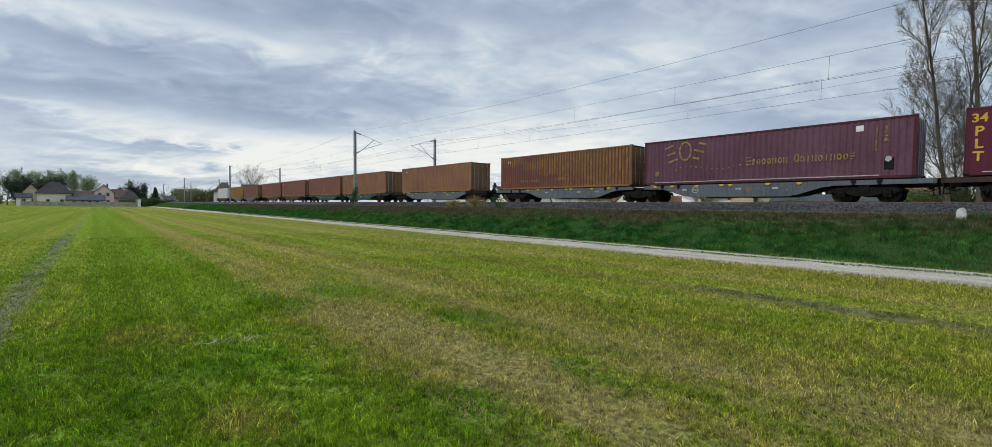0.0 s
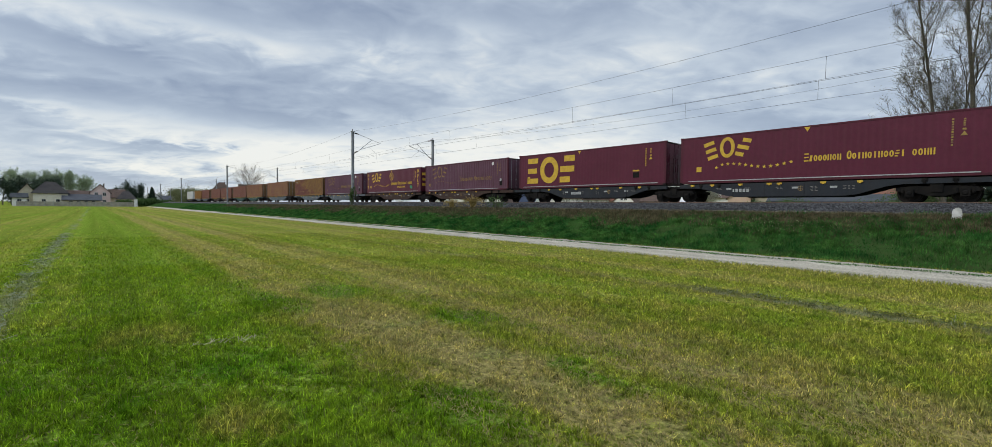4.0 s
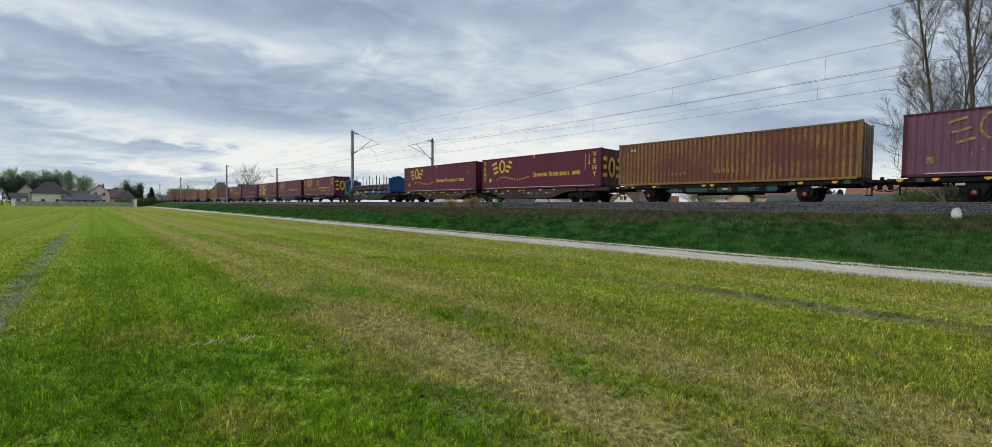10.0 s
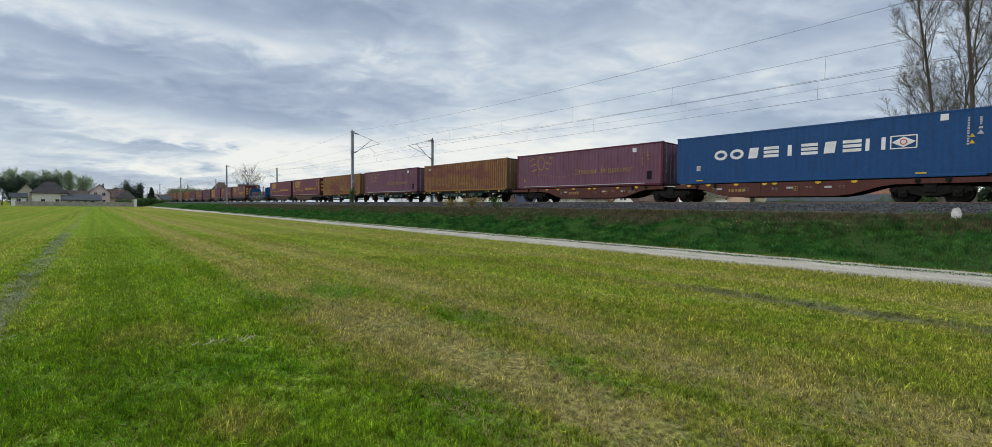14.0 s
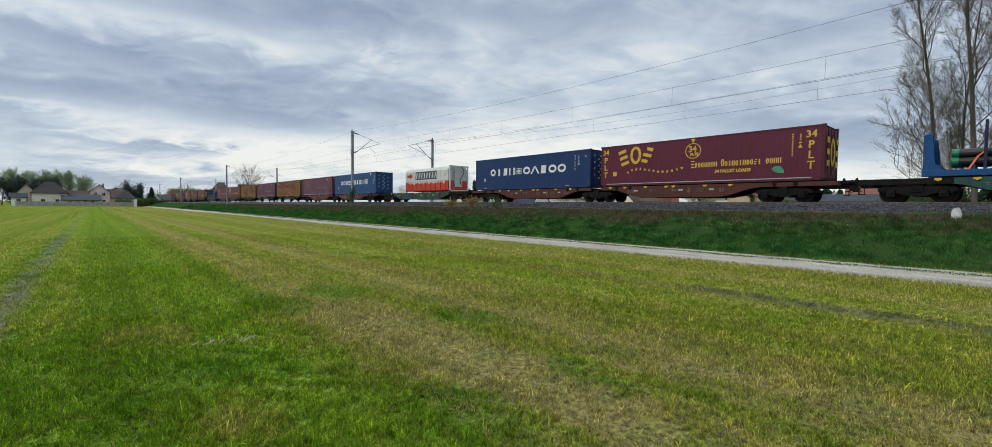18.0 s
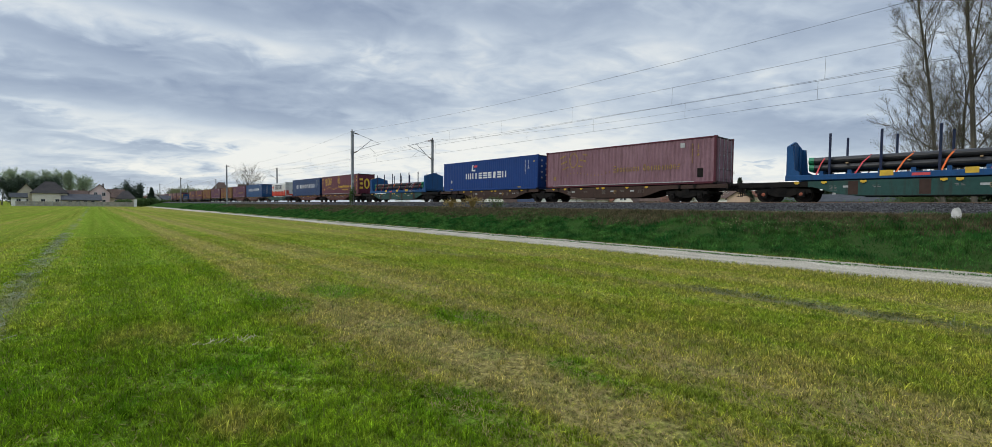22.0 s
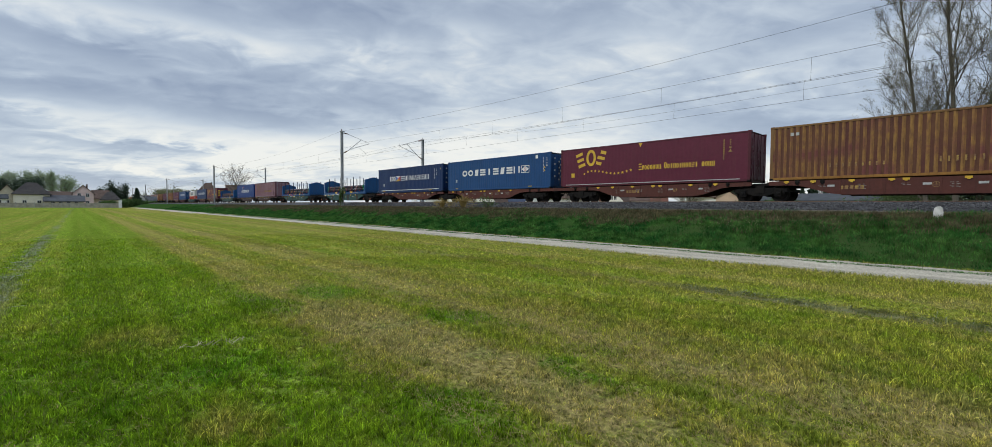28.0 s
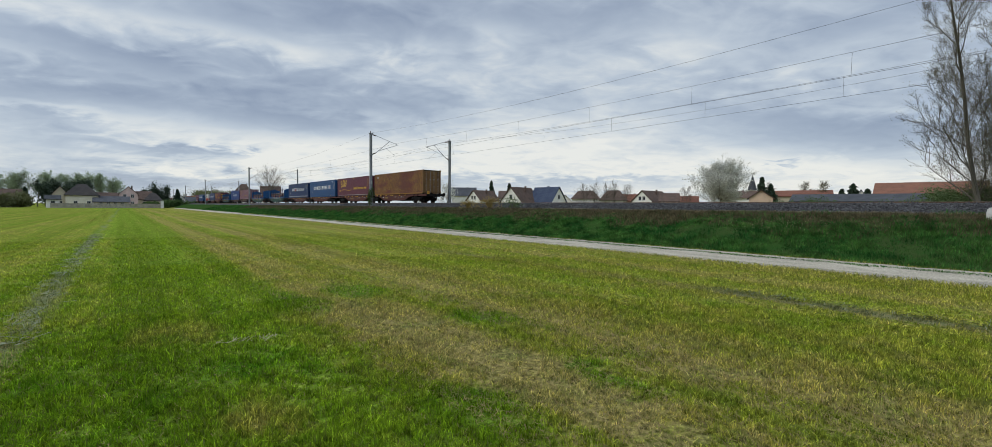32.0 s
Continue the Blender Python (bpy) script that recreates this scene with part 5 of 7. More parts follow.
def bogie(wagon, y, caps=None):
    """A two-axle bogie: cast side frames, springs, axle boxes, bolster and its two wheelsets."""
    def sides():
        s = Shape()
        for sx in (-1, 1):
            x0, x1 = (sx * 1.06 - 0.05, sx * 1.06 + 0.05)
            s.prism([(-1.35, 0.52), (-1.3, 0.72), (-0.6, 0.78), (0.6, 0.78), (1.3, 0.72), (1.35, 0.52), (1.1, 0.56), (0.55, 0.42), (0.3, 0.33), (-0.3, 0.33), (-0.55, 0.42), (-1.1, 0.56)], "x", x0, x1)
        s.box(-1.0, 1.0, -1.4, -1.3, 0.56, 0.7).box(-1.0, 1.0, 1.3, 1.4, 0.56, 0.7)
        return s
    b = part("bogie", sides, BLACKSTEEL, wagon, "black cast bogie", pose(0, y, 0), "bogieframe")
    part("bolster", lambda: Shape().box(-1.15, 1.15, -0.22, 0.22, 0.5, 0.92, 0.03), BLACKSTEEL, b, key="bolster")
    for a in (-0.9, 0.9):
        wheelset(b, a)
        for sx in (-1, 1):
            part("axle_box", lambda: Shape().box(-0.09, 0.09, -0.16, 0.16, -0.16, 0.17, 0.03), BLACKSTEEL, b, "", pose(sx * 1.1, a, 0.46, 0, 0, 0 if sx < 0 else 180), "axlebox")
            part("axle_cap", lambda: Shape().lathe([(-0.135, 0.03), (-0.13, 0.075), (-0.09, 0.10), (0.0, 0.10)], (0, 0, 0), 12), caps or BLACKSTEEL, b, "dull orange axle cap" if caps else "", pose(sx * 1.1, a, 0.46, 0, 0, 0 if sx < 0 else 180), "axlecap")
            part("coil_spring", lambda: Shape().tube((0, -0.24, 0.46), (0, -0.24, 0.68), 0.07, n=8).tube((0, 0.24, 0.46), (0, 0.24, 0.68), 0.07, n=8), BLACKSTEEL, b, at=pose(sx * 1.06, a, 0), key="springs")
    return b


def sill_mesh(y0, y1, belly0, belly1, deep, x, thick=0.16):
    """A fish-bellied side sill: shallow at both ends, deep between."""
    return Shape().prism([(y0, 1.12), (y1, 1.12), (y1, 0.9), (belly1 + 0.55, 0.88), (belly1, 0.8), (belly1 - 1.1, deep + 0.08), (belly1 - 1.7, deep), (belly0 + 1.7, deep), (belly0 + 1.1, deep + 0.08), (belly0, 0.8), (belly0 - 0.55, 0.88), (y0, 0.9)], "x", x - thick / 2, x + thick / 2)


def buffers(w, y, sign):
    for x in (-0.87, 0.87):
        b = part("buffer", lambda: Shape().tube((0, 0, 0), (0, 0.36, 0), 0.11, n=12).tube((0, 0.36, 0), (0, 0.54, 0), 0.085, n=12), BLACKSTEEL, w, at=pose(x, y, 1.03, 0, 0, 0 if sign > 0 else 180), key="bufstem")
        part("buffer_head", lambda: Shape().tube((0, 0.54, 0), (0, 0.6, 0), 0.2, 0.23, 16), BLACKSTEEL, b, key="bufhead")
    part("draw_hook", lambda: Shape().box(-0.05, 0.05, 0, 0.45, -0.06, 0.06, 0.01).box(-0.03, 0.03, 0.3, 0.5, -0.35, 0.02, 0.01), BLACKSTEEL, w, at=pose(0, y, 1.0, 0, 0, 0 if sign > 0 else 180), key="hook")
    pts = [(0.3, 0.0, 0.95), (0.32, 0.2, 0.7), (0.3, 0.45, 0.58), (0.25, 0.7, 0.62)]
    part("brake_hose", lambda: Shape().path(pts, 0.025, 6), BLACKSTEEL, w, at=pose(0, y, 0, 0, 0, 0 if sign > 0 else 180), key="hose")
    part("headstock", lambda: Shape().box(-1.2, 1.2, -0.12, 0.0, 0.84, 1.12, 0.02), BLACKSTEEL, w, at=pose(0, y, 0, 0, 0, 0 if sign > 0 else 180), key="headstock")
    part("shunter_step", lambda: Shape().box(-1.3, -1.0, -0.35, -0.08, 0.4, 0.43).tube((-1.28, -0.1, 0.42), (-1.28, -0.1, 0.9), 0.018, n=6).tube((-1.02, -0.1, 0.42), (-1.02, -0.1, 0.9), 0.018, n=6).tube((-1.28, -0.32, 0.42), (-1.28, -0.32, 0.9), 0.018, n=6), BLACKSTEEL, w, at=pose(0, y, 0, 0, 0, 0 if sign > 0 else 180), key=("step"))


def sill_marks(w, ys, seed, name_block=None):
    """Panels of data too small to read, a brake wheel ring and yellow lashing shoes along the near sill."""
    g = random.Random(seed)
    X = -1.2
    def at(y, z):
        return Matrix(((0, 0, -1, X - 0.003), (-1, 0, 0, y), (0, 1, 0, z), (0, 0, 0, 1)))
    for y in ys:
        k = g.randrange(3)
        def table(k=k):
            polys = []
            for r in range(2 + k):
                for c in range(2 + (k == 1)):
                    polys.append(slab(0.17 * c + 0.03 * (r % 2), -0.07 * r, 0.13 - 0.05 * ((r + c) % 2), 0.026))
            return joined_plate(polys)
        tagged(part("data_panel", table, FAINTWHITE, w, "", at(y, 0.86), ("tbl", k)), kind="stuff")
    y = ys[len(ys) // 2] - 1.1
    part("hand_wheel", lambda: joined_plate(ring(0, 0, 0.13, 0.13, 0.022, 18) + [slab(0, 0, 0.02, 0.24), slab(0, 0, 0.24, 0.02)]), DULLYELLOW, w, "", at(y, 0.78), "hwheel")
    for y in (ys[0] - 0.55, ys[2] - 0.7, ys[-1] + 0.4):
        part("data_plate", lambda: joined_plate([slab(0, 0, 0.3, 0.1)]), DULLWHITE, w, "", at(y + g.uniform(-0.2, 0.2), 0.82), "dplate")
    for y in [ys[0] + 1.5, ys[0] + 0.3, ys[-1] - 0.6, ys[len(ys) // 2] + 0.4, ys[len(ys) // 2] - 0.1, ys[0] - 1.3, ys[-1] + 0.9]:
        part("lashing_shoe", lambda: Shape().box(-0.03, 0.03, -0.12, 0.12, -0.05, 0.05, 0.01).box(-0.05, 0.02, -0.05, 0.05, -0.09, -0.04, 0.01), YELLOW, w, "", pose(X - 0.01, y, 1.06), "shoe")


def articulated_wagon(paint_mat, label, seed, name_block=None, caps=None):
    """Two bellied sections on three bogies; origin over the middle bogie."""
    w = thing("container_wagon", label, "freight wagon", group="wagons of the train")
    for sgn in (1, -1):
        ends = (0.45, 14.88) if sgn > 0 else (-14.88, -0.45)
        bel = (2.1, 10.6) if sgn > 0 else (-10.6, -2.1)
        for sx in (-1, 1):
            part("side_sill", lambda: sill_mesh(ends[0], ends[1], bel[0], bel[1], 0.36, sx * 1.12), paint_mat, w, key=("artic", sgn, sx))
            part("sill_flange", lambda: Shape().box(-0.06, 0.06, bel[0] + 1.6, bel[1] - 1.6, 0.34, 0.37), BLACKSTEEL, w, at=pose(sx * 1.12, 0, 0), key=("flange", sgn))
            for q in (-2.9, -0.9, 1.0, 2.7):
                part("stiffener", lambda: Shape().box(-0.095, 0.095, -0.045, 0.045, 0.4, 1.1, 0.012), paint_mat, w, at=pose(sx * 1.12, sgn * 6.35 + q, 0), key="artrib")
            for q in (-5.6, -4.6, 4.4, 5.5):
                part("load_bracket", lambda: Shape().box(-0.1, 0.06, -0.1, 0.1, 0.98, 1.14, 0.015).box(-0.13, -0.06, -0.05, 0.05, 0.9, 1.04, 0.01), BLACKSTEEL, w, at=pose(sx * 1.14, sgn * 7.3 + q, 0, 0, 0, 0 if sx < 0 else 180), key="artbracket")
        part("centre_beam", lambda: Shape().box(-0.25, 0.25, ends[0], ends[1], 0.75, 1.05), BLACKSTEEL, w, key=("cbeam", sgn))
        for i in range(7):
            part("cross_member", lambda: Shape().box(-1.05, 1.05, -0.1, 0.1, 0.8, 1.1), BLACKSTEEL, w, at=pose(0, ends[0] + 0.6 + i * 2.2, 0), key="cmember")
        sill_marks(w, [sgn * 6.0 + q for q in (3.2, 1.6, 0.0, -1.6, -3.0)], seed + sgn, name_block)
        if name_block:
            pieces("name_bar", lambda: plate([slab(0.2 * i, 0, 0.14, 0.18) for i in range(5)]), name_block, w, "", Matrix(((0, 0, -1, -1.206), (-1, 0, 0, sgn * 6.0 + 2.3), (0, 1, 0, 0.72), (0, 0, 0, 1))), "nbars")
        bogie(w, sgn * 12.3, caps)
        buffers(w, sgn * 14.88, sgn)
    bogie(w, 0.0, caps)
    part("swivel_plate", lambda: Shape().box(-0.6, 0.6, -0.5, 0.5, 0.9, 1.06, 0.03), BLACKSTEEL, w, key="swivel")
    return w


def flat_wagon(paint_mat, label, seed, caps=None):
    """A four-axle bellied container flat, 19.7 m over its buffers."""
    w = thing("container_wagon", label, "freight wagon", group="wagons of the train")
    for sx in (-1, 1):
        part("side_sill", lambda: sill_mesh(-9.25, 9.25, -5.6, 5.6, 0.36, sx * 1.12), paint_mat, w, key=("flat", sx))
        for sy in (-1, 1):
            part("end_rail", lambda: Shape().box(-0.09, 0.09, -1.675, 1.675, 0.86, 1.125), BLACKSTEEL, w, at=pose(sx * 1.12, sy * 7.575, 0), key="endrail")
        part("sill_flange", lambda: Shape().box(-0.1, 0.1, -3.9, 3.9, 0.34, 0.37), BLACKSTEEL, w, at=pose(sx * 1.12, 0, 0), key="flangef")
        for y in (-4.2, -1.4, 1.4, 4.0):
            part("stiffener", lambda: Shape().box(-0.09, 0.09, -0.2, 0.2, 0.42, 1.1, 0.01), BROWNWAGON if paint_mat is GREENWAGON else paint_mat, w, at=pose(sx * 1.12, y, 0), key="stiff")
    part("centre_beam", lambda: Shape().box(-0.25, 0.25, -9.25, 9.25, 0.75, 1.05), BLACKSTEEL, w, key="cbeamf")
    for i in range(9):
        part("cross_member", lambda: Shape().box(-1.05, 1.05, -0.1, 0.1, 0.8, 1.1), BLACKSTEEL, w, at=pose(0, -8.6 + i * 2.15, 0), key="cmember")
    sill_marks(w, [4.9, 3.2, 0.4, -1.8, -3.2], seed)
    for y in (7.1, -7.1):
        bogie(w, y, caps)
    for sgn in (1, -1):
        buffers(w, sgn * 9.27, sgn)
    return w


def two_axle_wagon(paint_mat, label, seed, caps=None):
    """A light two-axle container flat with a slim sill and leaf springs."""
    w = thing("container_wagon", label, "freight wagon", group="wagons of the train")
    for sx in (-1, 1):
        part("side_sill", lambda: Shape().box(-0.07, 0.07, -6.98, 6.98, 0.92, 1.12, 0.015), BLACKSTEEL, w, at=pose(sx * 1.12, 0, 0), key="slim")
        part("side_panel", lambda: Shape().box(-0.03, 0.03, -3.2, 3.0, 0.66, 1.0, 0.01), paint_mat, w, at=pose(sx * 1.14, 0, 0), key="bay")
        for q in (-2.4, -0.9, 0.3, 2.2):
            part("panel_gap", lambda: Shape().box(-0.045, 0.045, -0.28, 0.28, 0.64, 1.02, 0.01), BLACKSTEEL, w, at=pose(sx * 1.14, q, 0), key="pgap")
        for q in (-6.3, -3.9, 3.8, 6.2):
            part("load_bracket", lambda: Shape().box(-0.1, 0.06, -0.14, 0.14, 0.94, 1.14, 0.015), paint_mat, w, at=pose(sx * 1.13, q, 0, 0, 0, 0 if sx < 0 else 180), key="twobracket")
        part("lower_truss", lambda: Shape().prism([(-3.4, 0.84), (-3.0, 0.6), (3.0, 0.6), (3.4, 0.84)], "x", -0.05, 0.05), paint_mat, w, at=pose(sx * 1.02, 0, 0), key="truss")
        for y in (4.5, -4.5):
            part("axle_guard", lambda: Shape().prism([(-0.5, 0.86), (-0.28, 0.3), (-0.2, 0.3), (-0.18, 0.62), (0.18, 0.62), (0.2, 0.3), (0.28, 0.3), (0.5, 0.86)], "x", -0.02, 0.02), BLACKSTEEL, w, at=pose(sx * 1.08, y, 0), key="guard")
            part("leaf_spring", lambda: Shape().prism([(-0.75, 0.8), (-0.4, 0.7), (0, 0.66), (0.4, 0.7), (0.75, 0.8), (0.45, 0.8), (0, 0.79), (-0.45, 0.8)], "x", -0.05, 0.05), BLACKSTEEL, w, at=pose(sx * 1.05, y, 0), key="leafs")
            part("axle_box", lambda: Shape().box(-0.09, 0.09, -0.16, 0.16, -0.16, 0.2, 0.03), BLACKSTEEL, w, "", pose(sx * 1.1, y, 0.46, 0, 0, 0 if sx < 0 else 180), "axlebox2")
            part("axle_cap", lambda: Shape().lathe([(-0.135, 0.03), (-0.13, 0.075), (-0.09, 0.10), (0.0, 0.10)], (0, 0, 0), 12), caps or BLACKSTEEL, w, "dull orange axle cap" if caps else "", pose(sx * 1.1, y, 0.46, 0, 0, 0 if sx < 0 else 180), "axlecap")
    part("centre_beam", lambda: Shape().box(-0.2, 0.2, -6.98, 6.98, 0.78, 1.05), BLACKSTEEL, w, key="cbeam2")
    for i in range(7):
        part("cross_member", lambda: Shape().box(-1.05, 1.05, -0.1, 0.1, 0.8, 1.1), BLACKSTEEL, w, at=pose(0, -6.4 + i * 2.13, 0), key="cmember")
    part("brake_rigging", lambda: Shape().box(-0.5, 0.4, -1.2, 1.0, 0.5, 0.75, 0.03).tube((0.6, -2.0, 0.55), (0.6, 2.0, 0.55), 0.05, n=8), BLACKSTEEL, w, key="rig")
    sill_marks(w, [5.4, 2.6, 0.4, -1.9, -5.2], seed)
    for y in (4.5, -4.5):
        wheelset(w, y)
    for sgn in (1, -1):
        buffers(w, sgn * 6.98, sgn)
    return w


def joined(ob):
    """Registers the wheelsets of a copied wagon."""
    for o in ob.children_recursive:
        if o.name.startswith("wheelset"):
            WHEELSETS[round(o.location.y, 2)].append(o)
    return ob


GREYWAGON = paint("grey_wagon", (0.085, 0.105, 0.12), (0.12, 0.14, 0.15), (0.04, 0.04, 0.04, 0.5), 0.6)
BROWNWAGON = paint("brown_wagon", (0.04, 0.022, 0.017), (0.055, 0.032, 0.024), (0.03, 0.02, 0.016, 0.5), 0.65)
REDWAGON = paint("oxide_wagon", (0.095, 0.03, 0.022), (0.07, 0.024, 0.019), (0.045, 0.02, 0.015, 0.5), 0.6)
DARKWAGON = paint("black_wagon", (0.016, 0.02, 0.026), (0.026, 0.03, 0.036), (0.03, 0.024, 0.02, 0.4), 0.55)
GREENWAGON = paint("green_wagon", (0.018, 0.06, 0.052), (0.026, 0.075, 0.066), (0.03, 0.03, 0.025, 0.6), 0.6)
SLATEWAGON = paint("slate_wagon", (0.02, 0.023, 0.02), (0.032, 0.033, 0.028), (0.035, 0.03, 0.025, 0.5), 0.65)


def put(ob, s16, z=0.0):
    """Stands a thing at its place along the train."""
    ob.matrix_basis = pose(TX, s16, RAIL + z)
    MOVERS.append((ob, s16, RAIL + z))
    return ob


def train():
    cap = AXLEORANGE
    L = 13.716
    half = 7.34          # from the middle bogie to the centre of a box

    def pair(s, key, first, second, label, mat, seed, nb=None):
        w = put(articulated_wagon(mat, label, seed, nb), s)
        put(first, s + half, DECK)
        put(second, s - half, DECK)
        return w

    # leading part, seen from behind in the distance
    russet = mustard_box(L, RUSSET)
    put(flat_wagon(GREYWAGON, "grey four-axle container wagon", 3), 268.1)
    put(mustard_box(L, RUSSETLIGHT), 268.1, DECK)
    pair(293.4, "", copy_thing(russet, Matrix()), mustard_box(L, RUSSETLIGHT), "teal-green articulated container wagon", GREENWAGON, 4)
    pair(323.9, "", russet, copy_thing(russet, Matrix()), "brown articulated container wagon", BROWNWAGON, 11)
    gold = container("shipping_container", "golden yellow container far ahead", L, 2.896, MUSTARDRAIL, MUSTARDRAIL)
    pair(356.2, "", gold, copy_thing(russet, Matrix()), "grey articulated container wagon", GREYWAGON, 12)
    put(flat_wagon(SLATEWAGON, "slate-grey four-axle container wagon", 13), 382.0)
    put(container("shipping_container", "plain off-white container far ahead", L, 2.896, CREAM, CREAM), 382.0, DECK)
    # the part that passes the camera
    old = faded_box()
    wan = faded_box(False, True)
    plt = maroon_box("plt")
    com = maroon_box("com")
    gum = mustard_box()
    cob = blue_box("cobalt")
    grey = pair(242.57, "AB", gum, old, "blue-grey articulated container wagon", GREYWAGON, 21)
    part("round_badge", joined_plate(ring(0, 0, 0.2, 0.2, 0.045, 20) + [slab(0, 0, 0.46, 0.06)]), DULLWHITE, grey, "round white badge with a bar", Matrix(((0, 0, -1, -1.207), (-1, 0, 0, -4.0), (0, 1, 0, 0.8), (0, 0, 0, 1))))
    pair(212.69, "CD", plt, copy_thing(old, Matrix()), "dark brown articulated container wagon", BROWNWAGON, 22)
    pair(182.86, "EF", maroon_box("big"), com, "black articulated container wagon with white data panels", DARKWAGON, 23, DULLWHITE)
    single = two_axle_wagon(GREENWAGON, "dark green two-axle container wagon", 31, cap)
    put(single, 160.33)
    put(copy_thing(plt, Matrix()), 160.33, DECK)
    rack = pipe_rack(False, 0.15, 1)
    flat = flat_wagon(SLATEWAGON, "grimy slate four-axle wagon with orange axle covers", 41, cap)
    put(flat, 142.8)
    put(rack, 142.7, DECK)
    pair(117.98, "IJ", copy_thing(com, Matrix()), maroon_box("vent"), "grimy brown articulated container wagon", BROWNWAGON, 24)
    for s, load in ((95.45, copy_thing(gum, Matrix())), (80.28, wan), (65.09, copy_thing(gum, Matrix()))):
        put(joined(copy_thing(single, Matrix())), s)
        put(load, s, DECK)
    pair(42.67, "NO", copy_thing(wan, Matrix()), cob, "red-oxide articulated container wagon", REDWAGON, 25, DULLYELLOW)
    green = flat_wagon(GREENWAGON, "teal-green four-axle wagon with orange axle covers", 42, cap)
    put(green, 17.88)
    put(bulk_box(), 16.3, DECK)
    pair(-6.81, "QR", blue_box("cargo"), copy_thing(plt, Matrix()), "red-brown articulated container wagon", REDWAGON, 26)
    put(flat_wagon(GREENWAGON, "teal-green four-axle wagon under a pipe rack", 43), -31.6)
    put(pipe_rack(True, 0.45, 2), -31.5, DECK)
    pair(-56.2, "TU", blue_box("royal"), faded_box(True), "brown articulated container wagon", BROWNWAGON, 27)
    put(joined(copy_thing(green, Matrix())), -81.0)
    put(pipe_rack(False, 0.6, 3), -80.9, DECK)
    put(joined(copy_thing(green, Matrix())), -100.72)
    put(pipe_rack(True, 0.2, 4), -100.6, DECK)
    pair(-125.29, "XY", blue_box("ferry"), copy_thing(cob, Matrix()), "red-oxide articulated container wagon with white panels", REDWAGON, 28)
    pair(-154.74, "ZA", copy_thing(com, Matrix()), copy_thing(gum, Matrix()), "red-oxide articulated container wagon with a worn name", REDWAGON, 29, DULLYELLOW)
    tail = thing("tail_lamp", "small square yellow and red tail lamp on the last wagon", "tail lamp")
    part("housing", Shape().box(-0.12, 0.12, -0.08, 0.05, 0, 0.3, 0.02), YELLOW, tail)
    part("lens", Shape().tube((0, -0.1, 0.16), (0, -0.08, 0.16), 0.07, n=12), REDMARK, tail)
    tail.matrix_basis = pose(TX - 0.95, -169.66, RAIL + 1.12)
    MOVERS.append((tail, -169.66, RAIL + 1.12))


def motions():
    """The train runs away along the track at about 50 km/h, slowing very slightly."""
    def run(t):
        d = t - 16.0
        return 13.826 * d - 0.01523 * d * d
    for ob, s, z in MOVERS:
        x = ob.matrix_basis.translation.x
        walk(ob, [(t, pose(x, s + run(t), z)) for t in (0, 4, 8, 12, 16, 20, 24, 28, 32)])
    # every wheelset rolls without slip; those at one place in their frame share one roll
    for y, sets in WHEELSETS.items():
        first = sets[0]
        walk(first, [(i / FPS, pose(0, y, 0.46, -math.degrees((run(i / FPS) - run(0)) / 0.46) % 360)) for i in range(961)])
        for o in sets[1:]:
            o.rotation_mode = "QUATERNION"
            keys = o.animation_data_create()
            keys.action = first.animation_data.action
            keys.action_slot = first.animation_data.action_slot

# ---------------------------------------------------------------- vegetation
def blades(name, label, cat, mat, x, y, z, h, w, seed, bend=0.45):
    """Grass blades, two quads each would be too fine: a bent blade of two triangles-wide steps."""
    g = np.random.default_rng(seed)
    n = len(x)
    a = g.uniform(0, 2 * pi, n)
    lean = np.abs(g.normal(0, bend, n)) * h
    la = g.uniform(0, 2 * pi, n)
    dx, dy = np.cos(a) * w / 2, np.sin(a) * w / 2
    lx, ly = np.cos(la) * lean, np.sin(la) * lean
    v = np.zeros((n, 5, 3))
    v[:, 0] = np.stack([x - dx, y - dy, z - 0.01], 1)
    v[:, 1] = np.stack([x + dx, y + dy, z - 0.01], 1)
    v[:, 2] = np.stack([x + dx * 0.8 + lx * 0.35, y + dy * 0.8 + ly * 0.35, z + h * 0.6], 1)
    v[:, 3] = np.stack([x - dx * 0.8 + lx * 0.35, y - dy * 0.8 + ly * 0.35, z + h * 0.6], 1)
    v[:, 4] = np.stack([x + lx, y + ly, z + h], 1)
    tri = np.array([(0, 1, 2), (0, 2, 3), (3, 2, 4)])
    f = (np.arange(n)[:, None, None] * 5 + tri[None]).reshape(-1, 3)
    tagged(part(name, array_mesh(name, v.reshape(-1, 3), f), mat), label, cat, kind="stuff")


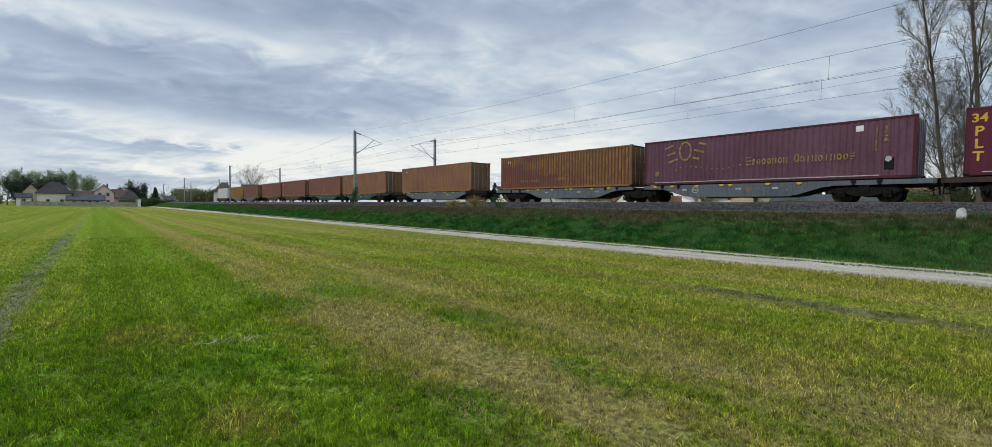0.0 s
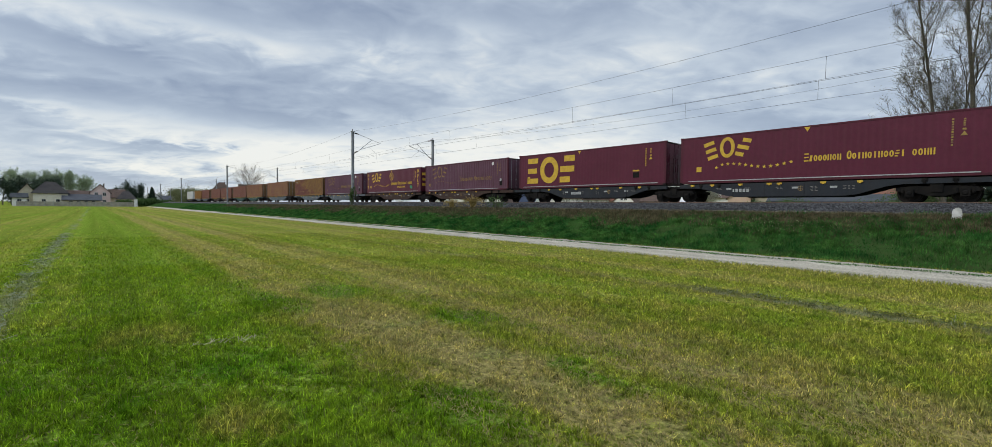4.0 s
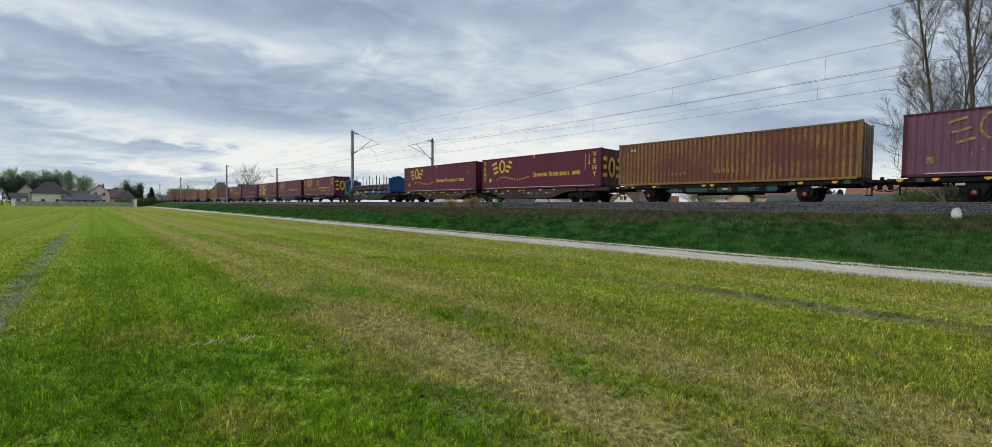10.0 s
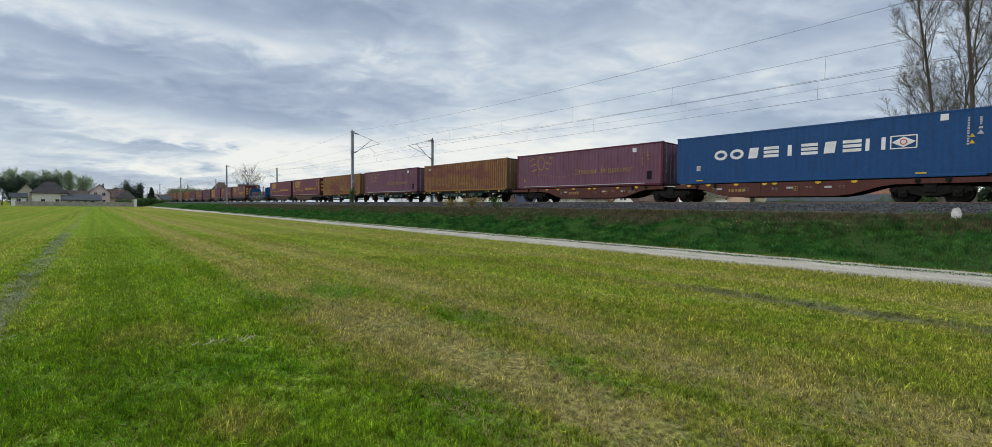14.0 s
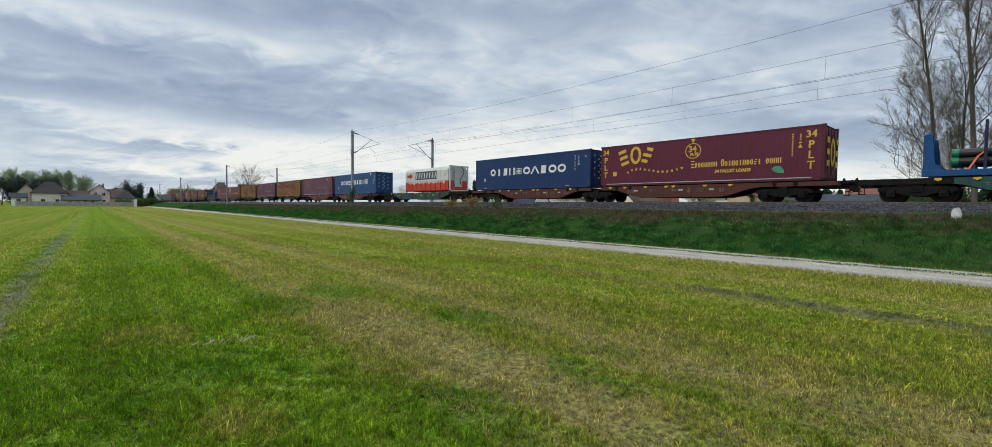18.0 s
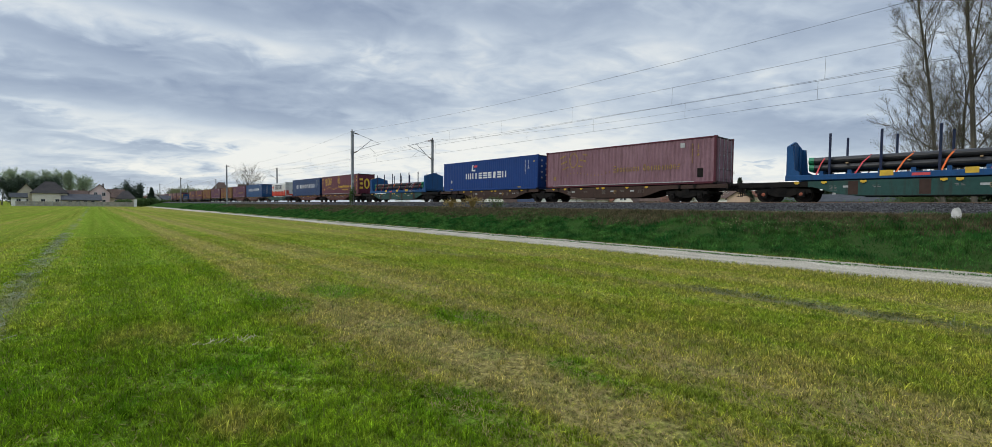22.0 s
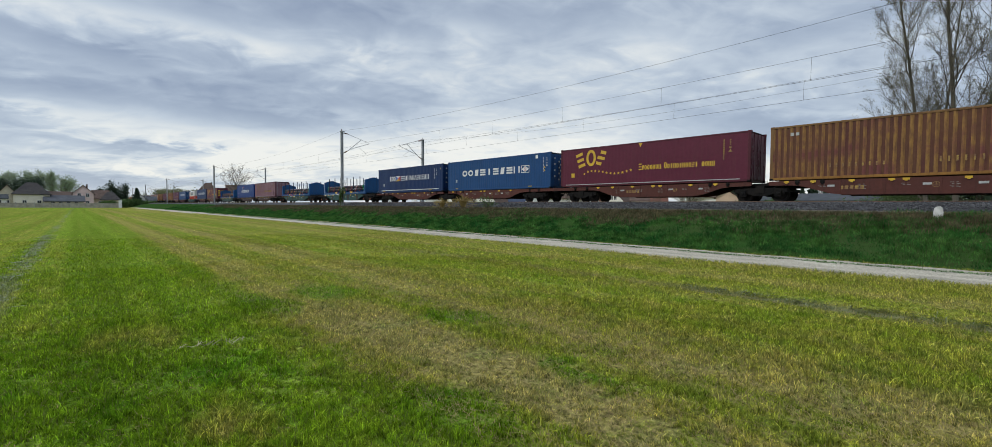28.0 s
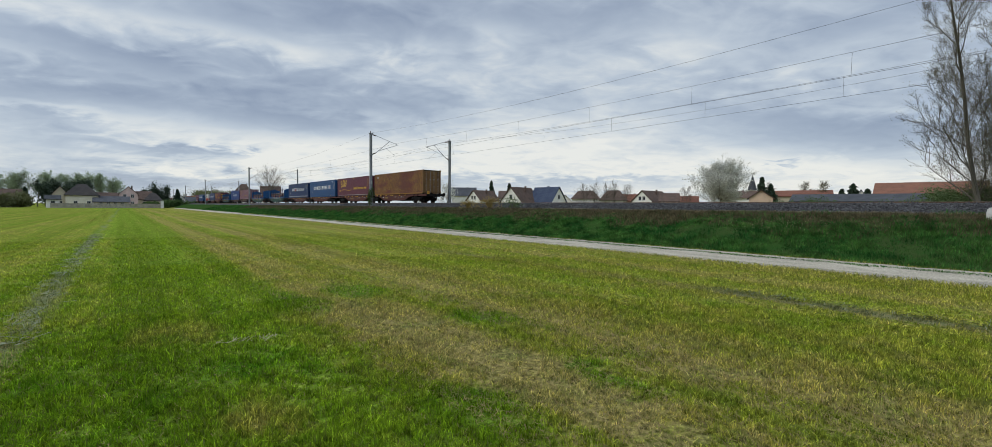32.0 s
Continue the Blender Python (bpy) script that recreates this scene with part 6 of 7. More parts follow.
def meadow():
    g = np.random.default_rng(21)
    xs, ys, hs, ws = [], [], [], []
    def lumps(x, y):
        """Tufts about a hand and a step across."""
        a = np.sin(x * 31 + 2.1 * np.sin(y * 17)) * np.cos(y * 29 + 1.9 * np.sin(x * 19))
        b = np.sin(x * 9.3 + 2.3 * np.sin(y * 4.7)) * np.cos(y * 8.1 + 2.0 * np.sin(x * 5.3))
        c = np.sin(x * 2.3 + 1.7 * np.sin(y * 1.3)) * np.cos(y * 1.9 + 1.3 * np.sin(x * 1.1))
        return np.clip(0.5 + 0.3 * a + 0.3 * b + 0.15 * c, 0, 1.15)
    for r0, r1, dens, h, w in ((2.3, 4.5, 10000, 0.056, 0.0075), (4.5, 8.0, 4800, 0.058, 0.0085), (8.0, 14.0, 1500, 0.056, 0.009), (14.0, 26.0, 420, 0.05, 0.012), (26.0, 42.0, 80, 0.04, 0.013)):
        area = radians(104) / 2 * (r1 * r1 - r0 * r0)
        n = int(area * dens)
        r = np.sqrt(g.random(n) * (r1 * r1 - r0 * r0) + r0 * r0)
        a = radians(HEAD) + (g.random(n) - 0.5) * radians(104)
        x, y = r * np.sin(a), r * np.cos(a)
        k = lumps(x, y)
        keep = (x < 13.25) & (g.random(n) < 0.12 + 1.35 * k) & (g.random(n) < np.clip((42 - r) / 24, 0, 1))
        x, y, k = x[keep], y[keep], k[keep]
        dry = np.exp(-((x - 2.8) / 0.6) ** 2) + np.exp(-((x - 4.3) / 0.3) ** 2)
        xs.append(x), ys.append(y)
        hs.append(h * g.uniform(0.35, 1.25, len(x)) * (0.15 + 1.5 * k) * (1 - 0.4 * np.clip(dry, 0, 1)))
        ws.append(w * g.uniform(0.7, 1.3, len(x)))
    x, y, h, w = map(np.concatenate, (xs, ys, hs, ws))
    blades("meadow_grass", "short mown meadow grass, green and straw mixed", "grass", BLADE, x, y, np.zeros_like(x), h, w, 22, 0.85)
    # cut straw lying about
    n = 190000
    r = np.sqrt(g.random(n) * (12.0 ** 2 - 2.4 ** 2) + 2.4 ** 2)
    a = radians(HEAD) + (g.random(n) - 0.5) * radians(104)
    x, y = r * np.sin(a), r * np.cos(a)
    k = ((np.abs(x - 2.7) < 0.8) & (g.random(n) < 0.6)) | (np.abs(x - 4.3) < 0.6) | (np.abs(x - 8.4) < 0.25) | ((np.abs(x + 1.0) < 0.2) & (g.random(n) < 0.4)) | (g.random(n) < 0.05)
    k &= g.random(n) < np.clip((12 - r) / 6, 0, 1)
    x, y = x[k], y[k]
    n = len(x)
    t = g.uniform(0, pi, n)
    L = g.uniform(0.02, 0.075, n)
    z = g.uniform(0.012, 0.045, n)
    dx, dy = np.cos(t) * L / 2, np.sin(t) * L / 2
    px, py = -np.sin(t) * 0.0014, np.cos(t) * 0.0014
    v = np.stack([np.stack([x - dx - px, y - dy - py, z], 1), np.stack([x + dx - px, y + dy - py, z + 0.01], 1), np.stack([x + dx + px, y + dy + py, z + 0.01], 1), np.stack([x - dx + px, y - dy + py, z], 1)], 1)
    tagged(part("cut_straw", array_mesh("cut_straw", v.reshape(-1, 3), np.arange(4 * n).reshape(-1, 4)), STRAW), "dry cut straw scattered on the meadow", "straw", kind="stuff")


def hay_rows():
    """Old hay left lying: a long row on either side and one pale wisp."""
    g = np.random.default_rng(27)
    for name, label, mat, n, x0, y0, x1, y1, spread, lift in (
            ("hay_row", "grey-green row of old raked hay on the meadow", HAY, 1100, 8.58, -0.6, 8.56, 4.1, 0.1, 0.045),
            ("hay_row", "grey-green row of old raked hay on the meadow", HAY, 1500, -1.0, 7.0, -1.05, 30.0, 0.12, 0.035),
            ("hay_wisp", "pale wisp of dry hay lying on the grass", PALEHAY, 60, 0.72, 5.72, 1.34, 5.65, 0.03, 0.03)):
        t = g.random(n)
        # the row thins out and thickens along its way
        t = t[np.sin(t * 37) + np.sin(t * 91 + 1) + g.normal(0, 0.6, n) > -0.7]
        n = len(t)
        x, y = x0 + (x1 - x0) * t + g.normal(0, spread, n) + 0.05 * np.sin(t * 60), y0 + (y1 - y0) * t + g.normal(0, 0.03, n)
        z = 0.03 + lift * g.random(n)
        a, long = g.uniform(0, pi, n), g.uniform(0.06, 0.2, n)
        dx, dy, dz = np.cos(a) * long / 2, np.sin(a) * long / 2, g.normal(0, 0.012, n)
        w = 0.003 + 0.00012 * np.abs(y)
        px, py = -np.sin(a) * w, np.cos(a) * w
        v = np.stack([np.stack([x - dx - px, y - dy - py, z - dz], 1), np.stack([x + dx - px, y + dy - py, z + dz], 1), np.stack([x + dx + px, y + dy + py, z + dz + 0.003], 1), np.stack([x - dx + px, y - dy + py, z - dz + 0.003], 1)], 1)
        tagged(part(name, array_mesh(name, v.reshape(-1, 3), np.arange(4 * n).reshape(-1, 4)), mat), label, "hay", kind="stuff")


HAY = surf("old_hay", (0.26, 0.28, 0.18), (0.15, 0.17, 0.1), 4.0, 0.95, spec=0.0)
PALEHAY = surf("pale_hay", (0.34, 0.32, 0.18), (0.24, 0.23, 0.12), 4.0, 0.95, spec=0.0)
PALEFLOWER = surf("pale_flower", (0.5, 0.5, 0.22), (0.42, 0.45, 0.25), 3.0, 0.8)
STRAW = surf("straw", (0.32, 0.25, 0.11), (0.2, 0.15, 0.07), 3.0, 0.9, spec=0.0)


def bank_grass():
    g = np.random.default_rng(31)
    px, pz = [16.3, 17.2, 18.2, 19.2, 20.2, 21.2, 22.0], [0.0, 0.3, 0.66, 0.98, 1.2, 1.33, 1.38]
    n = 210000
    y = 150 * g.random(n) ** 1.7 - 6
    x = 16.22 + g.random(n) ** 0.95 * (2.45 + 0.35 * np.sin(y * 0.9) + 0.25 * np.sin(y * 2.3) + 1.7 * np.exp(-((y - 1) / 7) ** 2)) + np.where(g.random(n) < 0.26, g.uniform(0, 2.9, n) * (np.sin(y * 0.8 + 2 * np.sin(y * 0.23)) > -0.1), 0)
    x = np.clip(x, 16.22, 21.7)
    clump = 0.5 + 0.5 * np.sin(x * 2.1 + 3 * np.sin(y * 0.7)) * np.sin(y * 1.9 + np.sin(x * 1.3))
    h = g.uniform(0.06, 0.15, n) * (0.35 + 1.4 * clump)
    far = 1 + np.maximum(y, 0) / 40
    blades("bank_grass", "lush dark green grass on the bank", "grass", BANKGRASS, x, y, np.interp(x, px, pz), h, 0.014 * far, 32, 1.1)
    n = 120000
    y = 110 * g.random(n) ** 1.6 - 6
    x = 18.3 + g.random(n) ** 0.75 * 3.7 + 0.35 * np.sin(y * 0.9) + 0.25 * np.sin(y * 2.7)
    x = np.minimum(x, 22.0)
    blades("dead_grass", "brown dead grass along the top of the bank", "grass", DEADGRASS, x, y, np.interp(x, px, pz), g.uniform(0.05, 0.2, n) * np.where(x > 21.3, 0.3, 1.0), 0.016 * (1 + np.maximum(y, 0) / 40), 33, 0.7)
    # path verges and the crown between the wheel ruts
    n = 20000
    y = 90 * g.random(n) ** 1.6 - 5
    x = np.where(g.random(n) < 0.5, g.normal(13.3, 0.09, n), g.normal(16.3, 0.12, n))
    blades("verge_grass", "ragged grass along the edges of the farm track", "grass", BLADE, x, y, np.zeros(n), g.uniform(0.025, 0.09, n), 0.012 * (1 + np.maximum(y, 0) / 40), 34, 0.9)
    n = 13000
    y = 90 * g.random(n) ** 1.4 - 5
    blades("crown_grass", "thin grass on the crown of the farm track", "grass", BANKGRASS, g.normal(15.15, 0.09, n), y, np.full(n, 0.055), g.uniform(0.02, 0.055, n), 0.012 * (1 + np.maximum(y, 0) / 40), 36, 0.9)
    # small pale flowers
    n = 170
    y, x = g.normal(6.0, 1.3, n), g.normal(18.4, 0.35, n)
    z = np.interp(x, px, pz) + g.uniform(0.2, 0.34, n)
    o = np.array([(-1, 0, 0), (0, 0, 1), (1, 0, 0), (0, 0, -1)], float) * 0.017
    v = (np.stack([x, y, z], 1)[:, None] + o[None]).reshape(-1, 3)
    tagged(part("pale_flowers", array_mesh("pale_flowers", v, np.arange(4 * n).reshape(-1, 4)), PALEFLOWER), "tiny pale flowers in the bank grass", "flowers", kind="stuff")


def dry_shrub(x, y, z, seed, r=0.9, h=1.0, mat=None, label="straw-yellow dry shrub on the bank"):
    g = np.random.default_rng(seed)
    t = thing("shrub", label, "shrub", pose(x, y, z))
    s = Shape()
    for i in range(130):
        a = g.uniform(0, 2 * pi)
        q = g.uniform(0.1, 1)
        p1 = (cos(a) * r * q * 0.4, sin(a) * r * q * 0.4, h * 0.55)
        p2 = (cos(a) * r * q, sin(a) * r * q * 1.4, h * g.uniform(0.6, 1.05) * (1.1 - 0.4 * q))
        s.tube((p1[0] * 0.2, p1[1] * 0.2, -0.05), p1, 0.012, 0.009, 3, False).tube(p1, p2, 0.009, 0.005, 3, False)
    part("stems", s, mat or DRYSTEM, t)
    n = 420
    a, q = g.uniform(0, 2 * pi, n), np.sqrt(g.random(n))
    c = np.stack([np.cos(a) * r * q, np.sin(a) * r * q * 1.4, h * g.uniform(0.1, 1.0, n) * (1.05 - 0.5 * q)], 1)
    part("foliage", leaf_quads(c, 0.035, g), DRYLEAF if mat is None else mat, t)


def leaf_quads(c, size, g, up=0.0):
    n = len(c)
    a = g.normal(0, 1, (n, 3))
    a /= np.linalg.norm(a, axis=1)[:, None]
    b = np.cross(a, g.normal(0, 1, (n, 3)))
    b /= np.linalg.norm(b, axis=1)[:, None]
    s = (size * g.uniform(0.6, 1.4, n))[:, None]
    v = np.stack([c - a * s, c + b * s * 0.6, c + a * s, c - b * s * 0.6], 1)
    return array_mesh("leaves", v.reshape(-1, 3), np.arange(4 * n).reshape(-1, 4))


DRYSTEM = surf("dry_stem", (0.34, 0.25, 0.08), (0.24, 0.17, 0.06), 3.0, 0.85)
DRYLEAF = leaf_mat("dry_leaf", (0.34, 0.23, 0.06), (0.2, 0.16, 0.05))
BARK = surf("grey_bark", (0.125, 0.112, 0.085), (0.08, 0.073, 0.056), 2.0, 0.9, 0, (1, 1, 0.2), 10.0, 0.02)
TWIG = surf("twig", (0.12, 0.1, 0.075), (0.085, 0.072, 0.055), 3.0, 0.9)
BUDS = leaf_mat("buds", (0.2, 0.165, 0.09), (0.15, 0.165, 0.07), 0.5)
# new-leaf green for far trees, lightened: distance haze is put into the colour
HAZYSPRING = leaf_mat("hazy_spring_leaf", (0.2, 0.27, 0.15), (0.28, 0.34, 0.2), 0.5)
DEEPGREEN = leaf_mat("needle", (0.022, 0.042, 0.024), (0.04, 0.062, 0.034), 0.1)
OLIVE = leaf_mat("olive_leaf", (0.10, 0.115, 0.045), (0.15, 0.155, 0.07))
BLOSSOM = leaf_mat("blossom", (0.7, 0.69, 0.64), (0.42, 0.42, 0.35))
FRESHLEAF = leaf_mat("fresh_leaf", (0.075, 0.125, 0.04), (0.115, 0.17, 0.06))
HEDGE = leaf_mat("hedge_leaf", (0.04, 0.085, 0.02), (0.075, 0.12, 0.03))


def taper(s, pts, radii, n):
    """One unbroken, tapering round bough along the points."""
    base = len(s.v)
    side = Vector((0.31, 0.77, 0.12))
    for i, p in enumerate(pts):
        d = (pts[min(i + 1, len(pts) - 1)] - pts[max(i - 1, 0)]).normalized()
        a = (side - d * side.dot(d)).normalized()
        b = d.cross(a)
        for k in range(n):
            s.v.append(tuple(p + (a * cos(2 * pi * k / n) + b * sin(2 * pi * k / n)) * radii[i]))
    for i in range(len(pts) - 1):
        for k in range(n):
            q, w = base + i * n, (k + 1) % n
            s.f.append((q + k, q + w, q + n + w, q + n + k))


def grow(seed, height, spread, levels, trunk_r, up=0.6, start=0.12, first=14, kids=5, fine=0.006):
    """A tapered trunk, its limbs one by one, the joined twigs, and the twig tips."""
    g = random.Random(seed)
    trunk, limbs, twigs, tips = Shape(), [], Shape(), []

    def bough(p, d, length, r, level, into):
        steps = 7 if level == 0 else 4 if level < 3 else 3
        pts = [p]
        dirs = [d]
        for i in range(steps):
            wob = 0.05 if level == 0 else 0.17
            d = (d + Vector((g.gauss(0, wob), g.gauss(0, wob), g.gauss(0, wob * 0.5) + (0.11 * up if level else 0)))).normalized()
            p = p + d * (length / steps)
            pts.append(p)
            dirs.append(d)
        taper(into, pts, [max(r * (1 - i / steps * 0.88), fine) for i in range(steps + 1)], 9 if level == 0 else 5 if level == 1 else 3)
        if level == levels:
            tips.extend(pts[1:])
            return
        n = first if level == 0 else kids
        for k in range(n):
            u = (start + (0.98 - start) * (k + g.random()) / n) if level == 0 else 0.15 + 0.85 * (k + g.random()) / n
            q = min(int(u * steps), steps - 1)
            base = pts[q].lerp(pts[q + 1], u * steps - q)
            az = g.uniform(0, 2 * pi)
            side = Vector((cos(az), sin(az), 0.001))
            ang = (g.uniform(0.42, 0.72) if up > 1.15 else g.uniform(0.5, 0.9)) if level == 0 else g.uniform(0.35, 0.8)
            nd = (dirs[q] * cos(ang) + (side - dirs[q] * side.dot(dirs[q])).normalized() * sin(ang)).normalized()
            ln = (spread * (1.15 - 0.75 * u) if level == 0 else length * g.uniform(0.35, 0.62))
            if level == 0:
                limbs.append(Shape())
                nxt = limbs[-1]
            else:
                nxt = twigs
            bough(base, nd, ln * g.uniform(0.75, 1.2), r * ((0.26 * (1.2 - 0.6 * u)) if level == 0 else 0.5), level + 1, nxt)
    bough(Vector((0, 0, -0.2)), Vector((g.gauss(0, 0.03), g.gauss(0, 0.03), 1)).normalized(), height, trunk_r, 0, trunk)
    return trunk, limbs, twigs, tips


def tree(name, label, x, y, z, seed, height, spread, trunk_r, leaves, leaf_size, per_tip, levels=3, up=0.6, first=14, kids=5, start=0.12, tilt=(0, 0), jitter=0.25, fine=0.006):
    t = thing(name, label, "tree", pose(x, y, z, tilt[0], tilt[1], 0))
    trunk, limbs, twigs, tips = grow(seed, height, spread, levels, trunk_r, up, start, first, kids, fine)
    part("trunk", trunk, BARK, t)
    for s in limbs:
        part("limb", s, BARK, t)
    if twigs.v:
        me = bpy.data.meshes.new("twig_mass")
        me.from_pydata(twigs.v, [], twigs.f)
        tagged(part("twig_mass", me, TWIG, t), kind="stuff")
    if leaves is not None:
        g = np.random.default_rng(seed)
        c = np.repeat(np.array([tuple(p) for p in tips]), per_tip, 0)
        c = c + g.normal(0, jitter, c.shape)
        part("crown", leaf_quads(c, leaf_size, g), leaves, t)
    return t


def conifer(x, y, h, r, seed, label="dark green conifer behind the gardens", mat=None):
    g = np.random.default_rng(seed)
    t = thing("conifer", label, "tree", pose(x, y, 0))
    part("trunk", Shape().tube((0, 0, -0.1), (0, 0, h * 0.95), 0.16, 0.03, 8), BARK, t)
    n = 2200
    u = g.random(n) ** 0.7
    a = g.uniform(0, 2 * pi, n)
    rr = r * (0.12 + u) * (0.5 + 0.3 * np.abs(np.sin(u * 19)) + 0.22 * np.sin(a * 3 + u * 11) + 0.12 * np.sin(a * 5 - u * 23)) * np.sqrt(g.random(n))
    c = np.stack([np.cos(a) * rr, np.sin(a) * rr, h * (1 - u) + 0.05 * h], 1)
    part("crown", leaf_quads(c, 0.09 * r + 0.12, g), mat or DEEPGREEN, t)


def bush(name, label, x, y, r, h, seed, mat, size=0.14, n=2200, z=0.0):
    g = np.random.default_rng(seed)
    t = thing(name, label, "shrub", pose(x, y, z))
    s = Shape()
    for i in range(16):
        a, q = g.uniform(0, 2 * pi), g.uniform(0.2, 0.8)
        s.tube((0, 0, -0.1), (cos(a) * r * q, sin(a) * r * q, h * g.uniform(0.4, 0.85)), 0.04, 0.01, 5, False)
    part("stems", s, BARK, t)
    k = 26
    cc = np.stack([g.normal(0, 0.42 * r, k), g.normal(0, 0.42 * r, k), h * g.uniform(0.18, 0.86, k)], 1)
    c = cc[g.integers(0, k, n)] + g.normal(0, 1, (n, 3)) * np.array([0.24 * r, 0.24 * r, 0.11 * h])
    c[:, 2] = np.clip(c[:, 2], 0.03, None)
    part("foliage", leaf_quads(c, size, g), mat, t)


def vegetation():
    # bare poplars beyond the tracks
    lab = "tall bare poplar with fine upright twigs and swelling buds"
    tree("poplar", lab, 40.0, 2.7, 0.0, 41, 20.0, 3.6, 0.14, BUDS, 0.026, 1, 4, 1.6, 30, 6, 0.08, (-4.5, -1.0), 0.14, 0.0045)
    tree("poplar", lab, 40.5, 1.75, 0.0, 42, 23.0, 4.6, 0.17, BUDS, 0.026, 1, 4, 1.5, 24, 6, 0.14, (0.0, 2.0), 0.14, 0.0045)
    tree("poplar", lab, 42.5, 2.4, 0.0, 43, 19.0, 3.8, 0.11, BUDS, 0.026, 1, 4, 1.5, 16, 4, 0.16, (0.0, 0.0), 0.14)
    tree("poplar", lab, 41.0, -0.6, 0.0, 44, 21.0, 4.8, 0.15, BUDS, 0.026, 1, 4, 1.4, 20, 4, 0.14, (-3.0, 0.0), 0.14)
    tree("poplar", lab, 41.5, -4.5, 0.0, 45, 20.0, 5.0, 0.16, BUDS, 0.03, 1, 3, 1.3, 18, 6, 0.14, (0.0, 3.0), 0.14)
    conifer(42.5, 0.2, 8.5, 1.9, 51, "dense dark evergreen beside the poplars")
    bush("shrub", "green hawthorn shrub behind the track", 42.5, 4.6, 1.9, 2.9, 52, FRESHLEAF, 0.05, 24000)
    bush("shrub", "green hawthorn shrub behind the track", 43.5, 2.3, 2.2, 3.2, 53, FRESHLEAF, 0.05, 18000)
    bush("shrub", "low olive brush along the far bank", 42.0, 7.6, 1.5, 2.1, 54, HEDGE, 0.055, 9000)
    bush("shrub", "low olive brush along the far bank", 43.0, 12.0, 1.6, 2.3, 56, HEDGE, 0.05, 6000)
    for i, (x, y, h) in enumerate(((41.6, 3.6, 6.5), (42.0, 0.9, 8.5), (41.8, -2.0, 8.0), (43.2, 3.0, 9.0))):
        tree("sapling", "thin bare sapling among the poplars", x, y, 0.0, 46 + i * 100, h, 2.6, 0.05, BUDS, 0.03, 2, 3, 1.4, 24, 6, 0.08, (0, 0), 0.14)
    # blossom
    tree("blossom_tree", "white-blossomed fruit tree in full spring flower", 72.0, 33.3, 0.0, 61, 6.4, 4.6, 0.16, BLOSSOM, 0.075, 9, 3, 1.2, 40, 7, 0.03, (0, 0), 0.16, 0.012)
    tree("blossom_tree", "white-blossomed shrub tree by the track", 51.5, 79.5, 0.0, 62, 5.4, 3.4, 0.12, BLOSSOM, 0.09, 5, 2, 0.6, 14, 7, 0.1, (0, 0), 0.35)
    tree("blossom_tree", "small white-blossomed tree by the track", 47.0, 83.0, 0.0, 63, 4.6, 2.6, 0.1, BLOSSOM, 0.09, 5, 2, 0.6, 12, 6, 0.1, (0, 0), 0.35)
    # bare trees over the far roofs
    tree("bare_tree", "bare spreading tree beside the line", 44.5, 190.5, 0.0, 64, 12.5, 8.5, 0.3, None, 0.1, 2, 3, 0.9, 26, 6, 0.16, (0, 0), 0.4, 0.014)
    for i, (x, y, h) in enumerate(((120, 101, 8.0), (122, 98, 8.6), (124, 95, 8.2), (125, 92, 8.8), (127, 89, 7.6), (140, 76, 7.0))):
        tree("bare_tree", "bare garden tree among the far houses", x, y, 0.0, 70 + i, h, 4.0, 0.09, None, 0.05, 1, 3, 1.4, 30, 6, 0.05, (0, 0), 0.25, 0.007)
    for i, (x, y, h) in enumerate(((162, 61, 8.5), (174, 53.4, 9.2), (172, 47.2, 9.4))):
        tree("bare_tree", "rounded bare tree behind the red roofs", x, y, 0.0, 80 + i, h, 3.4, 0.16, BUDS, 0.06, 2, 3, 0.5, 16, 6, 0.3, (0, 0), 0.3, 0.02)
    # park trees far up the field, a loose stand with bare gaps
    g = random.Random(9)
    for i in range(25):
        x = -64 + i * 2.62 + g.uniform(-1.0, 1.0)
        y = g.uniform(258, 276)
        h = (12.2 if -32 < x < -4 else 11.0) * g.uniform(0.92, 1.06)
        tree("park_tree", "tall tree in thin new leaf behind the houses", x, y, 0.0, 90 + i, h, g.uniform(4.4, 6.0), 0.24, HAZYSPRING, 0.17, 5, 2, 0.9, 18, 7, 0.32, (0, 0), 0.45, 0.03)
    for i, (x, y, h, r) in enumerate(((18.6, 246, 7.6, 2.4), (-28, 240, 7, 2.6))):
        conifer(x, y, h, r, 110 + i)
    for i, (x, y, r, h) in enumerate(((10.4, 240, 2.3, 10.2), (13.8, 243, 2.0, 9.0), (7.4, 246, 2.0, 7.4), (-22, 236, 2.6, 9.6), (-19, 238, 3.2, 10.4), (-15, 235, 3.0, 10.0), (-11.5, 237, 3.2, 11.0))):
        bush("evergreen", "dense dark evergreen clump behind the houses", x, y, r, h, 125 + i, DEEPGREEN, 0.25, 3200)
    for i, (x, y, r, h) in enumerate(((11.6, 201, 1.2, 2.2), (12.8, 204, 1.6, 2.8), (8.8, 208, 1.5, 2.4), (7.7, 211, 1.5, 2.2), (12.4, 230, 2.4, 2.8), (17.1, 240, 3.0, 3.2), (22.0, 250, 3.0, 3.0), (-30, 214, 3.5, 5.0), (-36, 216, 4.0, 5.5), (-43, 214, 4.0, 5.0), (-50, 212, 4.0, 5.2), (-26, 217, 3.0, 5.5), (-60, 214, 5.0, 5.0), (-72, 216, 6.0, 5.5))):
        bush("hedge_bush", "dark garden hedge at the edge of the meadow", x, y, r, h, 130 + i, HEDGE if x > -20 else OLIVE, 0.22, 2400)
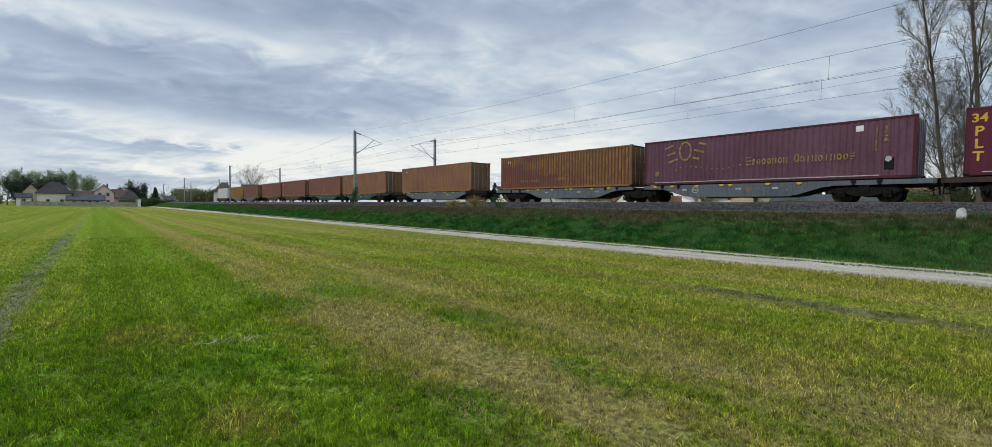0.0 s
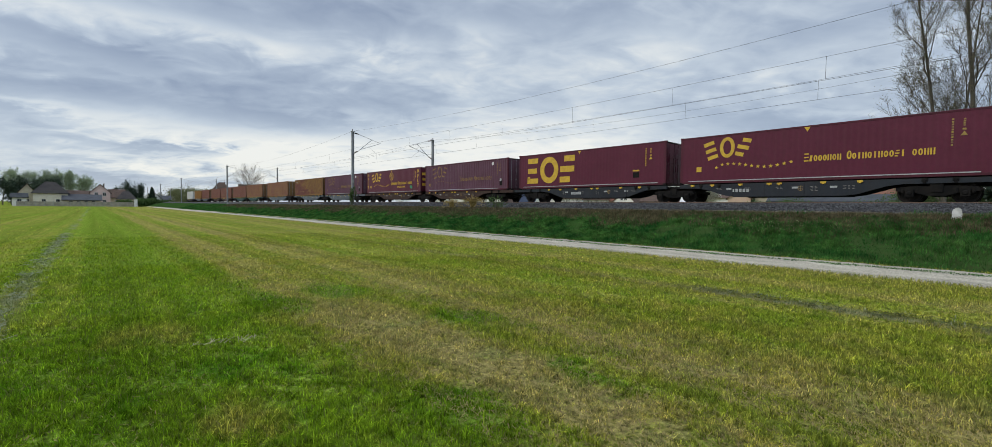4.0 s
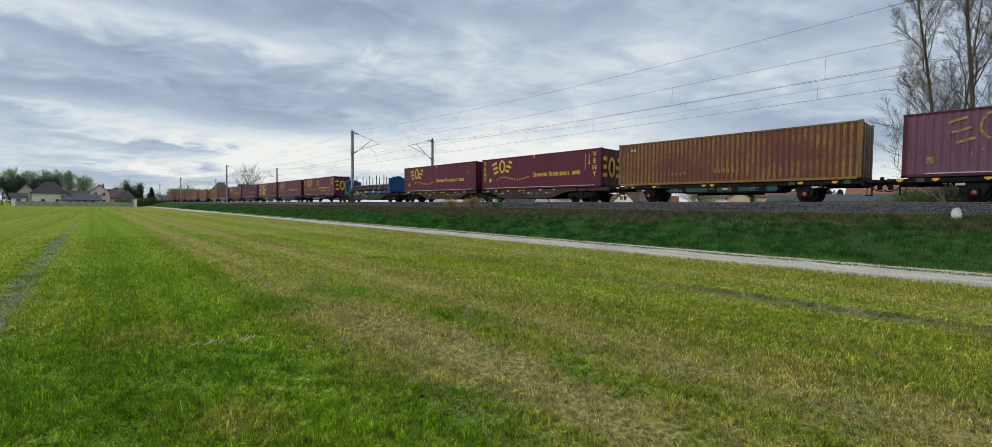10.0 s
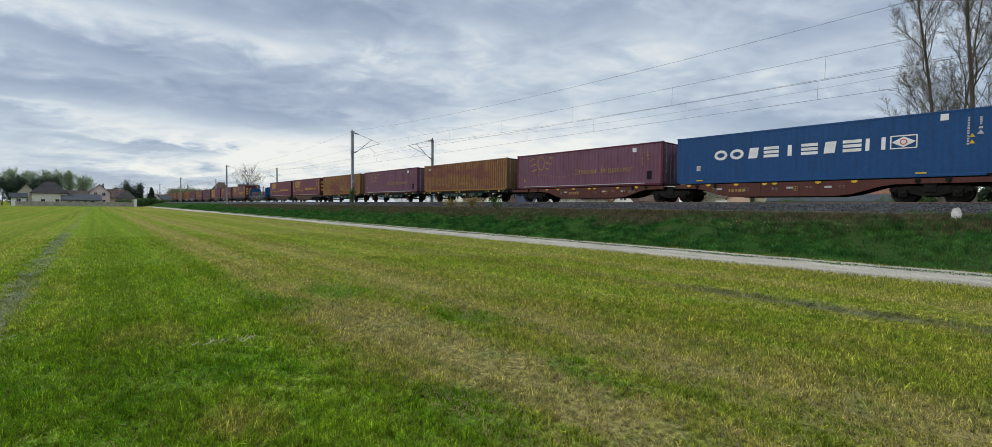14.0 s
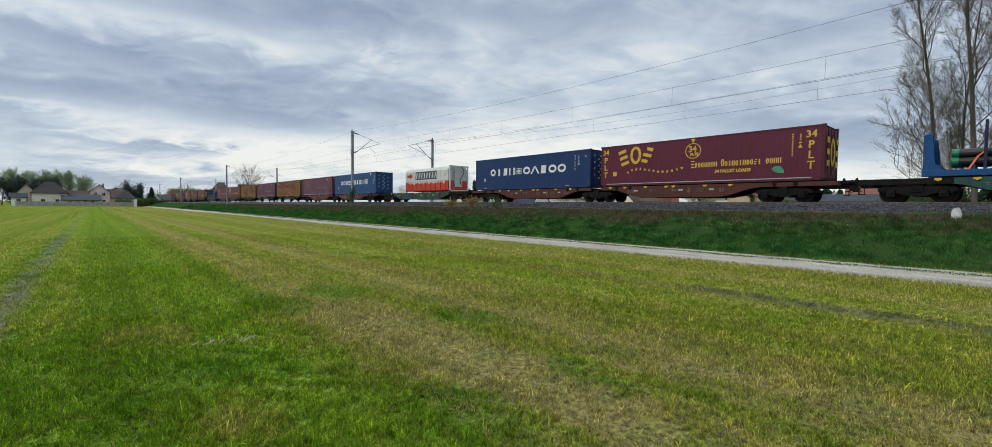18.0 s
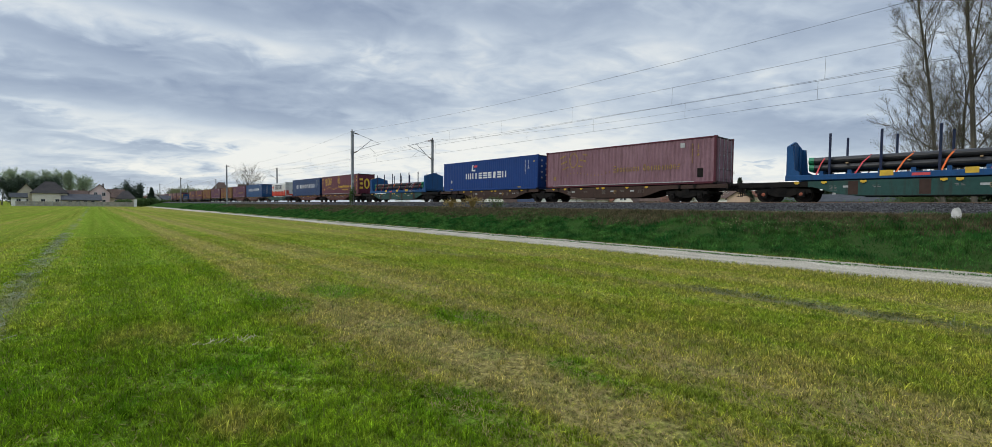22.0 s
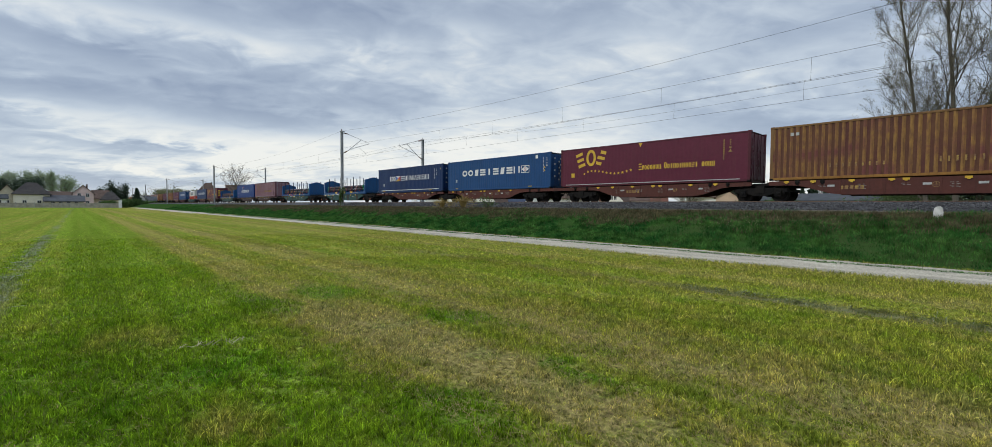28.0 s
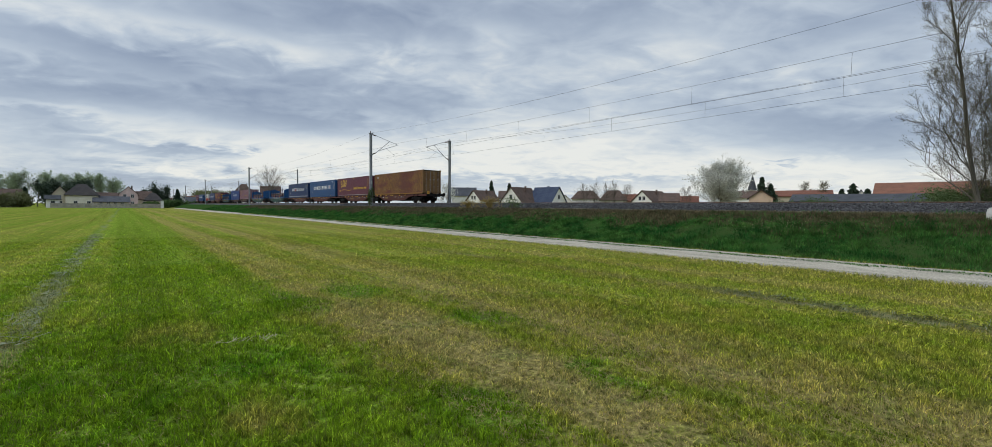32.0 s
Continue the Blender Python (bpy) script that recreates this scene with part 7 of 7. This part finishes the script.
    for i, (x, y, r, h) in enumerate(((43.5, 337, 6.0, 10.0), (46, 352, 6.0, 11.0), (44, 318, 5.0, 8.5), (45, 380, 7.0, 11.0), (47, 420, 8.0, 12.0), (44.5, 268, 3.5, 8.0), (20.0, 700, 14, 15.0), (4, 640, 14, 14.0))):
        bush("far_bush", "olive brush beside the distant line", x, y, r, h, 150 + i, OLIVE, 0.45, 2200)
    for i, (x, y, r, h) in enumerate(((99, 34.3, 1.8, 3.0), (100, 30.2, 1.7, 2.9), (98, 39.0, 1.4, 2.2), (96, 62, 2.2, 2.4), (97, 76, 2.4, 2.6), (94, 88, 2.0, 2.2))):
        bush("garden_bush", "soft green garden bush before the houses", x, y, r, h, 210 + i, FRESHLEAF if i % 2 else HEDGE, 0.1, 3600)
    # shrubs on the near bank
    dry_shrub(21.3, 27.0, 1.3, 171, 0.9, 1.05)
    dry_shrub(21.1, 29.4, 1.3, 172, 0.7, 0.85)
    bush("shrub", "fresh green shrub at the top of the bank", 21.4, 24.4, 0.6, 1.0, 173, HEDGE, 0.045, 520, 1.25)
    bush("ivy", "ivy climbing round the foot of a mast", 22.0, 50.0, 0.28, 2.3, 174, HEDGE, 0.07, 700, 1.3)


# ---------------------------------------------------------------- houses
PLASTER = surf("white_plaster", (0.76, 0.75, 0.71), (0.66, 0.65, 0.61), 0.6, 0.85)
STONEWALL = surf("stone_wall", (0.36, 0.33, 0.27), (0.24, 0.22, 0.18), 1.2, 0.9)
BEIGE = surf("beige_plaster", (0.5, 0.44, 0.33), (0.43, 0.38, 0.29), 0.6, 0.85)
CREAMWALL = surf("cream_plaster", (0.72, 0.67, 0.55), (0.64, 0.59, 0.48), 0.6, 0.85)
PINK = surf("pink_plaster", (0.7, 0.53, 0.48), (0.62, 0.47, 0.43), 0.6, 0.85)
SALMON = surf("salmon_plaster", (0.58, 0.42, 0.31), (0.5, 0.37, 0.28), 0.6, 0.85)
DARKGLASS = surf("dark_glass", (0.02, 0.024, 0.03), (0.035, 0.04, 0.045), 1.0, 0.15)
FRAMEWHITE = surf("window_frame_white", (0.6, 0.6, 0.58), (0.52, 0.52, 0.5), 2.0, 0.5)
SHUTTER = surf("brown_shutter", (0.2, 0.09, 0.05), (0.14, 0.06, 0.04), 2.0, 0.7)


def tile_mat(name, a, b):
    k = Nodes(name)
    v = k.coords("Object")
    n = k.noise(v, 0.7, 5.0)
    br = k.t.nodes.new("ShaderNodeTexWave")
    br.bands_direction = "Z"
    br.inputs["Scale"].default_value = 4.5
    br.inputs["Distortion"].default_value = 0.6
    k.put(v, br.inputs["Vector"])
    col = k.mix(k.ramp(n, (0.35, 0.0), (0.65, 1.0)), a, b)
    fine = k.noise(v, 9.0, 4.0)
    col = k.mix(k.ramp(fine, (0.45, 0.0), (0.7, 0.5)), col, k.mix(1.0, col, (0.5, 0.5, 0.5), "MULTIPLY"))
    return k.finish(col, 0.9, 0, br.outputs[0], 0.03, 0.08)


TILEBROWN = tile_mat("brown_tiles", (0.125, 0.085, 0.068), (0.082, 0.06, 0.05))
TILERED = tile_mat("red_tiles", (0.19, 0.085, 0.058), (0.15, 0.07, 0.05))
TILETERRA = tile_mat("terracotta_tiles", (0.21, 0.10, 0.066), (0.16, 0.08, 0.055))
TILEGREY = tile_mat("grey_tiles", (0.085, 0.09, 0.1), (0.06, 0.062, 0.07))
TILEBLUE = tile_mat("slate_blue_tiles", (0.045, 0.06, 0.10), (0.06, 0.075, 0.115))
TILEDARK = tile_mat("dark_tiles", (0.045, 0.042, 0.042), (0.065, 0.058, 0.055))
SHEET = tile_mat("grey_sheet", (0.05, 0.054, 0.06), (0.072, 0.076, 0.082))


def house(label, x, y, az, w, d, eave, peak, wall, roof, gable="across", windows=(2, 1), hip=0.0, chimney=True, name="house", cat="house", shutters=False):
    """A house whose local -y side faces the camera. gable 'front': the gable end is seen; 'across': the long side of the roof.
    w across the view, d deep; hip: how far the ridge is drawn in at both ends."""
    h = thing(name, label, cat, pose(x, y, 0, 0, 0, -az))
    o = 0.45
    if gable == "front":
        out = [(-w / 2, 0), (w / 2, 0), (w / 2, eave), (0, peak - 0.1), (-w / 2, eave)]
        part("wall", Shape().prism(out, "y", -d / 2, d / 2), wall, h)
        slope = (peak - eave) / (w / 2)
        for sx in (-1, 1):
            lo = (sx * (w / 2 + o), eave - slope * o)
            part("roof", Shape().prism([(lo[0], lo[1]), (0, peak), (0, peak + 0.2), (lo[0], lo[1] + 0.2)], "y", -d / 2 - 0.35, d / 2 + 0.35), roof, h)
    else:
        part("wall", Shape().box(-w / 2, w / 2, -d / 2, d / 2, 0, eave), wall, h)
        if hip <= 0:
            part("gable_wall", Shape().prism([(-d / 2, eave), (d / 2, eave), (0, peak - 0.1)], "x", -w / 2, w / 2), wall, h)
        s = Shape()
        e = (w / 2 + o, d / 2 + o, eave - (peak - eave) / (d / 2) * o)
        r = w / 2 + o * (hip <= 0) - hip
        for dz in (0.0, 0.2):
            s.v += [(-e[0], -e[1], e[2] + dz), (e[0], -e[1], e[2] + dz), (e[0], e[1], e[2] + dz), (-e[0], e[1], e[2] + dz), (-r, 0, peak + dz), (r, 0, peak + dz)]
        up = [(0, 1, 5, 4), (2, 3, 4, 5), (1, 2, 5), (3, 0, 4)]
        s.f += [tuple(6 + i for i in q) for q in up] + [q[::-1] for q in up]
        s.f += [(0, 6, 7, 1), (1, 7, 8, 2), (2, 8, 9, 3), (3, 9, 6, 0)]
        part("roof", s, roof, h)
    if chimney:
        part("chimney", Shape().box(w * 0.14, w * 0.14 + 0.45, 0.2, 0.65, eave, peak + 0.5, 0.03).box(w * 0.14 - 0.05, w * 0.14 + 0.5, 0.15, 0.7, peak + 0.38, peak + 0.46), roof, h)
    cols, rows = windows
    for r in range(rows):
        z = 1.0 + 2.7 * r
        if gable != "front" and z + 1.3 > eave:
            z = eave - 1.5
        for c in range(cols):
            span = w * (0.8 if z + 1 < eave else 0.36)
            xx = (c - (cols - 1) / 2) * span / max(cols, 1)
            win = part("window", lambda: Shape().box(-0.5, 0.5, -0.04, 0.06, 0, 0.06).box(-0.5, 0.5, -0.04, 0.06, 1.24, 1.3).box(-0.5, -0.43, -0.04, 0.06, 0, 1.3).box(0.43, 0.5, -0.04, 0.06, 0, 1.3).box(-0.03, 0.03, -0.03, 0.05, 0, 1.3), FRAMEWHITE, h, at=pose(xx, -d / 2, z), key="wframe")
            part("pane", lambda: Shape().box(-0.44, 0.44, -0.012, 0.02, 0.05, 1.25), DARKGLASS, win, key="pane")
            part("sill", lambda: Shape().box(-0.6, 0.6, -0.14, 0.0, -0.08, 0.0), FRAMEWHITE, win, key="wsill")
            if shutters:
                for q in (-1, 1):
                    part("shutter", lambda: Shape().box(-0.24, 0.24, -0.05, -0.01, 0, 1.3), SHUTTER, win, at=pose(q * 0.78, 0, 0), key="shut")
    return h


def town():
    W = PLASTER
    # beyond the tracks, from the masts towards the poplars
    house("grey-roofed house half behind blossom", 104, 148, 35, 9, 8, 5.6, 8.6, W, TILEGREY, windows=(2, 1))
    house("white gabled house with two dark windows", 95.5, 124.5, 83, 6.6, 9, 3.6, 6.7, W, TILEBROWN, "front", (2, 2))
    house("brown-roofed house with a side gable", 106, 122, 41, 8, 8, 4.4, 6.8, W, TILEBROWN, windows=(2, 1), chimney=False)
    house("white gabled house with a brown roof", 93, 102.5, 78, 7.6, 10, 2.9, 7.1, W, TILEBROWN, "front", (1, 2))
    house("white house under a steep slate-blue roof", 99, 97.5, -5, 7.2, 9, 2.8, 7.2, W, TILEBLUE, "front", (1, 2), chimney=True)
    house("small brown gabled house among gardens", 134, 122, 48, 5.0, 7, 3.6, 6.0, W, TILEBROWN, "front", (1, 1), chimney=False)
    house("brown hip-roofed house with three windows", 139, 116, 50, 10.2, 9, 4.7, 7.5, W, TILEBROWN, windows=(3, 1), hip=2.2)
    house("brown hip-roofed house with a broken hip", 139, 103, 53.6, 9.2, 9, 4.2, 7.4, W, TILEBROWN, windows=(2, 1), hip=2.4)
    house("low house with an orange tiled roof", 160, 110, 55.6, 9.0, 8, 4.0, 6.6, SALMON, TILERED, windows=(2, 1))
    house("wide white gabled house with paired windows", 133, 83.5, 88, 7.6, 12, 3.2, 6.7, W, TILEBROWN, "front", (2, 2))
    house("white house with a round-topped gable", 128, 74.5, 60, 5.0, 8, 3.4, 5.7, W, TILEBROWN, windows=(2, 1), chimney=False)
    house("low cottage under an orange roof", 144, 78, 61.6, 7.2, 7, 3.2, 5.2, W, TILERED, windows=(2, 1))
    house("salmon gabled house with shuttered windows", 114, 43.5, 69, 4.6, 9, 3.8, 5.5, SALMON, TILEBROWN, "front", (2, 1), shutters=True, chimney=False)
    house("long barn with a red tiled roof", 170, 52.8, 72.8, 15.6, 10, 5.4, 7.2, BEIGE, TILERED, windows=(4, 1), name="barn", cat="barn")
    house("long low shed with a grey sheet roof", 112, 25.5, 77.2, 20, 12, 2.9, 4.3, BEIGE, SHEET, windows=(4, 1), chimney=False, name="shed", cat="shed")
    house("tall barn with a broad terracotta roof", 131, 17.5, 82, 16.5, 12, 4.5, 7.1, BEIGE, TILETERRA, windows=(3, 1), chimney=False, name="barn", cat="barn")
    house("white gabled house behind the shed", 192, 47.5, 76.3, 4.4, 7, 5.0, 7.4, W, TILEGREY, "front", (1, 1), chimney=False)
    house("white gabled house behind the barn", 201, 44.2, 77.6, 3.2, 7, 5.0, 8.2, W, TILEGREY, "front", (1, 1), chimney=False)
    house("brown-roofed house behind the blossom", 140, 60, 66, 10, 8, 4.5, 6.4, W, TILEBROWN, windows=(2, 1))
    sp = thing("church_spire", "dark slate church spire over the roofs", "church", pose(276, 110, 0, 0, 0, -68))
    part("tower", Shape().box(-1.7, 1.7, -1.7, 1.7, 0, 11.5), W, sp)
    part("spire", Shape().tube((0, 0, 11.5), (0, 0, 20.4), 2.5, 0.05, 8), TILEGREY, sp)
    part("cross", Shape().box(-0.05, 0.05, -0.05, 0.05, 20.3, 21.5).box(-0.35, 0.35, -0.05, 0.05, 20.9, 21.0), WIRE, sp)
    conifer(155, 59.0, 10.6, 3.4, 201, "dark evergreen beside the spire")
    conifer(158, 57.5, 8.6, 3.2, 202)
    conifer(91.4, 106.1, 8.1, 2.2, 203)
    conifer(113, 142, 11.0, 2.6, 204)
    conifer(190, 43.9, 9.4, 3.9, 205)
    conifer(191, 40.3, 7.6, 3.6, 206)
    conifer(188, 46.5, 7.8, 3.3, 207)
    # at the far end of the meadow
    wl = thing("garden_wall", "long pale concrete garden wall at the meadow's end", "wall", pose(-6, 204, 0), kind="structure")
    for i in range(14):
        part("wall_panel", lambda: Shape().box(-0.98, 0.98, -0.06, 0.06, -0.05, 1.5), STONEWALL, wl, at=pose(-11.2 + i * 2.05, 0, 0), key="wpanel")
        part("wall_post", lambda: Shape().box(-0.08, 0.08, -0.1, 0.1, -0.05, 1.62, 0.02), CONCRETE, wl, at=pose(-12.22 + i * 2.05, 0, 0), key="wpost")
    gp = thing("gate_pillar", "white square gate pillar", "pillar", pose(10.6, 199.7, 0))
    part("shaft", Shape().box(-0.42, 0.42, -0.42, 0.42, -0.05, 2.5, 0.03), WHITE, gp)
    part("capstone", Shape().box(-0.5, 0.5, -0.5, 0.5, 2.5, 2.66, 0.03), CONCRETE, gp)
    house("beige bungalow under a dark hipped roof", -11.2, 216, -3.3, 8.4, 9, 4.5, 8.0, CREAMWALL, TILEDARK, windows=(2, 1), hip=3.0, chimney=False)
    house("brown gabled wing beside the bungalow", -17.0, 219, -4, 4.0, 8, 4.5, 7.2, BEIGE, TILEBROWN, "front", (1, 1), chimney=False)
    house("long low house with a grey roof", -3.2, 213, -0.6, 9.4, 9, 2.1, 3.9, BEIGE, TILEGREY, windows=(4, 1), chimney=False)
    house("brown-roofed house behind the low one", -6.0, 236, -1.3, 9.5, 8, 3.6, 5.6, BEIGE, TILEBROWN, windows=(2, 1))
    house("tall pink gabled house", 1.6, 226, 0.3, 5.6, 8, 5.0, 7.9, PINK, TILEBROWN, "front", (2, 2))
    house("brown-roofed house beside the pink one", 6.6, 236, 1.5, 4.6, 8, 3.4, 6.4, BEIGE, TILEBROWN, windows=(1, 1), chimney=False)
    house("low house with a dark hipped roof", 8.9, 220, 2.3, 5.0, 8, 2.9, 5.4, BEIGE, TILEDARK, windows=(2, 1), hip=1.6, chimney=False)
    house("small white garden shed", -17.8, 206.5, -4.9, 3.2, 3, 2.9, 3.9, W, SHEET, windows=(1, 1), chimney=False, name="shed", cat="shed")
    house("white gabled house behind the gardens", 20.3, 259, 5, 5.6, 8, 3.2, 6.0, W, TILEBROWN, "front", (2, 1), chimney=False)
    house("low white house behind the gardens", 24.4, 262, 5.4, 4.4, 8, 2.6, 4.6, W, TILEGREY, windows=(2, 1), chimney=False)
    house("white house with a brown roof far along the line", 42.5, 600, 4, 9, 9, 7.2, 10.5, W, TILEBROWN, "front", (2, 2))
    house("white house with a grey roof far along the line", 50, 578, 4.9, 8.5, 9, 6.8, 11.8, W, TILEGREY, "front", (2, 2))
    house("white house with a high brown roof by the line", 45.5, 251, 10, 8.5, 9, 7.0, 11.2, W, TILEBROWN, windows=(2, 2), hip=3.2)
    house("brown-roofed barn by the line", 47.5, 207, 12.8, 7.0, 9, 5.4, 9.0, W, TILEBROWN, windows=(2, 1), chimney=False, name="barn", cat="barn")
    house("low house at the meadow's corner", -33, 222, -8, 12, 8, 3.4, 6.0, W, TILEBROWN, windows=(3, 1))
    house("white-walled house among garden trees", -52, 236, -12, 12, 8, 4.0, 7.0, W, TILEBROWN, windows=(3, 1))


# ---------------------------------------------------------------- build
ground()
bank()
rails()
overhead()
marker_stone()
train()
town()
vegetation()
ballast_stones()
bank_grass()
meadow()
hay_rows()
motions()
